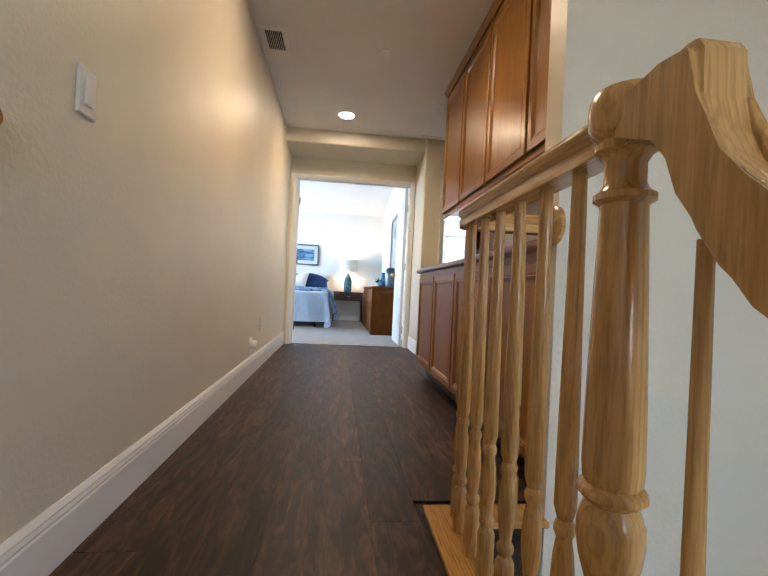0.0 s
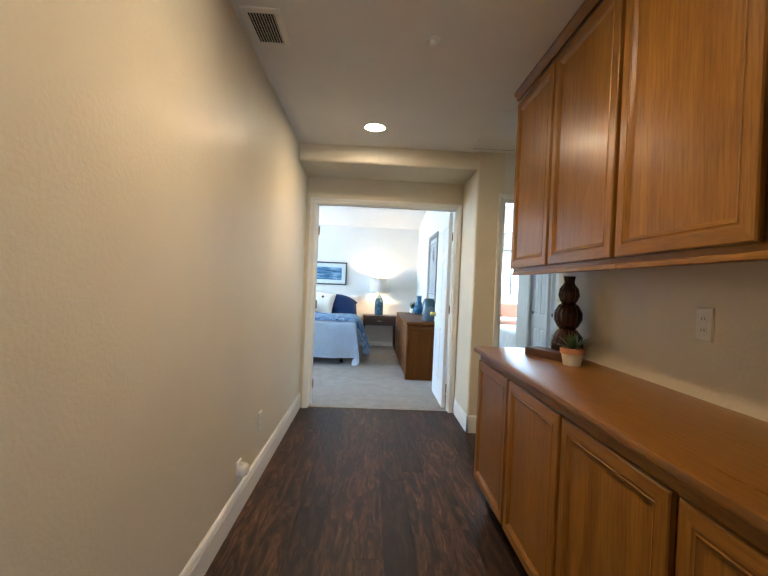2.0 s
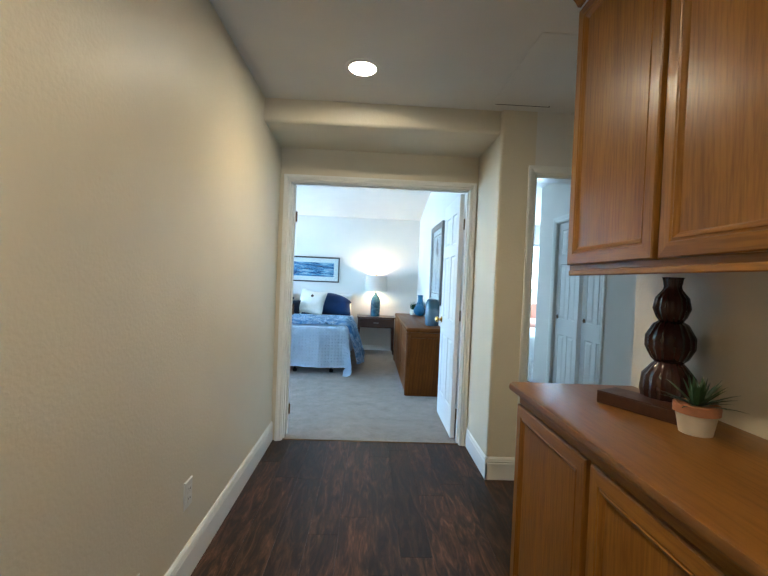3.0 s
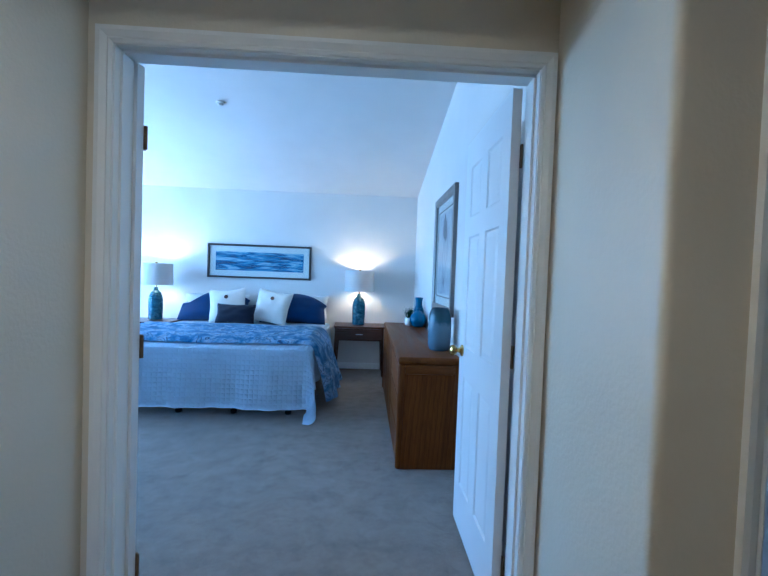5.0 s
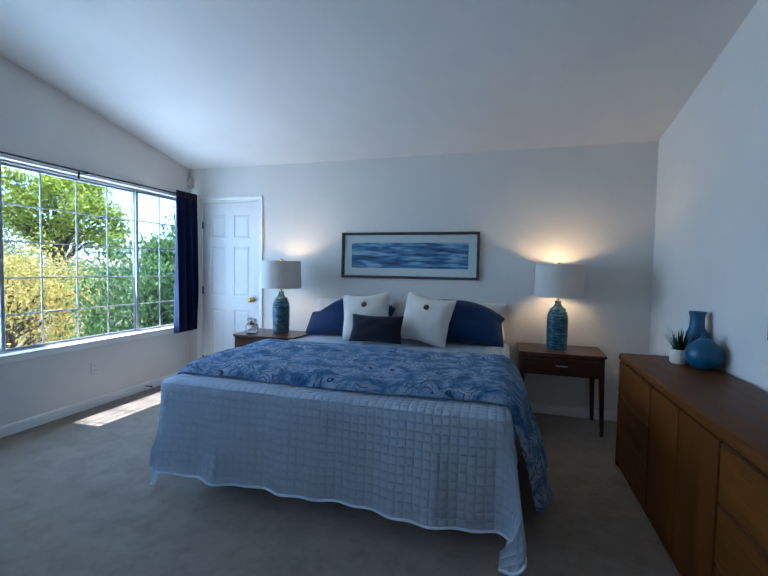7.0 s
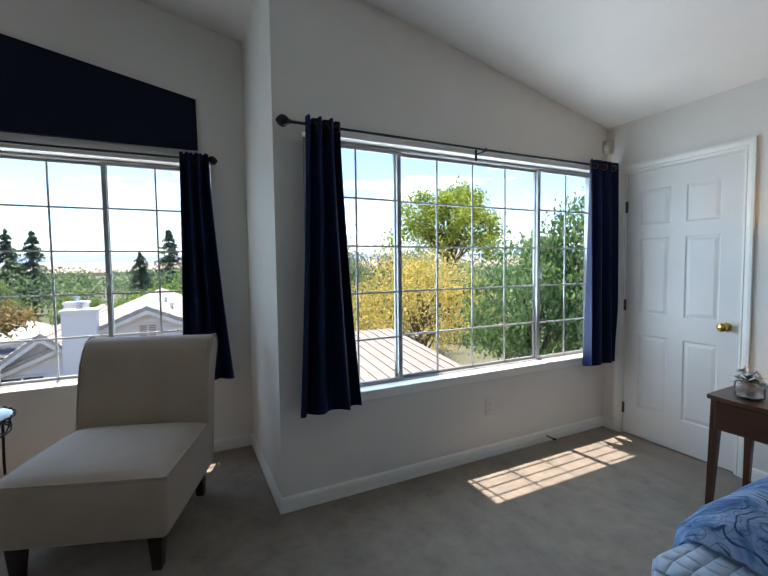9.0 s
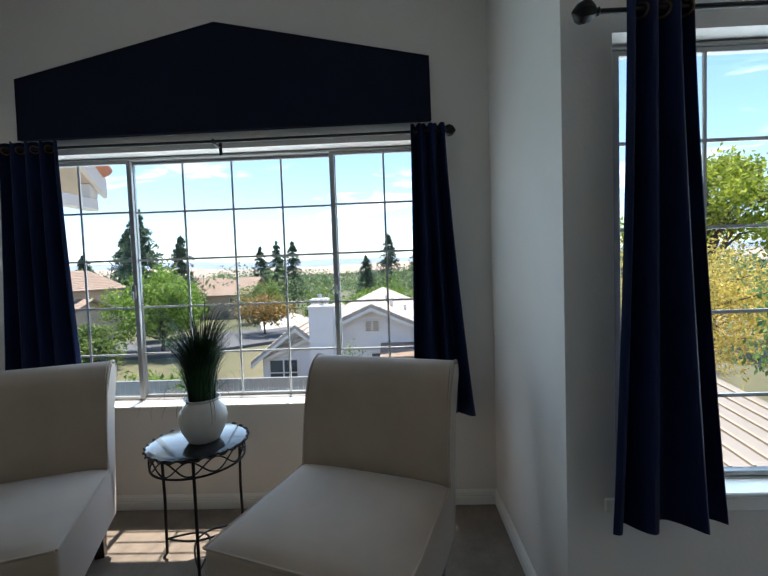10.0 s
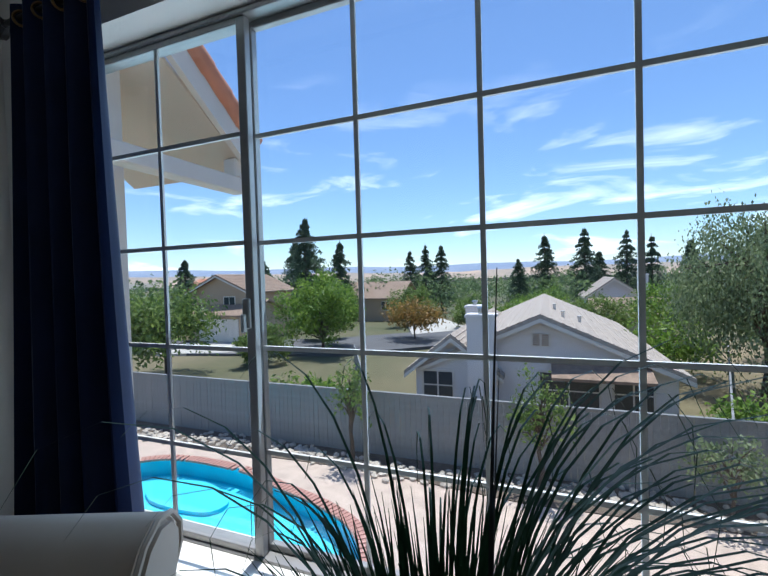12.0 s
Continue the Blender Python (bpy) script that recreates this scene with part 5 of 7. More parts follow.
fv = thing("flower_vase", "white flowers in a low clear glass vase", "vase", at=(-1.99, 9.10, 0.652))
part("glass", lathe([(0.045, 0.0), (0.062, 0.01), (0.064, 0.07), (0.060, 0.08), (0.056, 0.08), (0.058, 0.068), (0.056, 0.014), (0.03, 0.01)], 28), GLASS, fv, "clear glass bowl", True)
rng = random.Random(11)
PETAL = cloth("white_petal", (0.80, 0.76, 0.74), 200, 0.7)
LEAF = plain("dark_leaf", (0.03, 0.075, 0.035), 0.5, 0, 0.3)
for k in range(9):
    a, rr = rng.uniform(0, 6.28), rng.uniform(0, 0.055)
    fl = bmesh.new()
    cx, cy, cz = rr * math.cos(a), rr * math.sin(a), 0.11 + rng.uniform(-0.02, 0.05)
    for q in range(26):
        e, az = rng.uniform(-0.3, 1.5), rng.uniform(0, 6.28)
        blade(fl, (cx, cy, cz - 0.02), (math.cos(az) * math.cos(e), math.sin(az) * math.cos(e), math.sin(e)), rng.uniform(0.025, 0.04), 0.014, 0.3, 3)
    part("flower", fl, PETAL, fv, "white ruffled bloom")
fl = bmesh.new()
for q in range(26):
    e, az = rng.uniform(0.2, 1.2), rng.uniform(0, 6.28)
    blade(fl, (0, 0, 0.08), (math.cos(az) * math.cos(e), math.sin(az) * math.cos(e), math.sin(e)), rng.uniform(0.06, 0.11), 0.012, 0.3, 3)
part("leaves", fl, LEAF, fv, "dark green leaves")

# ---- bedroom: pictures ----
FRAMEM = wood("grey_brown_frame", (0.035, 0.028, 0.024), (0.075, 0.06, 0.05), "x", 0.4, 2.0)
MATB = plain("picture_mat", (0.72, 0.72, 0.70), 0.8, 0, 0.02)


def sea_print():
    m, nt, ln, b = nodes_of("sea_print")
    v = coords(nt, ln, (1.0, 8, 1))
    streak = noise_tex(nt, ln, v, 3.2, 6, 0.65, 0.5)
    ln.new(ramp(nt, ln, streak, [(0.34, (0.005, 0.018, 0.055)), (0.44, (0.02, 0.085, 0.22)), (0.52, (0.09, 0.25, 0.45)), (0.60, (0.42, 0.56, 0.68)), (0.68, (0.06, 0.18, 0.36))]), b.inputs["Base Color"])
    b.inputs["Roughness"].default_value = 0.6
    return m


def flower_print():
    """A pale sheet with one grey-violet bloom on thin stems."""
    m, nt, ln, b = nodes_of("flower_print")
    v = coords(nt, ln)
    ln.new(ramp(nt, ln, noise_tex(nt, ln, v, 4, 4), [(0.35, (0.40, 0.43, 0.50)), (0.65, (0.60, 0.61, 0.63))]), b.inputs["Base Color"])
    b.inputs["Roughness"].default_value = 0.5
    return m


def framed(name, label, m, w, h, bar, depth, mat_w, frame_mat, art, inner=False):
    f = new(name)
    f.matrix_world = m
    tagged(f, label, "picture")
    part("frame", rings(bmesh.new(), -w / 2, -h / 2, w / 2, h / 2, [(0, 0), (0, depth), (bar * 0.8, depth), (bar, depth - 0.008), (bar, 0.004)], Matrix.Identity(4), False), frame_mat, f)
    part("mat", rings(bmesh.new(), -w / 2 + bar, -h / 2 + bar, w / 2 - bar, h / 2 - bar, [(0, 0.006), (mat_w, 0.006), (mat_w + 0.003, 0.004)], Matrix.Identity(4), False), MATB, f, "white mat board")
    d = bar + mat_w + 0.003
    if inner:
        part("inner_frame", rings(bmesh.new(), -w / 2 + d - 0.03, -h / 2 + d - 0.03, w / 2 - d + 0.03, h / 2 - d + 0.03, [(0, 0.006), (0, 0.010), (0.012, 0.010), (0.012, 0.007)], Matrix.Identity(4), False), FRAMEM, f, "thin dark inner border")
    part("print", rings(bmesh.new(), -w / 2 + d, -h / 2 + d, w / 2 - d, h / 2 - d, [(0, 0.003), (0.001, 0.004)], Matrix.Identity(4)), art, f, "printed sheet")
    g = part("glazing", boxes((-w / 2 + bar, -h / 2 + bar, 0.011, w / 2 - bar, h / 2 - bar, 0.012)), PANE, f, "thin picture glass")
    g.visible_shadow = False
    return f


framed("seascape_picture", "wide framed blue abstract seascape above the bed", axes((-0.535, NORTH - 0.001, 1.452), (1, 0, 0), (0, 0, 1)), 1.41, 0.465, 0.026, 0.028, 0.075, FRAMEM, sea_print())
SILVER = plain("pewter_frame", (0.20, 0.185, 0.175), 0.35, 0.5, 0.15, 30)
fp = framed("flower_picture", "tall pewter-framed print of a dark tulip", axes((EAST - 0.001, 7.435, 1.54), (0, -1, 0), (0, 0, 1)), 0.90, 1.05, 0.065, 0.03, 0.095, SILVER, flower_print(), True)
VIOLET = plain("print_violet", (0.045, 0.045, 0.075), 0.6, 0, 0.35, 25)
STEMI = plain("print_stem", (0.14, 0.145, 0.20), 0.6, 0, 0.3, 25)
rng = random.Random(3)
fl = bmesh.new()
for k in range(7):
    cx, cz, r = rng.uniform(-0.045, 0.045), 0.19 + rng.uniform(-0.09, 0.08), rng.uniform(0.055, 0.085)
    vs = [fl.verts.new((cx + r * (1 + 0.18 * math.sin(3 * a + k)) * math.cos(a) * 0.8, cz + r * (1 + 0.18 * math.cos(2 * a + k)) * math.sin(a), 0.0045 + 0.0001 * k)) for a in [2 * math.pi * q / 22 for q in range(22)]]
    fl.faces.new(vs)
part("printed_bloom", fl, VIOLET, fp, "dark violet painted bloom")
st = bmesh.new()
for pts in (((0.0, 0.12), (0.012, -0.05), (-0.005, -0.2), (0.0, -0.33)), ((-0.07, 0.10), (-0.09, -0.06), (-0.05, -0.2), (0.0, -0.31)), ((0.11, 0.16), (0.10, -0.02), (0.05, -0.18), (0.0, -0.30))):
    for (a, c), (d_, e_) in zip(pts, pts[1:]):
        st.faces.new([st.verts.new((x, z, 0.0047)) for x, z in ((a - 0.006, c), (a + 0.006, c), (d_ + 0.006, e_), (d_ - 0.006, e_))])
part("printed_stems", st, STEMI, fp, "thin painted stems")

# ---- bedroom: dresser and what stands on it ----
DX0, DX1, DY0, DY1, DZ = 1.168, 1.61, 6.565, 8.68, 0.775
dr = thing("dresser", "long medium-oak dresser with drawers and central doors", "dresser", at=(0, 0, 0))
part("body", boxes((DX0 + 0.02, DY0 + 0.012, 0.0, DX1, DY1 - 0.012, DZ - 0.05), bevel=0.008, seg=2), DRESS_Z, dr)
part("top", boxes((DX0, DY0, DZ - 0.05, DX1, DY1, DZ), bevel=0.018, seg=3), DRESS_Y, dr, "rounded oak top", True)
part("corner_post", boxes((DX0 + 0.004, DY0 + 0.004, 0.0, DX0 + 0.05, DY0 + 0.05, DZ - 0.051), bevel=0.018, seg=3), DRESS_Z, dr, "", True)
part("corner_post", boxes((DX0 + 0.004, DY1 - 0.05, 0.0, DX0 + 0.05, DY1 - 0.004, DZ - 0.051), bevel=0.018, seg=3), DRESS_Z, dr, "", True)
part("corner_post", boxes((DX1 - 0.05, DY0 + 0.004, 0.0, DX1 - 0.002, DY0 + 0.05, DZ - 0.051), bevel=0.018, seg=3), DRESS_Z, dr, "", True)
part("end_rail", boxes((DX0 + 0.05, DY0 + 0.003, DZ - 0.115, DX1 - 0.05, DY0 + 0.03, DZ - 0.052), bevel=0.006, seg=2), DRESS_X, dr, "rounded end rail under the top", True)
for a, c, kind in ((DY0 + 0.055, 7.28, "drawer"), (7.29, 7.65, "door"), (7.66, 8.02, "door"), (8.03, DY1 - 0.055, "drawer")):
    if kind == "drawer":
        for k in range(3):
            z0 = 0.05 + 0.225 * k
            dd = part("drawer", boxes((DX0 + 0.006, a, z0, DX0 + 0.022, c, z0 + 0.215), bevel=0.005, seg=2), DRESS_Y, dr)
            part("finger_lip", boxes((DX0 + 0.010, a + 0.01, z0 + 0.2155, DX0 + 0.02, c - 0.01, z0 + 0.223)), WALNUT, dd, "dark finger groove")
    else:
        part("door", boxes((DX0 + 0.006, a, 0.05, DX0 + 0.022, c, 0.715), bevel=0.005, seg=2), DRESS_Z, dr)


def two_tone():
    m, nt, ln, b = nodes_of("grey_blue_glaze")
    c = nt.new("ShaderNodeTexCoord")
    sep = nt.new("ShaderNodeSeparateXYZ")
    ln.new(c.outputs["Object"], sep.inputs[0])
    edge = math_node(nt, ln, "ADD", sep.outputs[2], math_node(nt, ln, "MULTIPLY", noise_tex(nt, ln, c.outputs["Object"], 18, 4), 0.09))
    ln.new(ramp(nt, ln, edge, [(0.0, (0.10, 0.145, 0.19)), (0.235, (0.12, 0.17, 0.215)), (0.262, (0.035, 0.085, 0.115)), (0.36, (0.015, 0.04, 0.06))]), b.inputs["Base Color"])
    b.inputs["Roughness"].default_value = 0.25
    return m


bv = thing("grey_vase", "large grey-blue glazed cylinder vase with dark top", "vase", at=(1.505, 6.91, DZ))
part("body", lathe([(0.070, 0), (0.078, 0.008), (0.086, 0.06), (0.087, 0.20), (0.083, 0.27), (0.070, 0.305), (0.062, 0.318), (0.055, 0.318), (0.052, 0.30), (0.055, 0.1)], 40), two_tone(), bv, "", True)
BLUEG = plain("matte_teal_blue", (0.012, 0.085, 0.17), 0.4, 0, 0.15, 20)
bt = thing("bottle_vase", "tall slim matte blue bottle vase", "vase", at=(1.555, 8.52, DZ))
part("body", lathe([(0.048, 0), (0.058, 0.01), (0.060, 0.14), (0.054, 0.18), (0.040, 0.215), (0.038, 0.27), (0.046, 0.31), (0.041, 0.312), (0.030, 0.27)], 32), BLUEG, bt, "", True)
rv = thing("round_vase", "round matte blue bud vase with narrow neck", "vase", at=(1.525, 8.33, DZ))
part("body", lathe([(0.040, 0), (0.060, 0.01), (0.088, 0.05), (0.092, 0.085), (0.075, 0.13), (0.035, 0.165), (0.020, 0.175), (0.019, 0.195), (0.023, 0.205), (0.016, 0.204), (0.014, 0.18)], 36), BLUEG, rv, "", True)
gp = thing("small_grass_pot", "small green grass plant in a white ribbed pot", "plant", at=(1.44, 8.44, DZ))
part("pot", lathe([(0.040, 0), (0.048, 0.01), (0.052, 0.06), (0.048, 0.085), (0.043, 0.085), (0.042, 0.07)], 36, None, (0, 0, 0), 14, 0.05), CREAM, gp, "white ribbed pot", True)
GRASS = plain("grass_blade", (0.014, 0.048, 0.018), 0.6, 0, 0.35, 10, spec=0.2)
rng = random.Random(21)
fl = bmesh.new()
for q in range(110):
    az, e, r0 = rng.uniform(0, 6.28), rng.uniform(1.0, 1.5), rng.uniform(0, 0.03)
    blade(fl, (r0 * math.cos(az), r0 * math.sin(az), 0.07), (math.cos(az) * math.cos(e), math.sin(az) * math.cos(e), math.sin(e)), rng.uniform(0.10, 0.17), 0.0035, 0.08)
part("grass", fl, GRASS, gp, "dark green grass blades")

# ---- bedroom: curtains, chairs, table ----
CURTAIN = cloth("navy_curtain", (0.0026, 0.0098, 0.045), 700, 0.6, 0.2, 0.1, 0.0)


def curtain(x, ya0, ya1, yb0, yb1, ztop, zbot, folds, seed, label):
    """A gathered panel: ya at the rod, yb at the hem."""
    c = thing("curtain", label, "curtain", "bedroom curtains", (0, 0, 0))

    def place(u, v):
        k = 1 - v
        a, b_ = ya0 + (yb0 - ya0) * k ** 1.4, ya1 + (yb1 - ya1) * k ** 1.4
        amp = 0.026 + 0.030 * k
        y = a + (b_ - a) * u + 0.012 * math.sin(u * 11 + seed) * k
        xx = x + amp * math.sin(2 * math.pi * folds * u + seed * 0.6 + 0.5 * k * math.sin(3 * u + seed))
        z = zbot + (ztop - zbot) * v + (0.012 * math.sin(2 * math.pi * folds * u + 1) if v < 0.03 else 0) + (0.012 * abs(math.sin(2 * math.pi * folds * u)) if v > 0.97 else 0)
        return Vector((xx, y, z))
    part("panel", grid_sheet(64, 40, place, None, 0.004), CURTAIN, c, "", True)
    for k in range(int(folds * 2)):
        u = (k + 0.5) / (folds * 2)
        p = place(u, 0.972)
        g = part("grommet", tube([(0.02 * math.cos(t), 0, 0.02 * math.sin(t)) for t in [2 * math.pi * q / 16 for q in range(16)]], 0.004, 6, None, True), BRONZE, c, "bronze grommet ring", True)
        g.matrix_local = pose(x, p.y, ztop - 0.035, 0, 0, 40 if k % 2 else -40)
    return c


def curtain_rod(x, wall_x, y0, y1, z, brackets, finials, label):
    r = thing("curtain_rod", label, "curtain rod", at=(0, 0, 0))
    part("rod", tube([(x, y0, z), (x, (y0 + y1) / 2, z - 0.004), (x, y1, z)], 0.008, 10), BLACKM, r, "", True)
    for y in brackets:
        part("bracket", boxes((wall_x, y - 0.008, z - 0.055, wall_x + 0.006, y + 0.008, z + 0.02), (wall_x + 0.006, y - 0.005, z - 0.018, x + 0.012, y + 0.005, z - 0.009), (x + 0.008, y - 0.005, z - 0.009, x + 0.014, y + 0.005, z + 0.006)), BLACKM, r, "small wall bracket")
    for y, s in finials:
        f = bmesh.new()
        lathe([(0.008, 0.0), (0.013, 0.006), (0.010, 0.012), (0.020, 0.02), (0.030, 0.034), (0.033, 0.05), (0.026, 0.066), (0.010, 0.078), (0.004, 0.082)], 16, f, (0, 0, 0), 8, 0.12)
        ob = part("finial", f, BLACKM, r, "carved ball finial", True)
        ob.matrix_local = pose(x, y, z, -90 * s, 0, 0)
    return r


curtain_rod(-3.09, WEST, 7.02, NORTH - 0.015, 2.105, (8.28,), ((7.02, -1),), "thin black rod over the west window")
curtain_rod(-4.09, BAY, 4.19, 6.66, 2.105, (5.43,), ((4.19, -1), (6.66, 1)), "thin black rod over the bay window")
curtain(-3.09, 7.09, 7.28, 7.01, 7.39, 2.135, 0.555, 3, 1, "gathered navy blue curtain panel with flared hem")
curtain(-3.09, 9.27, 9.59, 9.26, 9.60, 2.135, 0.56, 3, 2, "gathered navy blue curtain panel in the corner")
curtain(-4.09, 6.50, 6.68, 6.47, 6.79, 2.135, 0.56, 3, 3, "gathered navy blue curtain panel with flared hem")
curtain(-4.09, 4.24, 4.57, 4.20, 4.64, 2.135, 0.56, 4, 4, "gathered navy blue curtain panel with flared hem")
BLIND = cloth("navy_blind", (0.003, 0.006, 0.022), 700, 0.7, 0.1, 0.1, 0.0)
vb = thing("gable_valance", "navy gable-shaped panel fixed above the bay window", "valance", at=(0, 0, 0))
part("panel", extrude([(4.285, 2.175), (6.62, 2.185), (6.615, 2.525), (5.44, 2.765), (4.29, 2.51)], 0.03, None, axes((BAY + 0.001, 0, 0), (0, 1, 0), (0, 0, 1))), BLIND, vb)
part("edge_trim", tube([(BAY + 0.034, 4.285, 2.175), (BAY + 0.034, 6.62, 2.185), (BAY + 0.034, 6.615, 2.525), (BAY + 0.034, 5.44, 2.765), (BAY + 0.034, 4.29, 2.51)], 0.004, 6, None, True), BLIND, vb, "stitched navy edge")
PLEDGE = plain("cream_plastic", (0.55, 0.50, 0.40), 0.4)
se = thing("motion_sensor", "small cream motion sensor high in the corner", "sensor", at=(-3.15, NORTH - 0.03, 2.28))
part("housing", boxes((-0.028, -0.03, -0.055, 0.028, 0.028, 0.055), bevel=0.012, seg=2), PLEDGE, se, "", True)
part("lens", boxes((-0.016, -0.034, -0.03, 0.016, -0.03, 0.01), bevel=0.001), PLASTIC, se, "pale lens window")
ds = thing("door_stop", "spring door stop on the baseboard", "door stop", at=(WEST + 0.014, 8.94, 0.05))
part("spring", tube([(0.004 + 0.0012 * k, 0.006 * math.cos(k * 0.9), 0.006 * math.sin(k * 0.9)) for k in range(60)], 0.0015, 5), BRONZE, ds)
part("tip", lathe([(0.009, 0), (0.009, 0.014), (0.004, 0.016)], 12), BLACKM, ds, "rubber tip", True).matrix_local = pose(0.075, 0, 0, 0, 90, 0)

CHAIR = cloth("beige_microfibre", (0.37, 0.285, 0.215), 900, 0.75, 0.05, 0.12, 0.5)
LEGW = plain("espresso_leg", (0.022, 0.010, 0.007), 0.35, 0, 0.3, 30)


def slipper_chair(at, turn, label):
    """An armless chair: x to its front, y across."""
    c = thing("slipper_chair", label, "chair", "bay slipper chairs", at, turn)
    w = 0.36
    seat = bmesh.new()
    box(seat, -0.36, -w, 0.17, 0.36, w, 0.455, 0.03, 3)
    part("base", seat, CHAIR, c, "upholstered seat base", True)

    def cushion_top(u, v):
        a, b_ = 2 * u - 1, 2 * v - 1
        h = 0.045 * (1 - abs(a) ** 3) ** 0.6 * (1 - abs(b_) ** 4) ** 0.6
        return Vector((0.03 + a * 0.325, b_ * (w - 0.005), 0.448 + h))
    part("cushion", grid_sheet(24, 24, cushion_top), CHAIR, c, "domed seat cushion", True)
    out = [(-0.27, 0.43), (-0.285, 0.55), (-0.305, 0.68), (-0.335, 0.80), (-0.37, 0.88), (-0.405, 0.925), (-0.45, 0.947), (-0.495, 0.94), (-0.525, 0.905), (-0.525, 0.865), (-0.50, 0.835), (-0.465, 0.80), (-0.435, 0.70), (-0.40, 0.50), (-0.37, 0.30), (-0.36, 0.175), (-0.30, 0.175)]
    back = extrude(out, 2 * w, None, axes((0, w, 0), (1, 0, 0), (0, 0, 1)))
    es = [e for e in back.edges if abs(e.verts[0].co.y - e.verts[1].co.y) < 1e-5]
    bmesh.ops.bevel(back, geom=es, offset=0.016, segments=3, affect="EDGES")
    part("back", back, CHAIR, c, "rolled upholstered back", True)
    for sy in (-1, 1):
        part("piping", tube([(x, sy * (w - 0.006), z) for x, z in out[:13]], 0.006, 6), CHAIR, c, "welted seam", True)
    part("seat_welt", tube([(0.352, -w + 0.006, 0.447), (0.356, 0, 0.449), (0.352, w - 0.006, 0.447)], 0.006, 6), CHAIR, c, "welted seam", True)
    for sy in (-1, 1):
        part("seat_welt", tube([(-0.28, sy * (w - 0.002), 0.447), (0.352, sy * (w - 0.002), 0.447)], 0.006, 6), CHAIR, c, "welted seam", True)
    for sx in (-1, 1):
        for sy in (-1, 1):
            x, y = sx * 0.29, sy * 0.29
            leg = bmesh.new()
            k = -0.03 if sx < 0 else 0.0
            lo = [leg.verts.new((x + k + a * 0.020, y + b_ * 0.020, 0)) for a, b_ in ((-1, -1), (1, -1), (1, 1), (-1, 1))]
            hi = [leg.verts.new((x + a * 0.032, y + b_ * 0.032, 0.175)) for a, b_ in ((-1, -1), (1, -1), (1, 1), (-1, 1))]
            for q in range(4):
                leg.faces.new((lo[q], lo[(q + 1) % 4], hi[(q + 1) % 4], hi[q]))
            leg.faces.new(lo[::-1])
            leg.faces.new(hi)
            part("leg", leg, LEGW, c, "dark tapered wooden leg")
    return c


slipper_chair((-3.39, 6.165, 0), -19.3, "beige armless slipper chair with rolled back by the window")
slipper_chair((-3.37, 4.735, 0), 21.5, "beige armless slipper chair with rolled back beside the table")

TX, TY, TZ = -3.715, 5.44, 0.61
BLACKTOP = plain("black_lacquer", (0.012, 0.012, 0.014), 0.15, 0, 0.2, 12)
tb = thing("side_table", "round black metal side table with wavy apron", "table", at=(TX, TY, 0))
part("top", lathe([(0.19, TZ - 0.020), (0.215, TZ - 0.016), (0.218, TZ - 0.008), (0.205, TZ - 0.004), (0.195, TZ), (0.002, TZ)], 56), BLACKTOP, tb, "black lacquered round top", True)
part("braided_rim", tube([((0.222 + 0.004 * math.cos(26 * a)) * math.cos(a), (0.222 + 0.004 * math.cos(26 * a)) * math.sin(a), TZ - 0.012 + 0.006 * math.sin(26 * a)) for a in [2 * math.pi * q / 208 for q in range(208)]], 0.005, 6, None, True), BLACKM, tb, "braided metal rim", True)
part("apron_ring", tube([(0.205 * math.cos(a), 0.205 * math.sin(a), TZ - 0.095) for a in [2 * math.pi * q / 64 for q in range(64)]], 0.005, 8, None, True), BLACKM, tb, "", True)
for ph in (0, math.pi):
    part("wavy_strand", tube([(0.207 * math.cos(a), 0.207 * math.sin(a), TZ - 0.055 + 0.032 * math.sin(6 * a + ph)) for a in [2 * math.pi * q / 96 for q in range(96)]], 0.0035, 6, None, True), BLACKM, tb, "wavy wrought strand", True)
for k in range(3):
    a = 0.35 + 2 * math.pi * k / 3
    ca, sa = math.cos(a), math.sin(a)
    part("leg", tube([(0.207 * ca, 0.207 * sa, TZ - 0.02), (0.20 * ca, 0.20 * sa, 0.30), (0.205 * ca, 0.205 * sa, 0.03), (0.225 * ca, 0.225 * sa, 0.004)], 0.007, 8), BLACKM, tb, "", True)
    a2 = a + 2 * math.pi / 3
    arc = [(0.2 * (1 - t) * ca + 0.2 * t * math.cos(a2) - 0.12 * math.sin(math.pi * t) * math.cos(a + math.pi / 3), 0.2 * (1 - t) * sa + 0.2 * t * math.sin(a2) - 0.12 * math.sin(math.pi * t) * math.sin(a + math.pi / 3), 0.10 + 0.03 * math.sin(math.pi * t)) for t in [q / 16 for q in range(17)]]
    part("stretcher", tube(arc, 0.005, 6), BLACKM, tb, "curved lower stretcher", True)

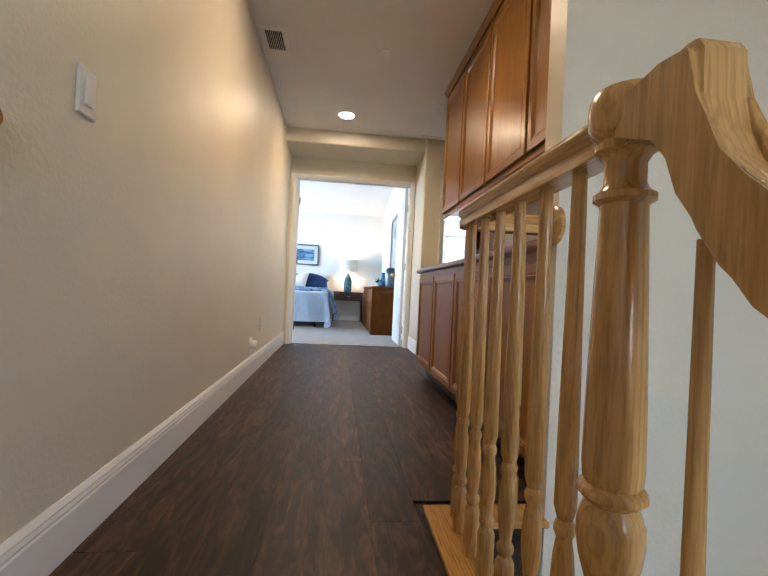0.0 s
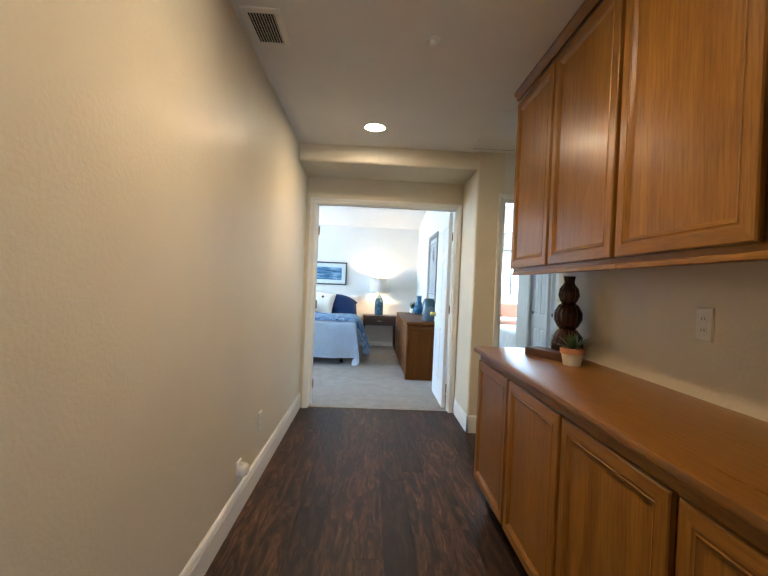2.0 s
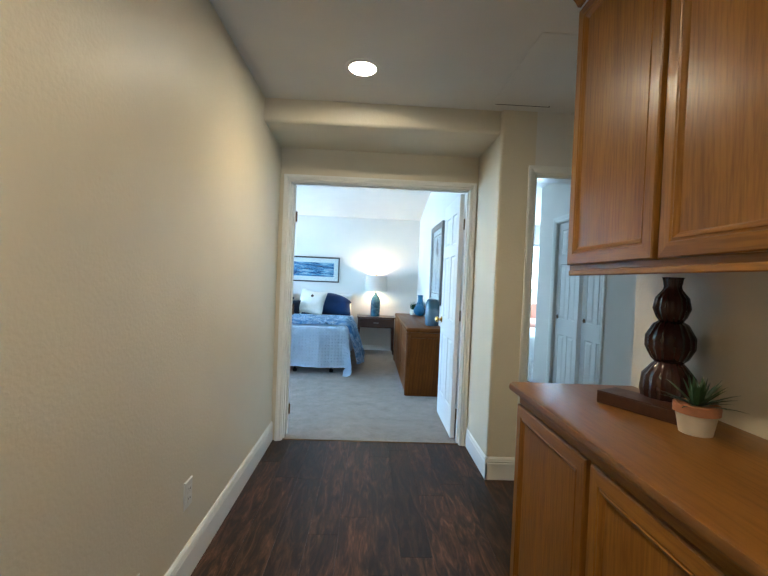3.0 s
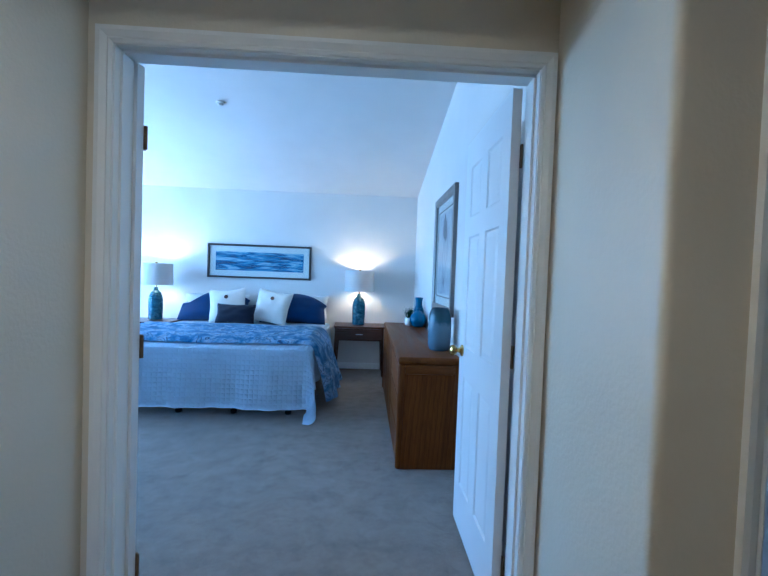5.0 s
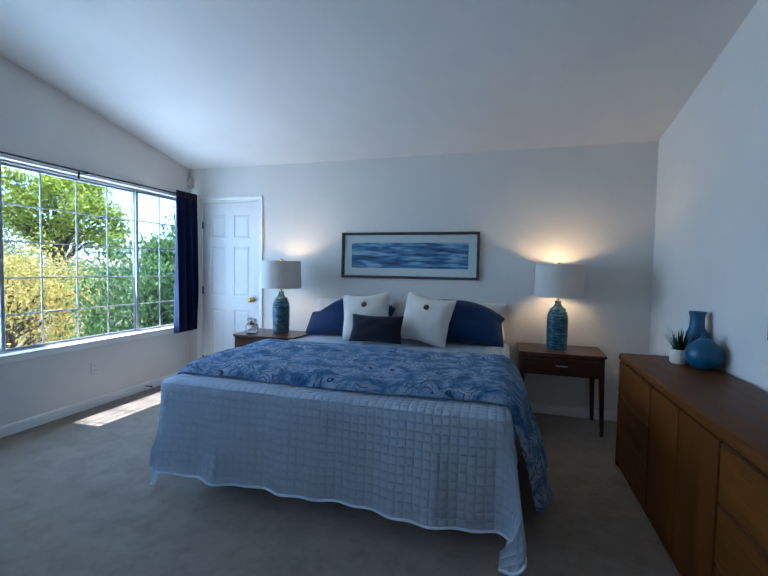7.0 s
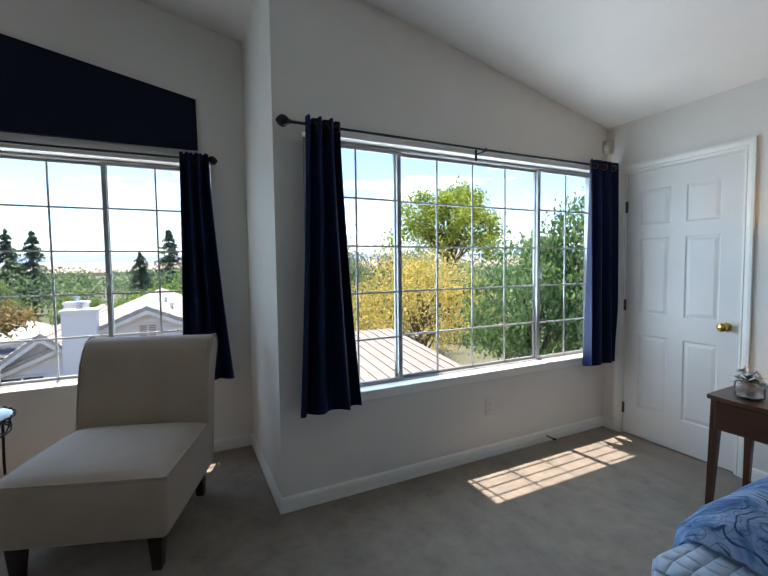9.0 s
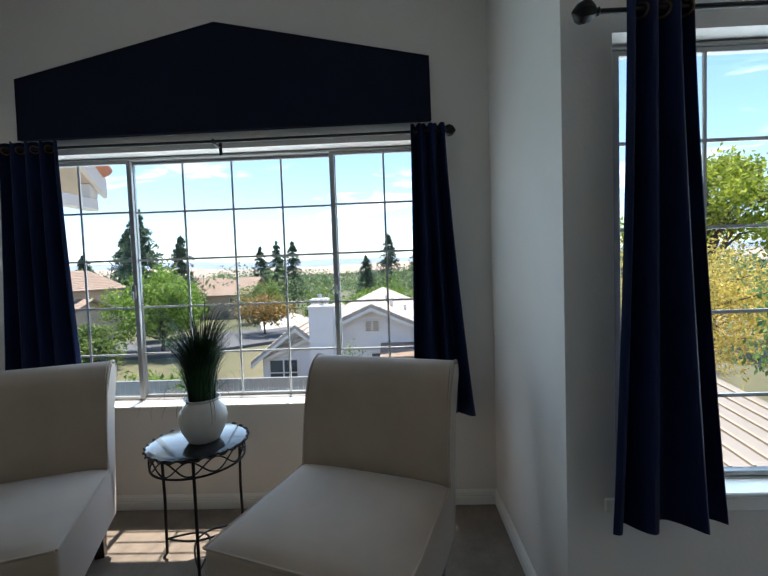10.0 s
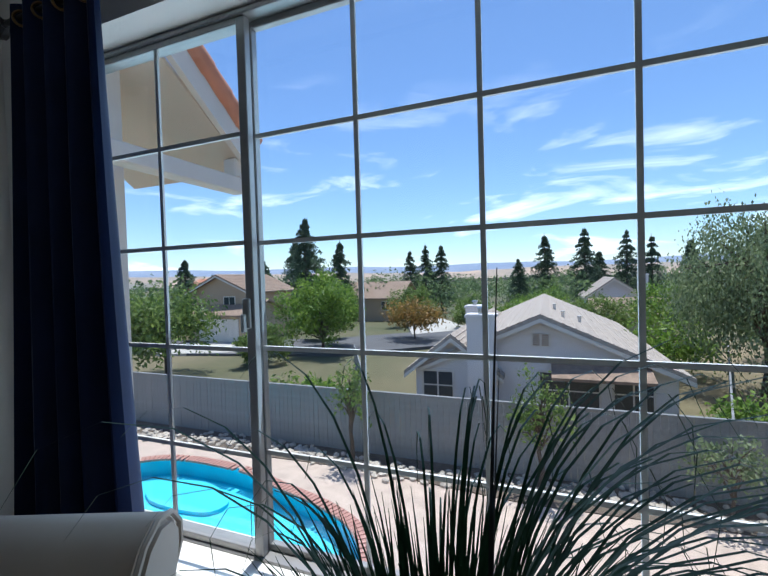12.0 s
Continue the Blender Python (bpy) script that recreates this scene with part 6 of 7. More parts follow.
PX, PY = -3.70, 5.478
pg = thing("ornamental_grass", "tall dark green ornamental grass in a cream pot", "plant", at=(PX, PY, TZ))
part("pot", lathe([(0.060, 0), (0.070, 0.006), (0.095, 0.052), (0.108, 0.104), (0.101, 0.145), (0.076, 0.174), (0.070, 0.185), (0.082, 0.199), (0.078, 0.201), (0.064, 0.186), (0.064, 0.16)], 40, None, (0, 0, 0), 12, 0.02), plain("cream_pot", (0.60, 0.57, 0.52), 0.35, 0, 0.05, 15), pg, "rounded cream ceramic pot", True)
part("soil", lathe([(0.064, 0.172), (0.064, 0.180), (0.002, 0.182)], 20), DARKSLOT, pg, "dark soil", True)
rng = random.Random(77)
up = bmesh.new()


def reed(bm, base, az, lean, length, droop, width, late=False):
    """One long blade: it rises, then arches over by its own weight."""
    ang, p = math.pi / 2 - lean, Vector(base)
    side = Vector((-math.sin(az), math.cos(az), 0))
    n = 12 if late else 9
    prev = None
    for i in range(n + 1):
        t = i / n
        w = width * (1 - t ** 2.5) + 0.0003
        row = (bm.verts.new(p - side * w), bm.verts.new(p + side * w))
        if prev:
            bm.faces.new((prev[0], prev[1], row[1], row[0]))
        prev = row
        ang -= droop * (3.2 * t ** 2 if late else 0.3 + 1.6 * t) / n
        p = p + Vector((math.cos(az) * math.cos(ang), math.sin(az) * math.cos(ang), math.sin(ang))) * length / n


for q in range(760):
    az, r0 = rng.uniform(0, 6.28), rng.uniform(0, 0.056)
    reed(up, (r0 * math.cos(az), r0 * math.sin(az), 0.175), az + rng.uniform(-0.6, 0.6), rng.uniform(0.0, 0.06), rng.uniform(0.24, 0.40), rng.uniform(0.2, 1.3), rng.uniform(0.0018, 0.0032))
part("upright_blades", up, GRASS, pg, "dense upright dark green blades")
ar = bmesh.new()
for q in range(160):
    az = rng.uniform(0, 6.28)
    if q % 4 == 0:
        reed(ar, (0.04 * math.cos(az), 0.04 * math.sin(az), 0.175), az, rng.uniform(0.3, 0.7), rng.uniform(0.22, 0.36), rng.uniform(2.2, 3.6), 0.0012)
    else:
        az = max(1.15, rng.gauss(1.95, 0.5) if q % 2 else rng.uniform(1.2, 5.2))
        reed(ar, (0.03 * math.cos(az), 0.03 * math.sin(az), 0.175), az, rng.uniform(0.0, 0.16), rng.uniform(0.48, 0.74), rng.uniform(2.2, 3.6), 0.0018, True)
part("arching_blades", ar, GRASS, pg, "thin arching drooping blades")
sp = bmesh.new()
for az, ln_, lean in ((2.4, 0.52, 0.03), (0.6, 0.60, 0.05)):
    reed(sp, (0.0, 0.03, 0.17), az, lean, ln_, 0.05, 0.0022)
part("spikes", sp, DARKSLOT, pg, "two dark stiff spikes")

# ---- outdoors ----
GZ, LZ = -3.3, -4.3          # garden level, and the lower street level beyond the fence
FX = -13.35                  # the fence line


def ground_mat():
    m, nt, ln, b = nodes_of("dry_ground")
    v = coords(nt, ln)
    big = noise_tex(nt, ln, v, 0.02, 6, 0.6)
    fine = noise_tex(nt, ln, v, 1.5, 5, 0.7)
    base = ramp(nt, ln, big, [(0.35, (0.06, 0.085, 0.03)), (0.5, (0.13, 0.12, 0.06)), (0.65, (0.26, 0.20, 0.12))])
    ln.new(mix(nt, ln, base, ramp(nt, ln, fine, [(0.3, (0.7, 0.7, 0.7)), (0.7, (1.1, 1.1, 1.1))]), 0.7, "MULTIPLY"), b.inputs["Base Color"])
    b.inputs["Roughness"].default_value = 0.95
    return m


GROUND = ground_mat()
CONCRETE = plain("patio_concrete", (0.53, 0.42, 0.34), 0.85, 0, 0.14, 3, 0.1)
ASPHALT = plain("asphalt", (0.11, 0.11, 0.115), 0.9, 0, 0.15, 2, 0.1)
PALEC = plain("driveway_concrete", (0.48, 0.45, 0.40), 0.85, 0, 0.1, 2)
FENCE = plain("grey_fence_board", (0.23, 0.235, 0.235), 0.85, 0, 0.16, 5, 0.15)
STONE = plain("river_stone", (0.46, 0.40, 0.33), 0.8, 0, 0.35, 1.5, 0.1)
BRICK = plain("coping_brick", (0.46, 0.24, 0.19), 0.8, 0, 0.25, 4, 0.2)
STUCCO = plain("grey_stucco", (0.74, 0.71, 0.70), 0.9, 0, 0.06, 30, 0.2)
TANS = plain("tan_stucco", (0.48, 0.36, 0.25), 0.9, 0, 0.06, 30, 0.2)
ROOFG = plain("tan_roof_shingle", (0.40, 0.34, 0.285), 0.9, 0, 0.25, 4, 0.3)
ROOFB = plain("brown_tile_roof", (0.30, 0.21, 0.15), 0.9, 0, 0.25, 4, 0.3)
TERRAT = plain("red_roof_tile", (0.52, 0.22, 0.13), 0.8, 0, 0.2, 6, 0.2)
WHITEP = plain("white_fascia", (0.70, 0.66, 0.60), 0.6, 0, 0.05, 10)
WGLASS = plain("house_window", (0.05, 0.06, 0.07), 0.1, 0, 0.2, 3)

# one ground sheet: garden level, a step down past the fence, level to the horizon
gx = [3000, 30, -13.6, -13.61, -16, -60, -200, -600, -3500]
gz = [LZ, LZ, LZ, LZ, LZ, LZ - 0.5, LZ - 6, LZ - 14, LZ - 20]
gb = bmesh.new()
cols = [[gb.verts.new((x, y, z)) for y in (-3000, -200, -40, 0, 40, 200, 3000)] for x, z in zip(gx, gz)]
for a, c in zip(cols, cols[1:]):
    for k in range(6):
        gb.faces.new((a[k], a[k + 1], c[k + 1], c[k]))
structure("ground", gb, GROUND, "dry grass and earth falling away to the valley", "ground")


def outline_slab(name, pts, z0, z1, material, label, category):
    return structure(name, extrude(pts, z1 - z0, None, pose(0, 0, z0)), material, label, category)


POOL = [(-11.55, -1.7), (-11.15, -0.2), (-10.75, 1.2), (-10.2, 2.2), (-9.2, 2.9), (-8.1, 3.4), (-7.2, 3.6), (-6.6, 2.8), (-6.7, 1.2), (-7.4, -0.4), (-7.8, -2.0), (-8.2, -3.8), (-9.2, -5.0), (-10.6, -5.0), (-11.5, -3.9)]


def smooth_loop(pts, n=8):
    out = []
    m = len(pts)
    for i in range(m):
        p0, p1, p2, p3 = (Vector(pts[(i + k - 1) % m]) for k in range(4))
        for q in range(n):
            t = q / n
            out.append(0.5 * ((2 * p1) + (p2 - p0) * t + (2 * p0 - 5 * p1 + 4 * p2 - p3) * t * t + (3 * p1 - p0 - 3 * p2 + p3) * t ** 3))
    return out


loop = smooth_loop(POOL)
centre = Vector((-9.2, -0.6))
yard = bmesh.new()
inner = [yard.verts.new((p.x, p.y, GZ)) for p in loop]
wide = []
for p in loop:
    d = p - centre
    k = min((13.5 - 9.2) / max(1e-3, -d.x) if d.x < 0 else (9.2 - 5.0) / max(1e-3, d.x), (20 / max(1e-3, abs(d.y))))
    wide.append(yard.verts.new((centre.x + d.x * k, centre.y + d.y * k, GZ)))
low = [yard.verts.new((v.co.x, v.co.y, LZ - 0.1)) for v in wide]
basin = [yard.verts.new((p.x, p.y, GZ - 0.45)) for p in loop]
n = len(loop)
for i in range(n):
    j = (i + 1) % n
    yard.faces.new((inner[i], inner[j], wide[j], wide[i]))
    yard.faces.new((wide[i], wide[j], low[j], low[i]))
    yard.faces.new((basin[i], basin[j], inner[j], inner[i])).material_index = 1
yard.faces.new(basin).material_index = 1
POOLTILE = plain("pool_plaster", (0.15, 0.65, 0.78), 0.6, 0, 0.12, 1.2)
structure("pavement_patio", yard, [CONCRETE, POOLTILE], "pale concrete patio with a blue-plastered pool basin", "patio")


def water_mat():
    m, nt, ln, b = nodes_of("pool_water")
    out = nt["Material Output"]
    clear, gloss, lw, mx = nt.new("ShaderNodeBsdfTransparent"), nt.new("ShaderNodeBsdfGlossy"), nt.new("ShaderNodeLayerWeight"), nt.new("ShaderNodeMixShader")
    clear.inputs[0].default_value = (0.55, 0.93, 0.97, 1)
    gloss.inputs["Roughness"].default_value = 0.05
    lw.inputs[0].default_value = 0.15
    v = coords(nt, ln)
    bp = nt.new("ShaderNodeBump")
    bp.inputs["Strength"].default_value = 0.25
    ln.new(noise_tex(nt, ln, v, 2.5, 4, 0.6, 1.0), bp.inputs["Height"])
    ln.new(bp.outputs[0], gloss.inputs["Normal"])
    lw.inputs[0].default_value = 0.5
    ln.new(math_node(nt, ln, "MULTIPLY", math_node(nt, ln, "POWER", lw.outputs["Facing"], 5.0), 0.3), mx.inputs[0])
    ln.new(clear.outputs[0], mx.inputs[1])
    ln.new(gloss.outputs[0], mx.inputs[2])
    ln.new(mx.outputs[0], out.inputs[0])
    return m


wb = bmesh.new()
wb.faces.new([wb.verts.new((p.x, p.y, GZ - 0.08)) for p in loop])
wt = structure("water_pool", wb, water_mat(), "clear turquoise pool water", "water")
wt.visible_shadow = False
outline_slab("pavement_pool_step", [(p.x, p.y) for p in smooth_loop([(-11.3, -2.6), (-10.8, -1.4), (-10.2, -1.6), (-10.2, -3.2), (-10.9, -3.9)], 5)], GZ - 0.44, GZ - 0.36, POOLTILE, "shallow pool step under water", "pool")
outline_slab("pavement_bed", [(-13.5, -14), (-12.35, -14), (-12.2, -4), (-12.45, 1.2), (-12.1, 5), (-12.3, 9), (-12.2, 14), (-13.5, 14)], GZ - 0.02, GZ + 0.02, plain("bare_soil", (0.13, 0.10, 0.075), 0.95, 0, 0.3, 3, 0.3), "bare soil bed along the fence", "ground")
outline_slab("road", [(-24, -60), (-30, -60), (-34, -30), (-38, -14), (-52, 2), (-80, 18), (-80, 27), (-46, 8), (-31, -9), (-27, -28)], LZ - 0.55, LZ + 0.03, ASPHALT, "grey asphalt street curving away", "road")
outline_slab("pavement_drive", [(-27.5, -24), (-36, -25.5), (-37, -20), (-30, -17)], LZ - 0.4, LZ + 0.06, PALEC, "pale concrete driveway", "driveway")
outline_slab("pavement_drive_far", [(-47, -2), (-60, -9), (-58, -13), (-42, -7)], LZ - 0.6, LZ + 0.05, PALEC, "pale concrete driveway", "driveway")

# fence
fence = thing("garden_fence", "tall grey board fence along the garden", "fence", at=(FX, 0, GZ))
board_me = mesh_of("board", boxes((-0.010, -0.069, -0.1, 0.010, 0.069, 1.66), bevel=0.004), FENCE)
rngf = random.Random(4)
for k in range(196):
    b = new("board", board_me)
    b.parent = fence
    b.matrix_local = pose(rngf.uniform(-0.006, 0.006), -14 + 0.143 * k, rngf.uniform(-0.012, 0.012), 0, 0, rngf.uniform(-1, 1))
part("cap", boxes((-0.045, -14.1, 1.66, 0.045, 14.1, 1.70), bevel=0.006), FENCE, fence)
for zz in (0.35, 1.25):
    part("rail", boxes((-0.055, -14.1, zz, -0.015, 14.1, zz + 0.09)), FENCE, fence)
f2 = thing("neighbour_fence", "weathered brown board fence beyond the garden", "fence", at=(0, 0, LZ))
for (x0, y0), (x1, y1) in (((-14.2, 9.2), (-34, 15.5)), ((-14.2, 1.0), (-27, -6))):
    L = math.hypot(x1 - x0, y1 - y0)
    run = part("run", boxes(*[(k * 0.16, -0.012, 0, k * 0.16 + 0.15, 0.012, 1.5) for k in range(int(L / 0.16))], (0, -0.03, 1.5, L, 0.03, 1.54)), FENCE, f2)
    run.matrix_local = pose(x0, y0, 0, 0, 0, math.degrees(math.atan2(y1 - y0, x1 - x0)))

# river stones
rng = random.Random(8)
base_b = bmesh.new()
bmesh.ops.create_icosphere(base_b, subdivisions=1, radius=1)
sv = [v.co.copy() for v in base_b.verts]
sf = [[v.index for v in f.verts] for f in base_b.faces]
base_b.free()
verts, faces = [], []
for k in range(620):
    y = rng.uniform(-9, 11)
    x = -12.75 + 0.25 * math.sin(y * 0.8) + rng.gauss(0, 0.20)
    s = (rng.uniform(0.05, 0.12), rng.uniform(0.05, 0.12), rng.uniform(0.035, 0.08))
    a, o = rng.uniform(0, 6.28), len(verts)
    for v in sv:
        j = 1 + 0.15 * noise.noise(v * 2 + Vector((k, 0, 0)))
        px, py = v.x * s[0] * j, v.y * s[1] * j
        verts.append((x + px * math.cos(a) - py * math.sin(a), y + px * math.sin(a) + py * math.cos(a), GZ + 0.03 + rng.uniform(0, 0.002) + v.z * s[2]))
    faces += [[i + o for i in f] for f in sf]
me = bpy.data.meshes.new("river_stones")
me.from_pydata(verts, [], faces)
me.materials.append(STONE)
tagged(new("river_stones", me), "bed of pale rounded river stones along the fence", "stones", "", "stuff")

# pool coping, brick by brick
cop = thing("pool_coping", "red brick coping round the pool", "coping", at=(0, 0, 0))
brick_me = mesh_of("brick", boxes((-0.15, -0.048, -0.03, 0.13, 0.048, 0.03), bevel=0.006), BRICK)
dense = smooth_loop(POOL, 40)
walked, last = 0.0, dense[0]
for p, q in zip(dense, dense[1:] + dense[:1]):
    walked += (p - last).length
    last = p
    if walked > 0.107:
        walked = 0.0
        d = q - p
        b = new("brick", brick_me)
        b.parent = cop
        b.matrix_local = pose(p.x, p.y, GZ + 0.012, 0, 0, math.degrees(math.atan2(d.y, d.x)) + 90)


# ---- houses ----
def gable_house(name, label, x0, x1, y0, y1, base, eave, ridge, wall_m, roof_m, along="x", over=0.45, windows=(), vent=False):
    """A house with a pitched roof; along: the ridge's direction. windows: (face, u, z, w, h) on the +x face."""
    h = thing(name, label, "house", at=(x0, (y0 + y1) / 2, base))
    o = Vector((x0, (y0 + y1) / 2, base))

    def loc(p):
        return Vector(p) - o
    if along == "x":
        ym = (y0 + y1) / 2
        out = [(y0, base), (y1, base), (y1, eave), (ym, ridge), (y0, eave)]
        m = Matrix.Translation(-o) @ Matrix(((0, 0, 1, x0), (1, 0, 0, 0), (0, 1, 0, 0), (0, 0, 0, 1)))
        part("wall", extrude(out, x1 - x0, None, m), wall_m, h)
        k = (ridge - eave) / (ym - y0)
        for s, ye in ((-1, y0 - over), (1, y1 + over)):
            ze = eave - k * over
            bm = extrude([(ym, ridge + 0.05), (ye, ze + 0.05), (ye, ze + 0.20), (ym, ridge + 0.22)], x1 - x0 + 2 * over, None, Matrix.Translation(-o) @ Matrix(((0, 0, 1, x0 - over), (1, 0, 0, 0), (0, 1, 0, 0), (0, 0, 0, 1))))
            rf = part("roof", bm, roof_m, h, "pitched shingle roof")
            for c in range(1, 12):
                t = c / 12
                yc, zc = ym + (ye - ym) * t, ridge + 0.22 + (ze - 0.02 - ridge) * t
                part("shingle_course", boxes((x0 - over - o.x, yc - 0.03 - o.y, zc - 0.03 - o.z, x1 + over - o.x, yc + 0.03 - o.y, zc + 0.022 - o.z)), roof_m, rf)
            fb_ = extrude([(ym, ridge - 0.10), (ye, ze - 0.10), (ye, ze + 0.05), (ym, ridge + 0.05)], 0.04, None, Matrix.Translation(-o) @ Matrix(((0, 0, 1, x1 + over), (1, 0, 0, 0), (0, 1, 0, 0), (0, 0, 0, 1))))
            part("fascia", fb_, WHITEP, rf, "white rake board")
    else:
        xm = (x0 + x1) / 2
        out = [(x0, base), (x1, base), (x1, eave), (xm, ridge), (x0, eave)]
        m = Matrix.Translation(-o) @ axes((0, y1, 0), (1, 0, 0), (0, 0, 1))
        part("wall", extrude(out, y1 - y0, None, m), wall_m, h)
        k = (ridge - eave) / (xm - x0)
        for xe in (x0 - over, x1 + over):
            ze = eave - k * over
            bm = extrude([(xm, ridge + 0.05), (xe, ze + 0.05), (xe, ze + 0.20), (xm, ridge + 0.22)], y1 - y0 + 2 * over, None, Matrix.Translation(-o) @ axes((0, y1 + over, 0), (1, 0, 0), (0, 0, 1)))
            part("roof", bm, roof_m, h, "pitched tile roof")
    for yc, zc, w, hh in windows:
        wn_ = part("window", boxes((x1 - o.x, yc - o.y - w / 2 - 0.08, zc - o.z - hh / 2 - 0.08, x1 - o.x + 0.05, yc - o.y + w / 2 + 0.08, zc - o.z + hh / 2 + 0.08)), WHITEP, h, "white window surround")
        part("pane", boxes((x1 - o.x + 0.051, yc - o.y - w / 2, zc - o.z - hh / 2, x1 - o.x + 0.06, yc - o.y + w / 2, zc - o.z + hh / 2)), WGLASS, wn_)
        part("mullion", boxes((x1 - o.x + 0.061, yc - o.y - 0.03, zc - o.z - hh / 2, x1 - o.x + 0.075, yc - o.y + 0.03, zc - o.z + hh / 2), (x1 - o.x + 0.061, yc - o.y - w / 2, zc - o.z - 0.025, x1 - o.x + 0.073, yc - o.y + w / 2, zc - o.z + 0.025)), WHITEP, wn_)
    return h


def chimney(parent, x, y, z0, z1, w, d):
    o = parent.location
    part("chimney", boxes((x - o.x, y - o.y - w / 2, z0 - o.z, x - o.x + d, y - o.y + w / 2, z1 - o.z), (x - o.x - 0.06, y - o.y - w / 2 - 0.06, z1 - o.z - 0.12, x - o.x + d + 0.06, y - o.y + w / 2 + 0.06, z1 - o.z - 0.02)), STUCCO, parent, "grey stucco chimney")
    part("flue", lathe([(0.12, z1 - o.z), (0.12, z1 - o.z + 0.18), (0.17, z1 - o.z + 0.2), (0.15, z1 - o.z + 0.26)], 14, None, (x - o.x + d / 2, y - o.y, 0)), PULL, parent, "metal flue cap")


h1 = gable_house("neighbour_house", "grey stucco house with low gable roof beyond the fence", -36, -20.2, 0.83, 9.66, LZ, -2.30, -0.36, STUCCO, ROOFG, "x", 0.4, [(6.2, -3.05, 2.0, 1.3), (8.3, -3.05, 1.2, 1.3)])
o = h1.location
part("gable_vent", boxes((-20.2 - o.x, 5.245 - o.y - 0.36, -1.42 - o.z, -20.14 - o.x, 5.245 - o.y + 0.36, -0.92 - o.z)), WHITEP, h1, "white gable vent")
for side in (-1, 1):
    part("louvre", boxes(*[(-20.139 - o.x, 5.245 - o.y + side * 0.16 - 0.12, -1.37 + 0.075 * k - o.z, -20.12 - o.x, 5.245 - o.y + side * 0.16 + 0.12, -1.33 + 0.075 * k - o.z) for k in range(6)]), ROOFB, h1, "dark louvre slats")
part("porch_roof", extrude([(-20.2 - o.x, -2.05 - o.z), (-19.0 - o.x, -2.42 - o.z), (-19.0 - o.x, -2.32 - o.z), (-20.2 - o.x, -1.93 - o.z)], 3.2, None, axes((0, 8.8 - o.y, 0), (1, 0, 0), (0, 0, 1))), ROOFB, h1, "dark low porch roof")
h1b = gable_house("neighbour_house_wing", "grey stucco house wing with low roof", -33, -20.0, 0.3, 3.5, LZ, -2.40, -1.15, STUCCO, ROOFG, "x", 0.4, [(1.25, -3.1, 1.2, 1.1)])
chimney(h1b, -20.0, 3.12, LZ, -0.12, 1.05, 0.7)
chimney(h1b, -27.0, 1.75, LZ, -0.28, 0.9, 0.9)
for k, (x, y) in enumerate(((-22.5, 6.1), (-23.5, 6.8), (-25, 5.8))):
    z = -0.36 - 0.44 * abs(y - 5.245) + 0.2
    part("roof_vent", lathe([(0.07, z - o.z - 0.1), (0.07, z - o.z + 0.22), (0.10, z - o.z + 0.23), (0.09, z - o.z + 0.29)], 10, None, (x - o.x, y - o.y, 0)), WHITEP, h1, "white roof vent")
h2 = gable_house("white_house", "pale two-storey house among trees", -62, -54, 9.6, 14.6, LZ - 1, -1.3, 0.5, plain("white_siding", (0.60, 0.61, 0.64), 0.8), ROOFG, "x", 0.5, [(12.6, -2.2, 1.0, 0.9)])
chimney(h2, -55, 14.9, LZ - 1, 1.0, 0.9, 0.8)
gable_house("white_house_wing", "pale low house wing with tile roof", -53.9, -48, 9.8, 15.8, LZ - 1, -3.0, -1.5, plain("cream_siding", (0.58, 0.56, 0.52), 0.8), ROOFB, "y", 0.5)
h3 = gable_house("tan_house", "tan two-storey house with brown tile roof", -43, -36, -29, -21.5, LZ, 0.4, 2.0, TANS, ROOFB, "x", 0.5, [(-24.0, -0.9, 1.3, 1.6)])
g3 = gable_house("tan_garage", "tan garage wing with white panelled garage door", -40, -34.2, -27, -20.5, LZ, -1.7, -0.6, TANS, ROOFB, "y", 0.5)
o = g3.location
gd = part("garage_door", boxes((-34.2 - o.x, -26.2 - o.y, 0.05, -34.15 - o.x, -21.4 - o.y, 2.2)), WHITEP, g3, "white sectional garage door")
part("door_panels", boxes(*[(-34.149 - o.x, -26.1 - o.y + 0.6 * i, 0.12 + 0.54 * j, -34.13 - o.x, -25.6 - o.y + 0.6 * i, 0.55 + 0.54 * j) for i in range(8) for j in range(4)]), WHITEP, gd)
gable_house("tan_house_far", "far tan house with brown roof", -66, -58, -23, -14, LZ - 1, -1.4, 0.6, TANS, ROOFB, "y", 0.6, [(-16, -2.6, 1.2, 1.2)])
gable_house("red_roof_house", "far house with red tile roof", -70, -62, -58, -46, LZ - 1, 0.2, 2.0, TANS, TERRAT, "y", 0.6)

# the house's own south wing: rake, soffit and red tiles outside the bay
wing = thing("south_wing_roof", "white roof rake with red barrel tiles outside the bay", "roof", at=(0, 0, 0))
rk = math.degrees(math.atan2(0.62, 0.80))
part("rake_board", extrude([(-5.1, 3.02), (-6.15, 2.22), (-6.15, 2.42), (-5.1, 3.24)], 0.05, None, axes((0, 3.38, 0), (1, 0, 0), (0, 0, 1))), WHITEP, wing)
part("soffit", extrude([(-4.9, 3.10), (-6.12, 2.26), (-6.12, 2.29), (-4.9, 3.13)], 1.3, None, axes((0, 3.33, 0), (1, 0, 0), (0, 0, 1))), plain("tan_soffit", (0.55, 0.46, 0.36), 0.8), wing, "tan boarded soffit")
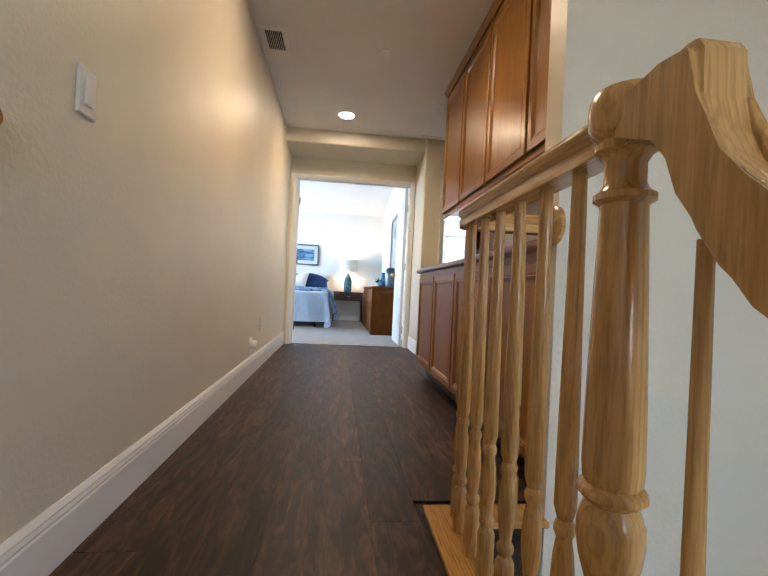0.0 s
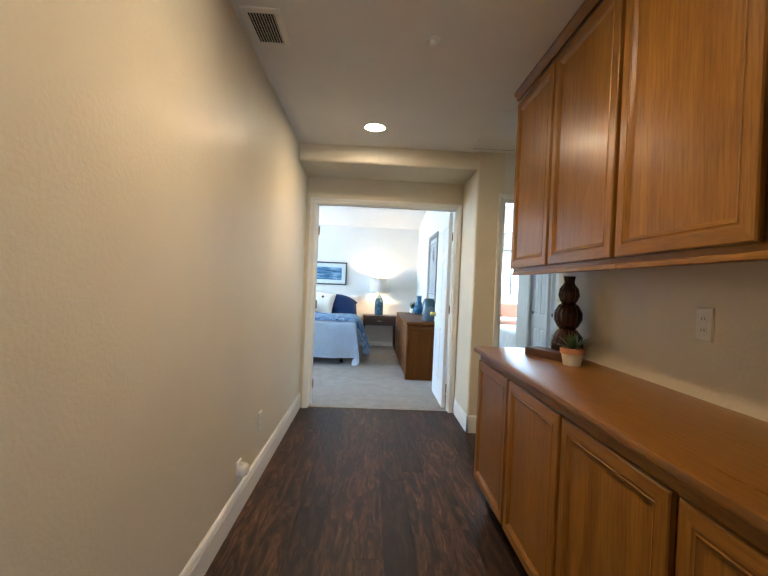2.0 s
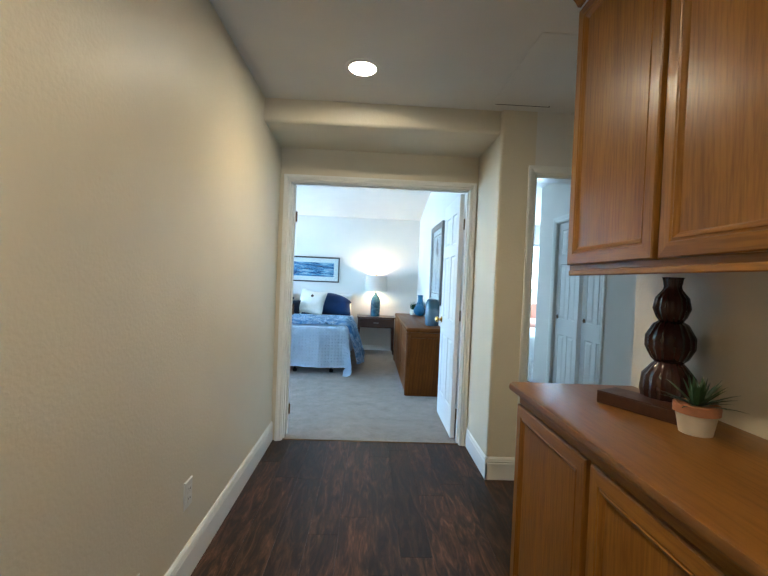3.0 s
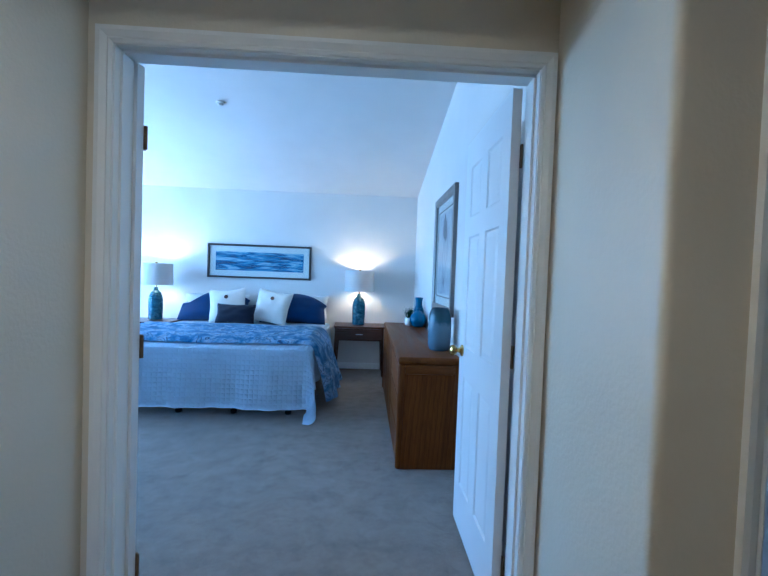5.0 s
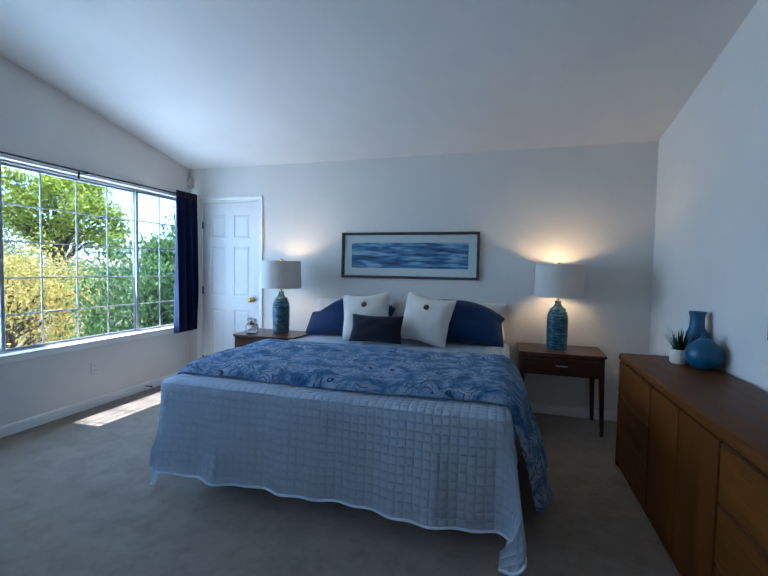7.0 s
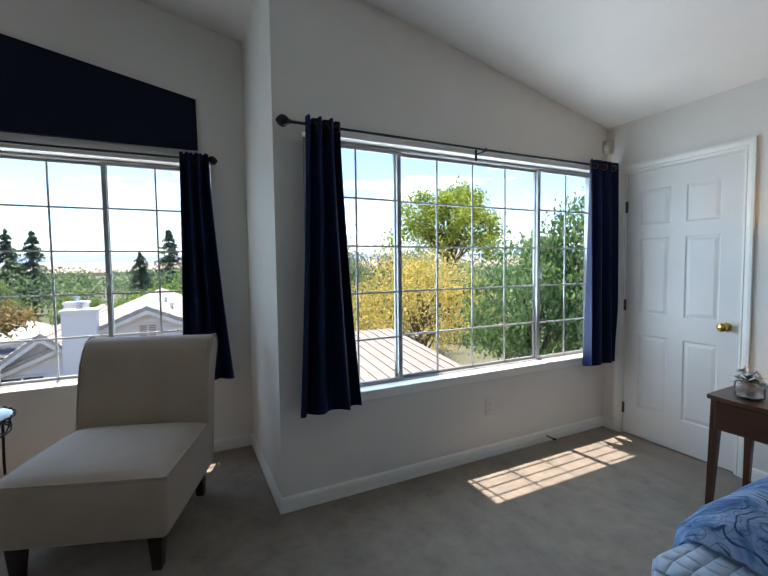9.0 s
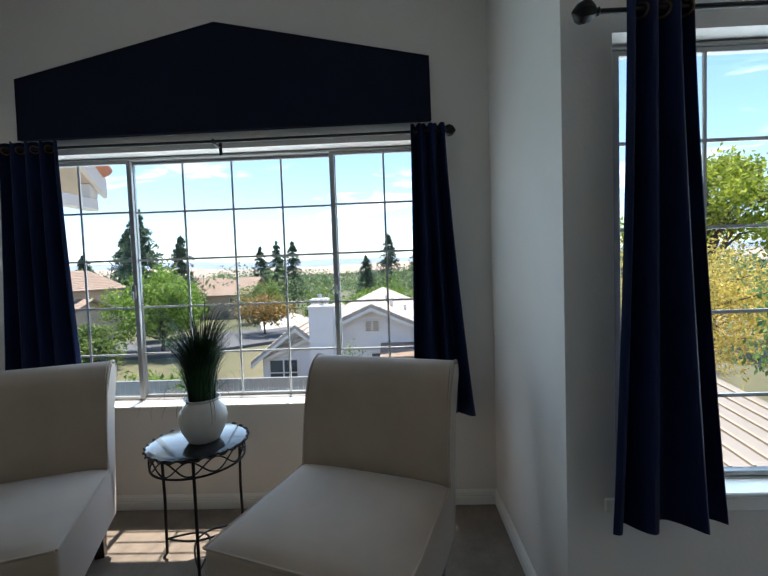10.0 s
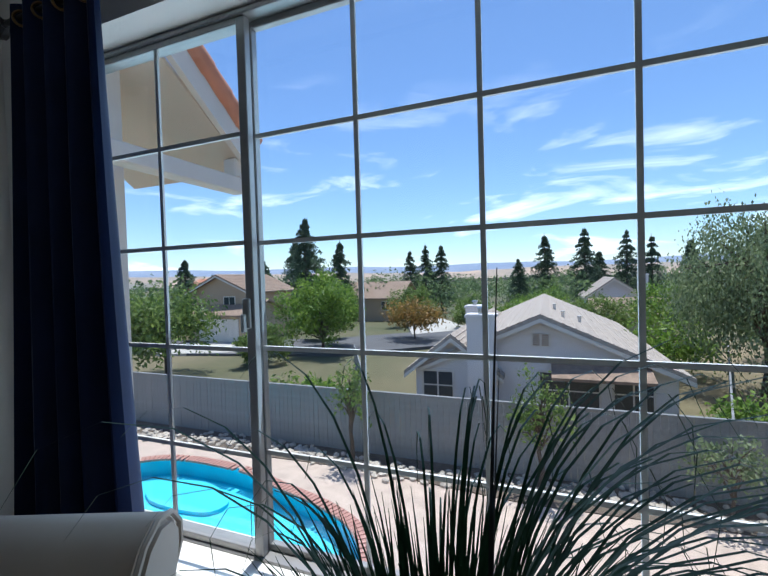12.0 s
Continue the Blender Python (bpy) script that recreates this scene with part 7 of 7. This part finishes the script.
part("beam", boxes((-6.1, 3.2, 2.08, -4.9, 3.32, 2.2), (-6.1, 3.2, 2.2, -5.98, 3.32, 2.34), bevel=0.01), WHITEP, wing, "white eave bracket")
part("corner_post", boxes((-5.3, 2.6, GZ, -5.1, 3.0, 3.1)), WHITEP, wing, "white corner board")
for k in range(6):
    t = k / 6
    x, z = -5.15 - 0.98 * t, 3.27 - 0.76 * t
    part("barrel_tile", tube([(x, 3.36, z), (x - 0.19, 3.36, z - 0.148)], [0.075, 0.085], 12), TERRAT, wing, "", True)

# patio roof seen below the west window
pr = thing("patio_cover", "pale ribbed patio cover roof below the window", "roof", at=(-8.5, 10.4, -0.6))
sl = math.degrees(math.atan2(0.50, 4.4))
deck = part("deck", boxes((-2.3, -1.35, -0.06, 2.3, 1.15, 0.0)), plain("beige_roof_metal", (0.27, 0.235, 0.20), 0.6, 0, 0.08, 3), pr)
deck.matrix_local = pose(0, 0, 0, 0, sl, 0)
for k in range(10):
    rb = part("rib", boxes((-2.3, -1.30 + 0.25 * k, 0.0, 2.3, -1.27 + 0.25 * k, 0.03)), TANS, deck)
for x, y in ((-2.1, -1.2), (2.1, -1.2), (-2.1, 1.0), (2.1, 1.0)):
    part("post", boxes((x - 0.06, y - 0.06, GZ + 0.6, x + 0.06, y + 0.06, -x * 0.113 - 0.06 + 0.0)), WHITEP, pr)


# ---- trees ----
def leaf_mat(name, dark, light):
    m, nt, ln, b = nodes_of(name)
    g = nt.new("ShaderNodeNewGeometry")
    ln.new(ramp(nt, ln, g.outputs["Random Per Island"], [(0.0, dark), (1.0, light)]), b.inputs["Base Color"])
    b.inputs["Roughness"].default_value = 0.55
    b.inputs["Specular IOR Level"].default_value = 0.3
    out = nt["Material Output"]
    tr, mx = nt.new("ShaderNodeBsdfTranslucent"), nt.new("ShaderNodeMixShader")
    ln.new(ramp(nt, ln, g.outputs["Random Per Island"], [(0.0, tint(dark, 1.6)), (1.0, tint(light, 1.6))]), tr.inputs[0])
    mx.inputs[0].default_value = 0.35
    ln.new(b.outputs[0], mx.inputs[1])
    ln.new(tr.outputs[0], mx.inputs[2])
    ln.new(mx.outputs[0], out.inputs[0])
    return m


BARK = plain("bark", (0.10, 0.075, 0.055), 0.9, 0, 0.3, 8, 0.4)
L_GREEN = leaf_mat("leaf_green", (0.060, 0.110, 0.025), (0.230, 0.300, 0.080))
L_YELLOW = leaf_mat("leaf_yellow_green", (0.110, 0.165, 0.015), (0.430, 0.470, 0.060))
L_CHERRY = leaf_mat("leaf_cherry", (0.040, 0.100, 0.025), (0.190, 0.290, 0.095))
L_BRIGHT = leaf_mat("leaf_bright", (0.060, 0.130, 0.018), (0.260, 0.370, 0.065))
L_MAPLE = leaf_mat("leaf_maple", (0.300, 0.270, 0.050), (0.620, 0.470, 0.130))
L_ORANGE = leaf_mat("leaf_orange", (0.100, 0.104, 0.026), (0.400, 0.220, 0.065))
L_CONIFER = leaf_mat("leaf_conifer", (0.030, 0.058, 0.038), (0.115, 0.165, 0.095))
L_BIRCH = leaf_mat("leaf_birch", (0.085, 0.130, 0.055), (0.290, 0.340, 0.180))
# far woods: distance haze put into the leaf colour as muted grey-green
L_HAZE = leaf_mat("leaf_haze", (0.055, 0.095, 0.040), (0.180, 0.250, 0.095))


def leaf_mesh(name, places, size, material, hang=0.0, slim=0.5, seed=0):
    """One mesh of many small pointed leaves at the given places."""
    r = np.random.RandomState(seed)
    p = np.asarray(places)
    k = len(p)
    d = r.normal(size=(k, 3))
    d[:, 2] -= hang
    d /= np.linalg.norm(d, axis=1)[:, None]
    s = np.cross(d, r.normal(size=(k, 3)))
    s /= np.linalg.norm(s, axis=1)[:, None]
    z = (size * r.uniform(0.6, 1.4, size=k))[:, None]
    quads = np.stack([p - d * z, p + s * z * slim, p + d * z, p - s * z * slim], 1).reshape(-1, 3)
    me_ = bpy.data.meshes.new(name)
    me_.from_pydata(quads.tolist(), [], np.arange(4 * k).reshape(-1, 4).tolist())
    me_.materials.append(material)
    return me_


def leafy_tree(name, label, x, y, base, top, radius, material, leaves, size, seed, hang=0.2, low=0.35, squash=1.0, weep=0.0, category="tree", clump=0.20, boughs=46):
    r = random.Random(seed)
    t = thing(name, label, category, at=(x, y, base))
    h = top - base
    trunk = bmesh.new()
    fork = h * low
    tube([(0, 0, -0.2), (0.02 * h * r.uniform(-1, 1), 0.02 * h * r.uniform(-1, 1), fork * 0.6), (0.03 * h * r.uniform(-1, 1), 0.03 * h * r.uniform(-1, 1), fork), (0, 0, h * 0.75)], [0.030 * h, 0.022 * h, 0.018 * h, 0.006 * h], 8, trunk)
    tips = []
    mid = (h + fork) / 2
    for k in range(boughs):
        a, e = r.uniform(0, 6.28), math.asin(r.uniform(-0.75, 1.0))
        q = r.uniform(0.55, 1.05) * (1 + 0.18 * math.sin(3 * a + seed))
        tip = Vector((radius * q * math.cos(a) * math.cos(e), radius * q * math.sin(a) * math.cos(e), mid + (h - fork) / 2 * q * math.sin(e) * squash * 0.95))
        tips.append(tip)
        if k % 2 == 0:
            s0 = Vector((0, 0, r.uniform(fork * 0.9, h * 0.6)))
            tube([s0, (s0 + tip) / 2 + Vector((0, 0, 0.06 * h)), tip], [0.010 * h, 0.006 * h, 0.002 * h], 5, trunk)
    part("trunk", trunk, BARK, t, "brown bark", True)
    pts = []
    for k in range(leaves):
        tip = r.choice(tips)
        sp = radius * clump
        p = tip * 1.0 + Vector((r.gauss(0, sp), r.gauss(0, sp), r.gauss(0, sp * 0.8)))
        if weep:
            p.z -= abs(r.gauss(0, weep))
        pts.append((p.x, p.y, max(p.z, 0.15)))
    cr = new("crown", leaf_mesh("crown", pts, size, material, hang, 0.45, seed))
    cr.parent = t
    return t


def conifer(name, label, x, y, base, top, radius, seed, dense=1500, material=None):
    r = random.Random(seed)
    t = thing(name, label, "tree", at=(x, y, base))
    h = top - base
    part("trunk", tube([(0, 0, -0.2), (0, 0, h * 0.5), (0, 0, h)], [0.022 * h, 0.014 * h, 0.002 * h], 8), BARK, t, "brown bark", True)
    pts = []
    tiers = 22
    per = max(6, dense // (tiers * 8))
    for tier in range(tiers):
        u = (tier + r.uniform(-0.3, 0.3)) / tiers
        for k in range(8):
            a = r.uniform(0, 6.28)
            reach = radius * max(0.04, 1 - u) ** 0.8 * r.uniform(0.55, 1.1)
            z0 = h * (0.16 + 0.83 * max(0.0, u))
            for q in range(per):
                f = r.random() ** 0.7
                w = 0.05 * radius * (0.4 + f) * max(0.15, 1 - u)
                pts.append((reach * f * math.cos(a) + r.gauss(0, w), reach * f * math.sin(a) + r.gauss(0, w), z0 - 0.30 * reach * f * f + r.gauss(0, 0.028 * radius)))
    cr = new("crown", leaf_mesh("crown", pts, radius * 0.045, material or L_CONIFER, 0.6, 0.35, seed))
    cr.parent = t
    return t


leafy_tree("broadleaf_tree", "large bright green broadleaf tree beyond the roofs", -30.0, 27.2, LZ, 8.0, 4.6, L_YELLOW, 15000, 0.15, 1, 0.1, 0.45, clump=0.105, boughs=80)
leafy_tree("maple_tree", "yellow-orange maple tree behind the patio cover", -13.2, 13.9, GZ, 1.75, 2.6, L_MAPLE, 17000, 0.052, 2, 0.4, 0.25, clump=0.13, boughs=80)
leafy_tree("cherry_tree", "near green fruit tree with long drooping leaves", -8.0, 13.8, GZ, 2.1, 1.35, L_CHERRY, 13000, 0.058, 3, 1.6, 0.3, 1.0, 0.1, clump=0.16, boughs=70)
leafy_tree("cherry_tree", "near green fruit tree with long drooping leaves", -7.0, 14.6, GZ, 3.1, 1.4, L_CHERRY, 12000, 0.058, 4, 1.6, 0.3, 1.0, 0.1, clump=0.16, boughs=70)
leafy_tree("round_tree", "dense rounded green street tree", -32.5, -11.5, LZ, 1.4, 3.0, L_BRIGHT, 14000, 0.13, 5, 0.2, 0.12, clump=0.14, boughs=90)
leafy_tree("garden_tree", "green tree beside the tan house", -22.5, -17.0, LZ, 0.8, 2.6, L_GREEN, 5000, 0.15, 6, 0.2, 0.2)
leafy_tree("orange_tree", "small tree with orange-tinged leaves by the street", -39.5, -5.9, LZ, -1.0, 2.3, L_ORANGE, 3500, 0.15, 7, 0.2, 0.35)
leafy_tree("weeping_birch", "tall grey-green weeping birch beyond the fence", -26.6, 14.5, LZ, 4.4, 3.4, L_BIRCH, 26000, 0.085, 8, 2.6, 0.25, 1.0, 1.5, clump=0.13, boughs=80)
leafy_tree("weeping_birch", "tall grey-green weeping birch beyond the fence", -25.0, 19.0, LZ, 3.6, 3.2, L_BIRCH, 16000, 0.085, 9, 2.2, 0.25, 1.0, 1.3, clump=0.13, boughs=70)
leafy_tree("sapling", "young thin green sapling in the stone bed", -12.75, 0.85, GZ, -0.75, 0.52, L_GREEN, 750, 0.055, 10, 0.4, 0.35)
leafy_tree("sapling", "young thin green sapling in the stone bed", -12.75, 5.35, GZ, -0.8, 0.60, L_GREEN, 900, 0.055, 12, 0.4, 0.35)
leafy_tree("sapling", "young thin green sapling in the stone bed", -12.6, 8.6, GZ, -1.6, 0.55, L_BIRCH, 700, 0.055, 13, 0.6, 0.3)
leafy_tree("bright_shrub", "bright green rounded shrub beyond the fence", -30, 11.5, LZ, -1.4, 2.2, L_BRIGHT, 2500, 0.14, 14, 0.2, 0.08, category="shrub")
leafy_tree("fence_shrub", "green shrub behind the fence", -16.0, -2.2, LZ, -2.0, 1.0, L_BRIGHT, 1500, 0.09, 15, 0.2, 0.08, category="shrub")
leafy_tree("fence_shrub", "green shrub behind the fence", -16.6, -4.4, LZ, -2.2, 0.9, L_GREEN, 1500, 0.09, 16, 0.2, 0.08, category="shrub")
leafy_tree("fence_shrub", "yellow-green shrub beside the neighbour's fence", -18.5, 10.9, LZ, -2.6, 1.0, L_BRIGHT, 1500, 0.09, 17, 0.2, 0.08, category="shrub")
for k, (x, y, top, r0, mt) in enumerate(((-37, 3, -0.9, 2.2, L_BRIGHT), (-41, 9.5, -0.6, 2.6, L_GREEN), (-46, 5.0, -0.4, 2.8, L_BRIGHT), (-48, -2.0, -0.8, 2.2, L_GREEN), (-38, -14.5, -1.0, 2.0, L_BRIGHT), (-27, -13.0, -1.9, 1.5, L_GREEN), (-52, -10, 0.2, 2.6, L_GREEN), (-44, 15.0, 0.6, 3.0, L_BRIGHT), (-36, 20.0, 1.0, 3.0, L_GREEN), (-30, -30, 0.0, 2.6, L_BRIGHT), (-40, -36, 0.8, 3.0, L_GREEN))):
    leafy_tree('garden_tree', 'rounded green tree between the neighbouring houses', x, y, LZ - 0.5, top, r0, mt, 6500, 0.12, 60 + k, 0.2, 0.12, clump=0.15, boughs=60)
for k, (x, y, top, r0) in enumerate(((-54, -26.4, 10.2, 4.2), (-57, -22.5, 7.0, 3.0), (-60, -32, 8.0, 3.6), (-79, -19.0, 6.4, 2.8), (-80, -16.2, 7.6, 2.8), (-81, -13.4, 7.5, 3.0), (-81, 5.0, 8.3, 3.2), (-80, 11.3, 8.8, 3.3), (-79, 17.2, 8.0, 2.9), (-81, 21.0, 7.2, 2.6), (-90, 0.0, 4.5, 3.0), (-86, 14.0, 5.2, 3.0), (-62, -58, 6.0, 3.2), (-70, -46, 5.6, 3.2), (-95, 30, 7.0, 3.5))):
    conifer("conifer", "tall dark green conifer in the neighbourhood", x, y, LZ - 1, top, r0 * 1.35, 30 + k, 9000)

# far woods: a belt of many crowns down the valley
r = np.random.RandomState(5)
cent = []
for k in range(420):
    dist, ang = r.uniform(45, 420), r.uniform(-1.25, 1.15)
    cent.append((-4 - dist * math.cos(ang), 5 + dist * math.sin(ang), dist))
pts, sizes = [], []
for x, y, dist in cent:
    if -60 < x < -15 and -30 < y < 18:
        continue
    big = r.uniform(1.8, 3.6) * (1 + dist / 260)
    n_ = 420 if dist < 140 else 120
    q = r.normal(size=(n_, 3))
    q /= np.linalg.norm(q, axis=1)[:, None]
    q *= r.uniform(0.6, 1.05, size=(n_, 1)) * big
    floor_z = LZ - 0.5 - 0.030 * max(0, dist - 56)
    q += (x, y, floor_z + big * 0.85 + r.uniform(0, 1.0))
    pts.append(q)
    sizes.append(np.full(n_, 0.24 if dist < 140 else 0.62))
pts = np.concatenate(pts)
wood_me = leaf_mesh("far_woods", pts, np.concatenate(sizes), L_HAZE, 0.1, 0.6, 6)
tagged(new("far_woods", wood_me), "belt of mixed green treetops down the valley", "woods", "", "stuff")


# hills on the horizon; distance haze is put into the far range's blue
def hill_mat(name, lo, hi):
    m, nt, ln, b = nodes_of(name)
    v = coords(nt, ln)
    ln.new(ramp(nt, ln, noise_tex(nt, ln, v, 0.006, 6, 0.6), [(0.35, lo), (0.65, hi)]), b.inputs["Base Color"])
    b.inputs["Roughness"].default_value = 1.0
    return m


for nm, dist, amp, low_, mt in (("backdrop_hills_near", 1500, 34, 8, hill_mat("dry_hills", (0.24, 0.23, 0.20), (0.52, 0.38, 0.28))), ("backdrop_hills_far", 2600, 85, 40, hill_mat("haze_tinted_hills", (0.22, 0.28, 0.38), (0.28, 0.33, 0.42)))):
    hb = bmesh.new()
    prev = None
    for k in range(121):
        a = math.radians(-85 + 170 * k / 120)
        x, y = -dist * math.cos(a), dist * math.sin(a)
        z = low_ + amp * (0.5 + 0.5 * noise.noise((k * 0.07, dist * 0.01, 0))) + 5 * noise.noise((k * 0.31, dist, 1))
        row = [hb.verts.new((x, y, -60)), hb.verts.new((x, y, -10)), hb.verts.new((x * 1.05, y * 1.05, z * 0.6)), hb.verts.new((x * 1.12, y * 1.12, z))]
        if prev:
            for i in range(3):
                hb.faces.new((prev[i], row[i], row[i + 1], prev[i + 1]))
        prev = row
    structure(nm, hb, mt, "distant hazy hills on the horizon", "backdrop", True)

# ---- floor planks, one by one ----
hall_floor = bpy.data.objects["floor_hall"]
rng = random.Random(12)
PW, PL = 0.152, 1.22
cache = {}
for i in range(13):
    x0 = 0.014 + PW * i
    x1 = min(x0 + PW - 0.0006, 1.83 if i < 12 else 1.90)
    y = 0.515 - rng.uniform(0, PL)
    while y < 5.214:
        a, c = max(y, 0.516), min(y + PL - 0.0006, 5.214)
        y += PL
        if x1 > 0.975:
            a = max(a, 1.395)
        if x0 > 1.44:
            a = max(a, 3.57)
        if x0 > 1.40 and c > 4.64:
            c = min(c, 4.63 if x1 > 1.56 else c)
        if c - a < 0.05:
            continue
        key = (round(x1 - x0, 3), round(c - a, 2))
        if key not in cache:
            cache[key] = mesh_of("plank", boxes((0, 0, -0.006, x1 - x0, c - a, 0.0), bevel=0.0006), PLANK)
        p = new("plank", cache[key])
        p.parent = hall_floor
        p.matrix_local = pose(x0, a, 0)
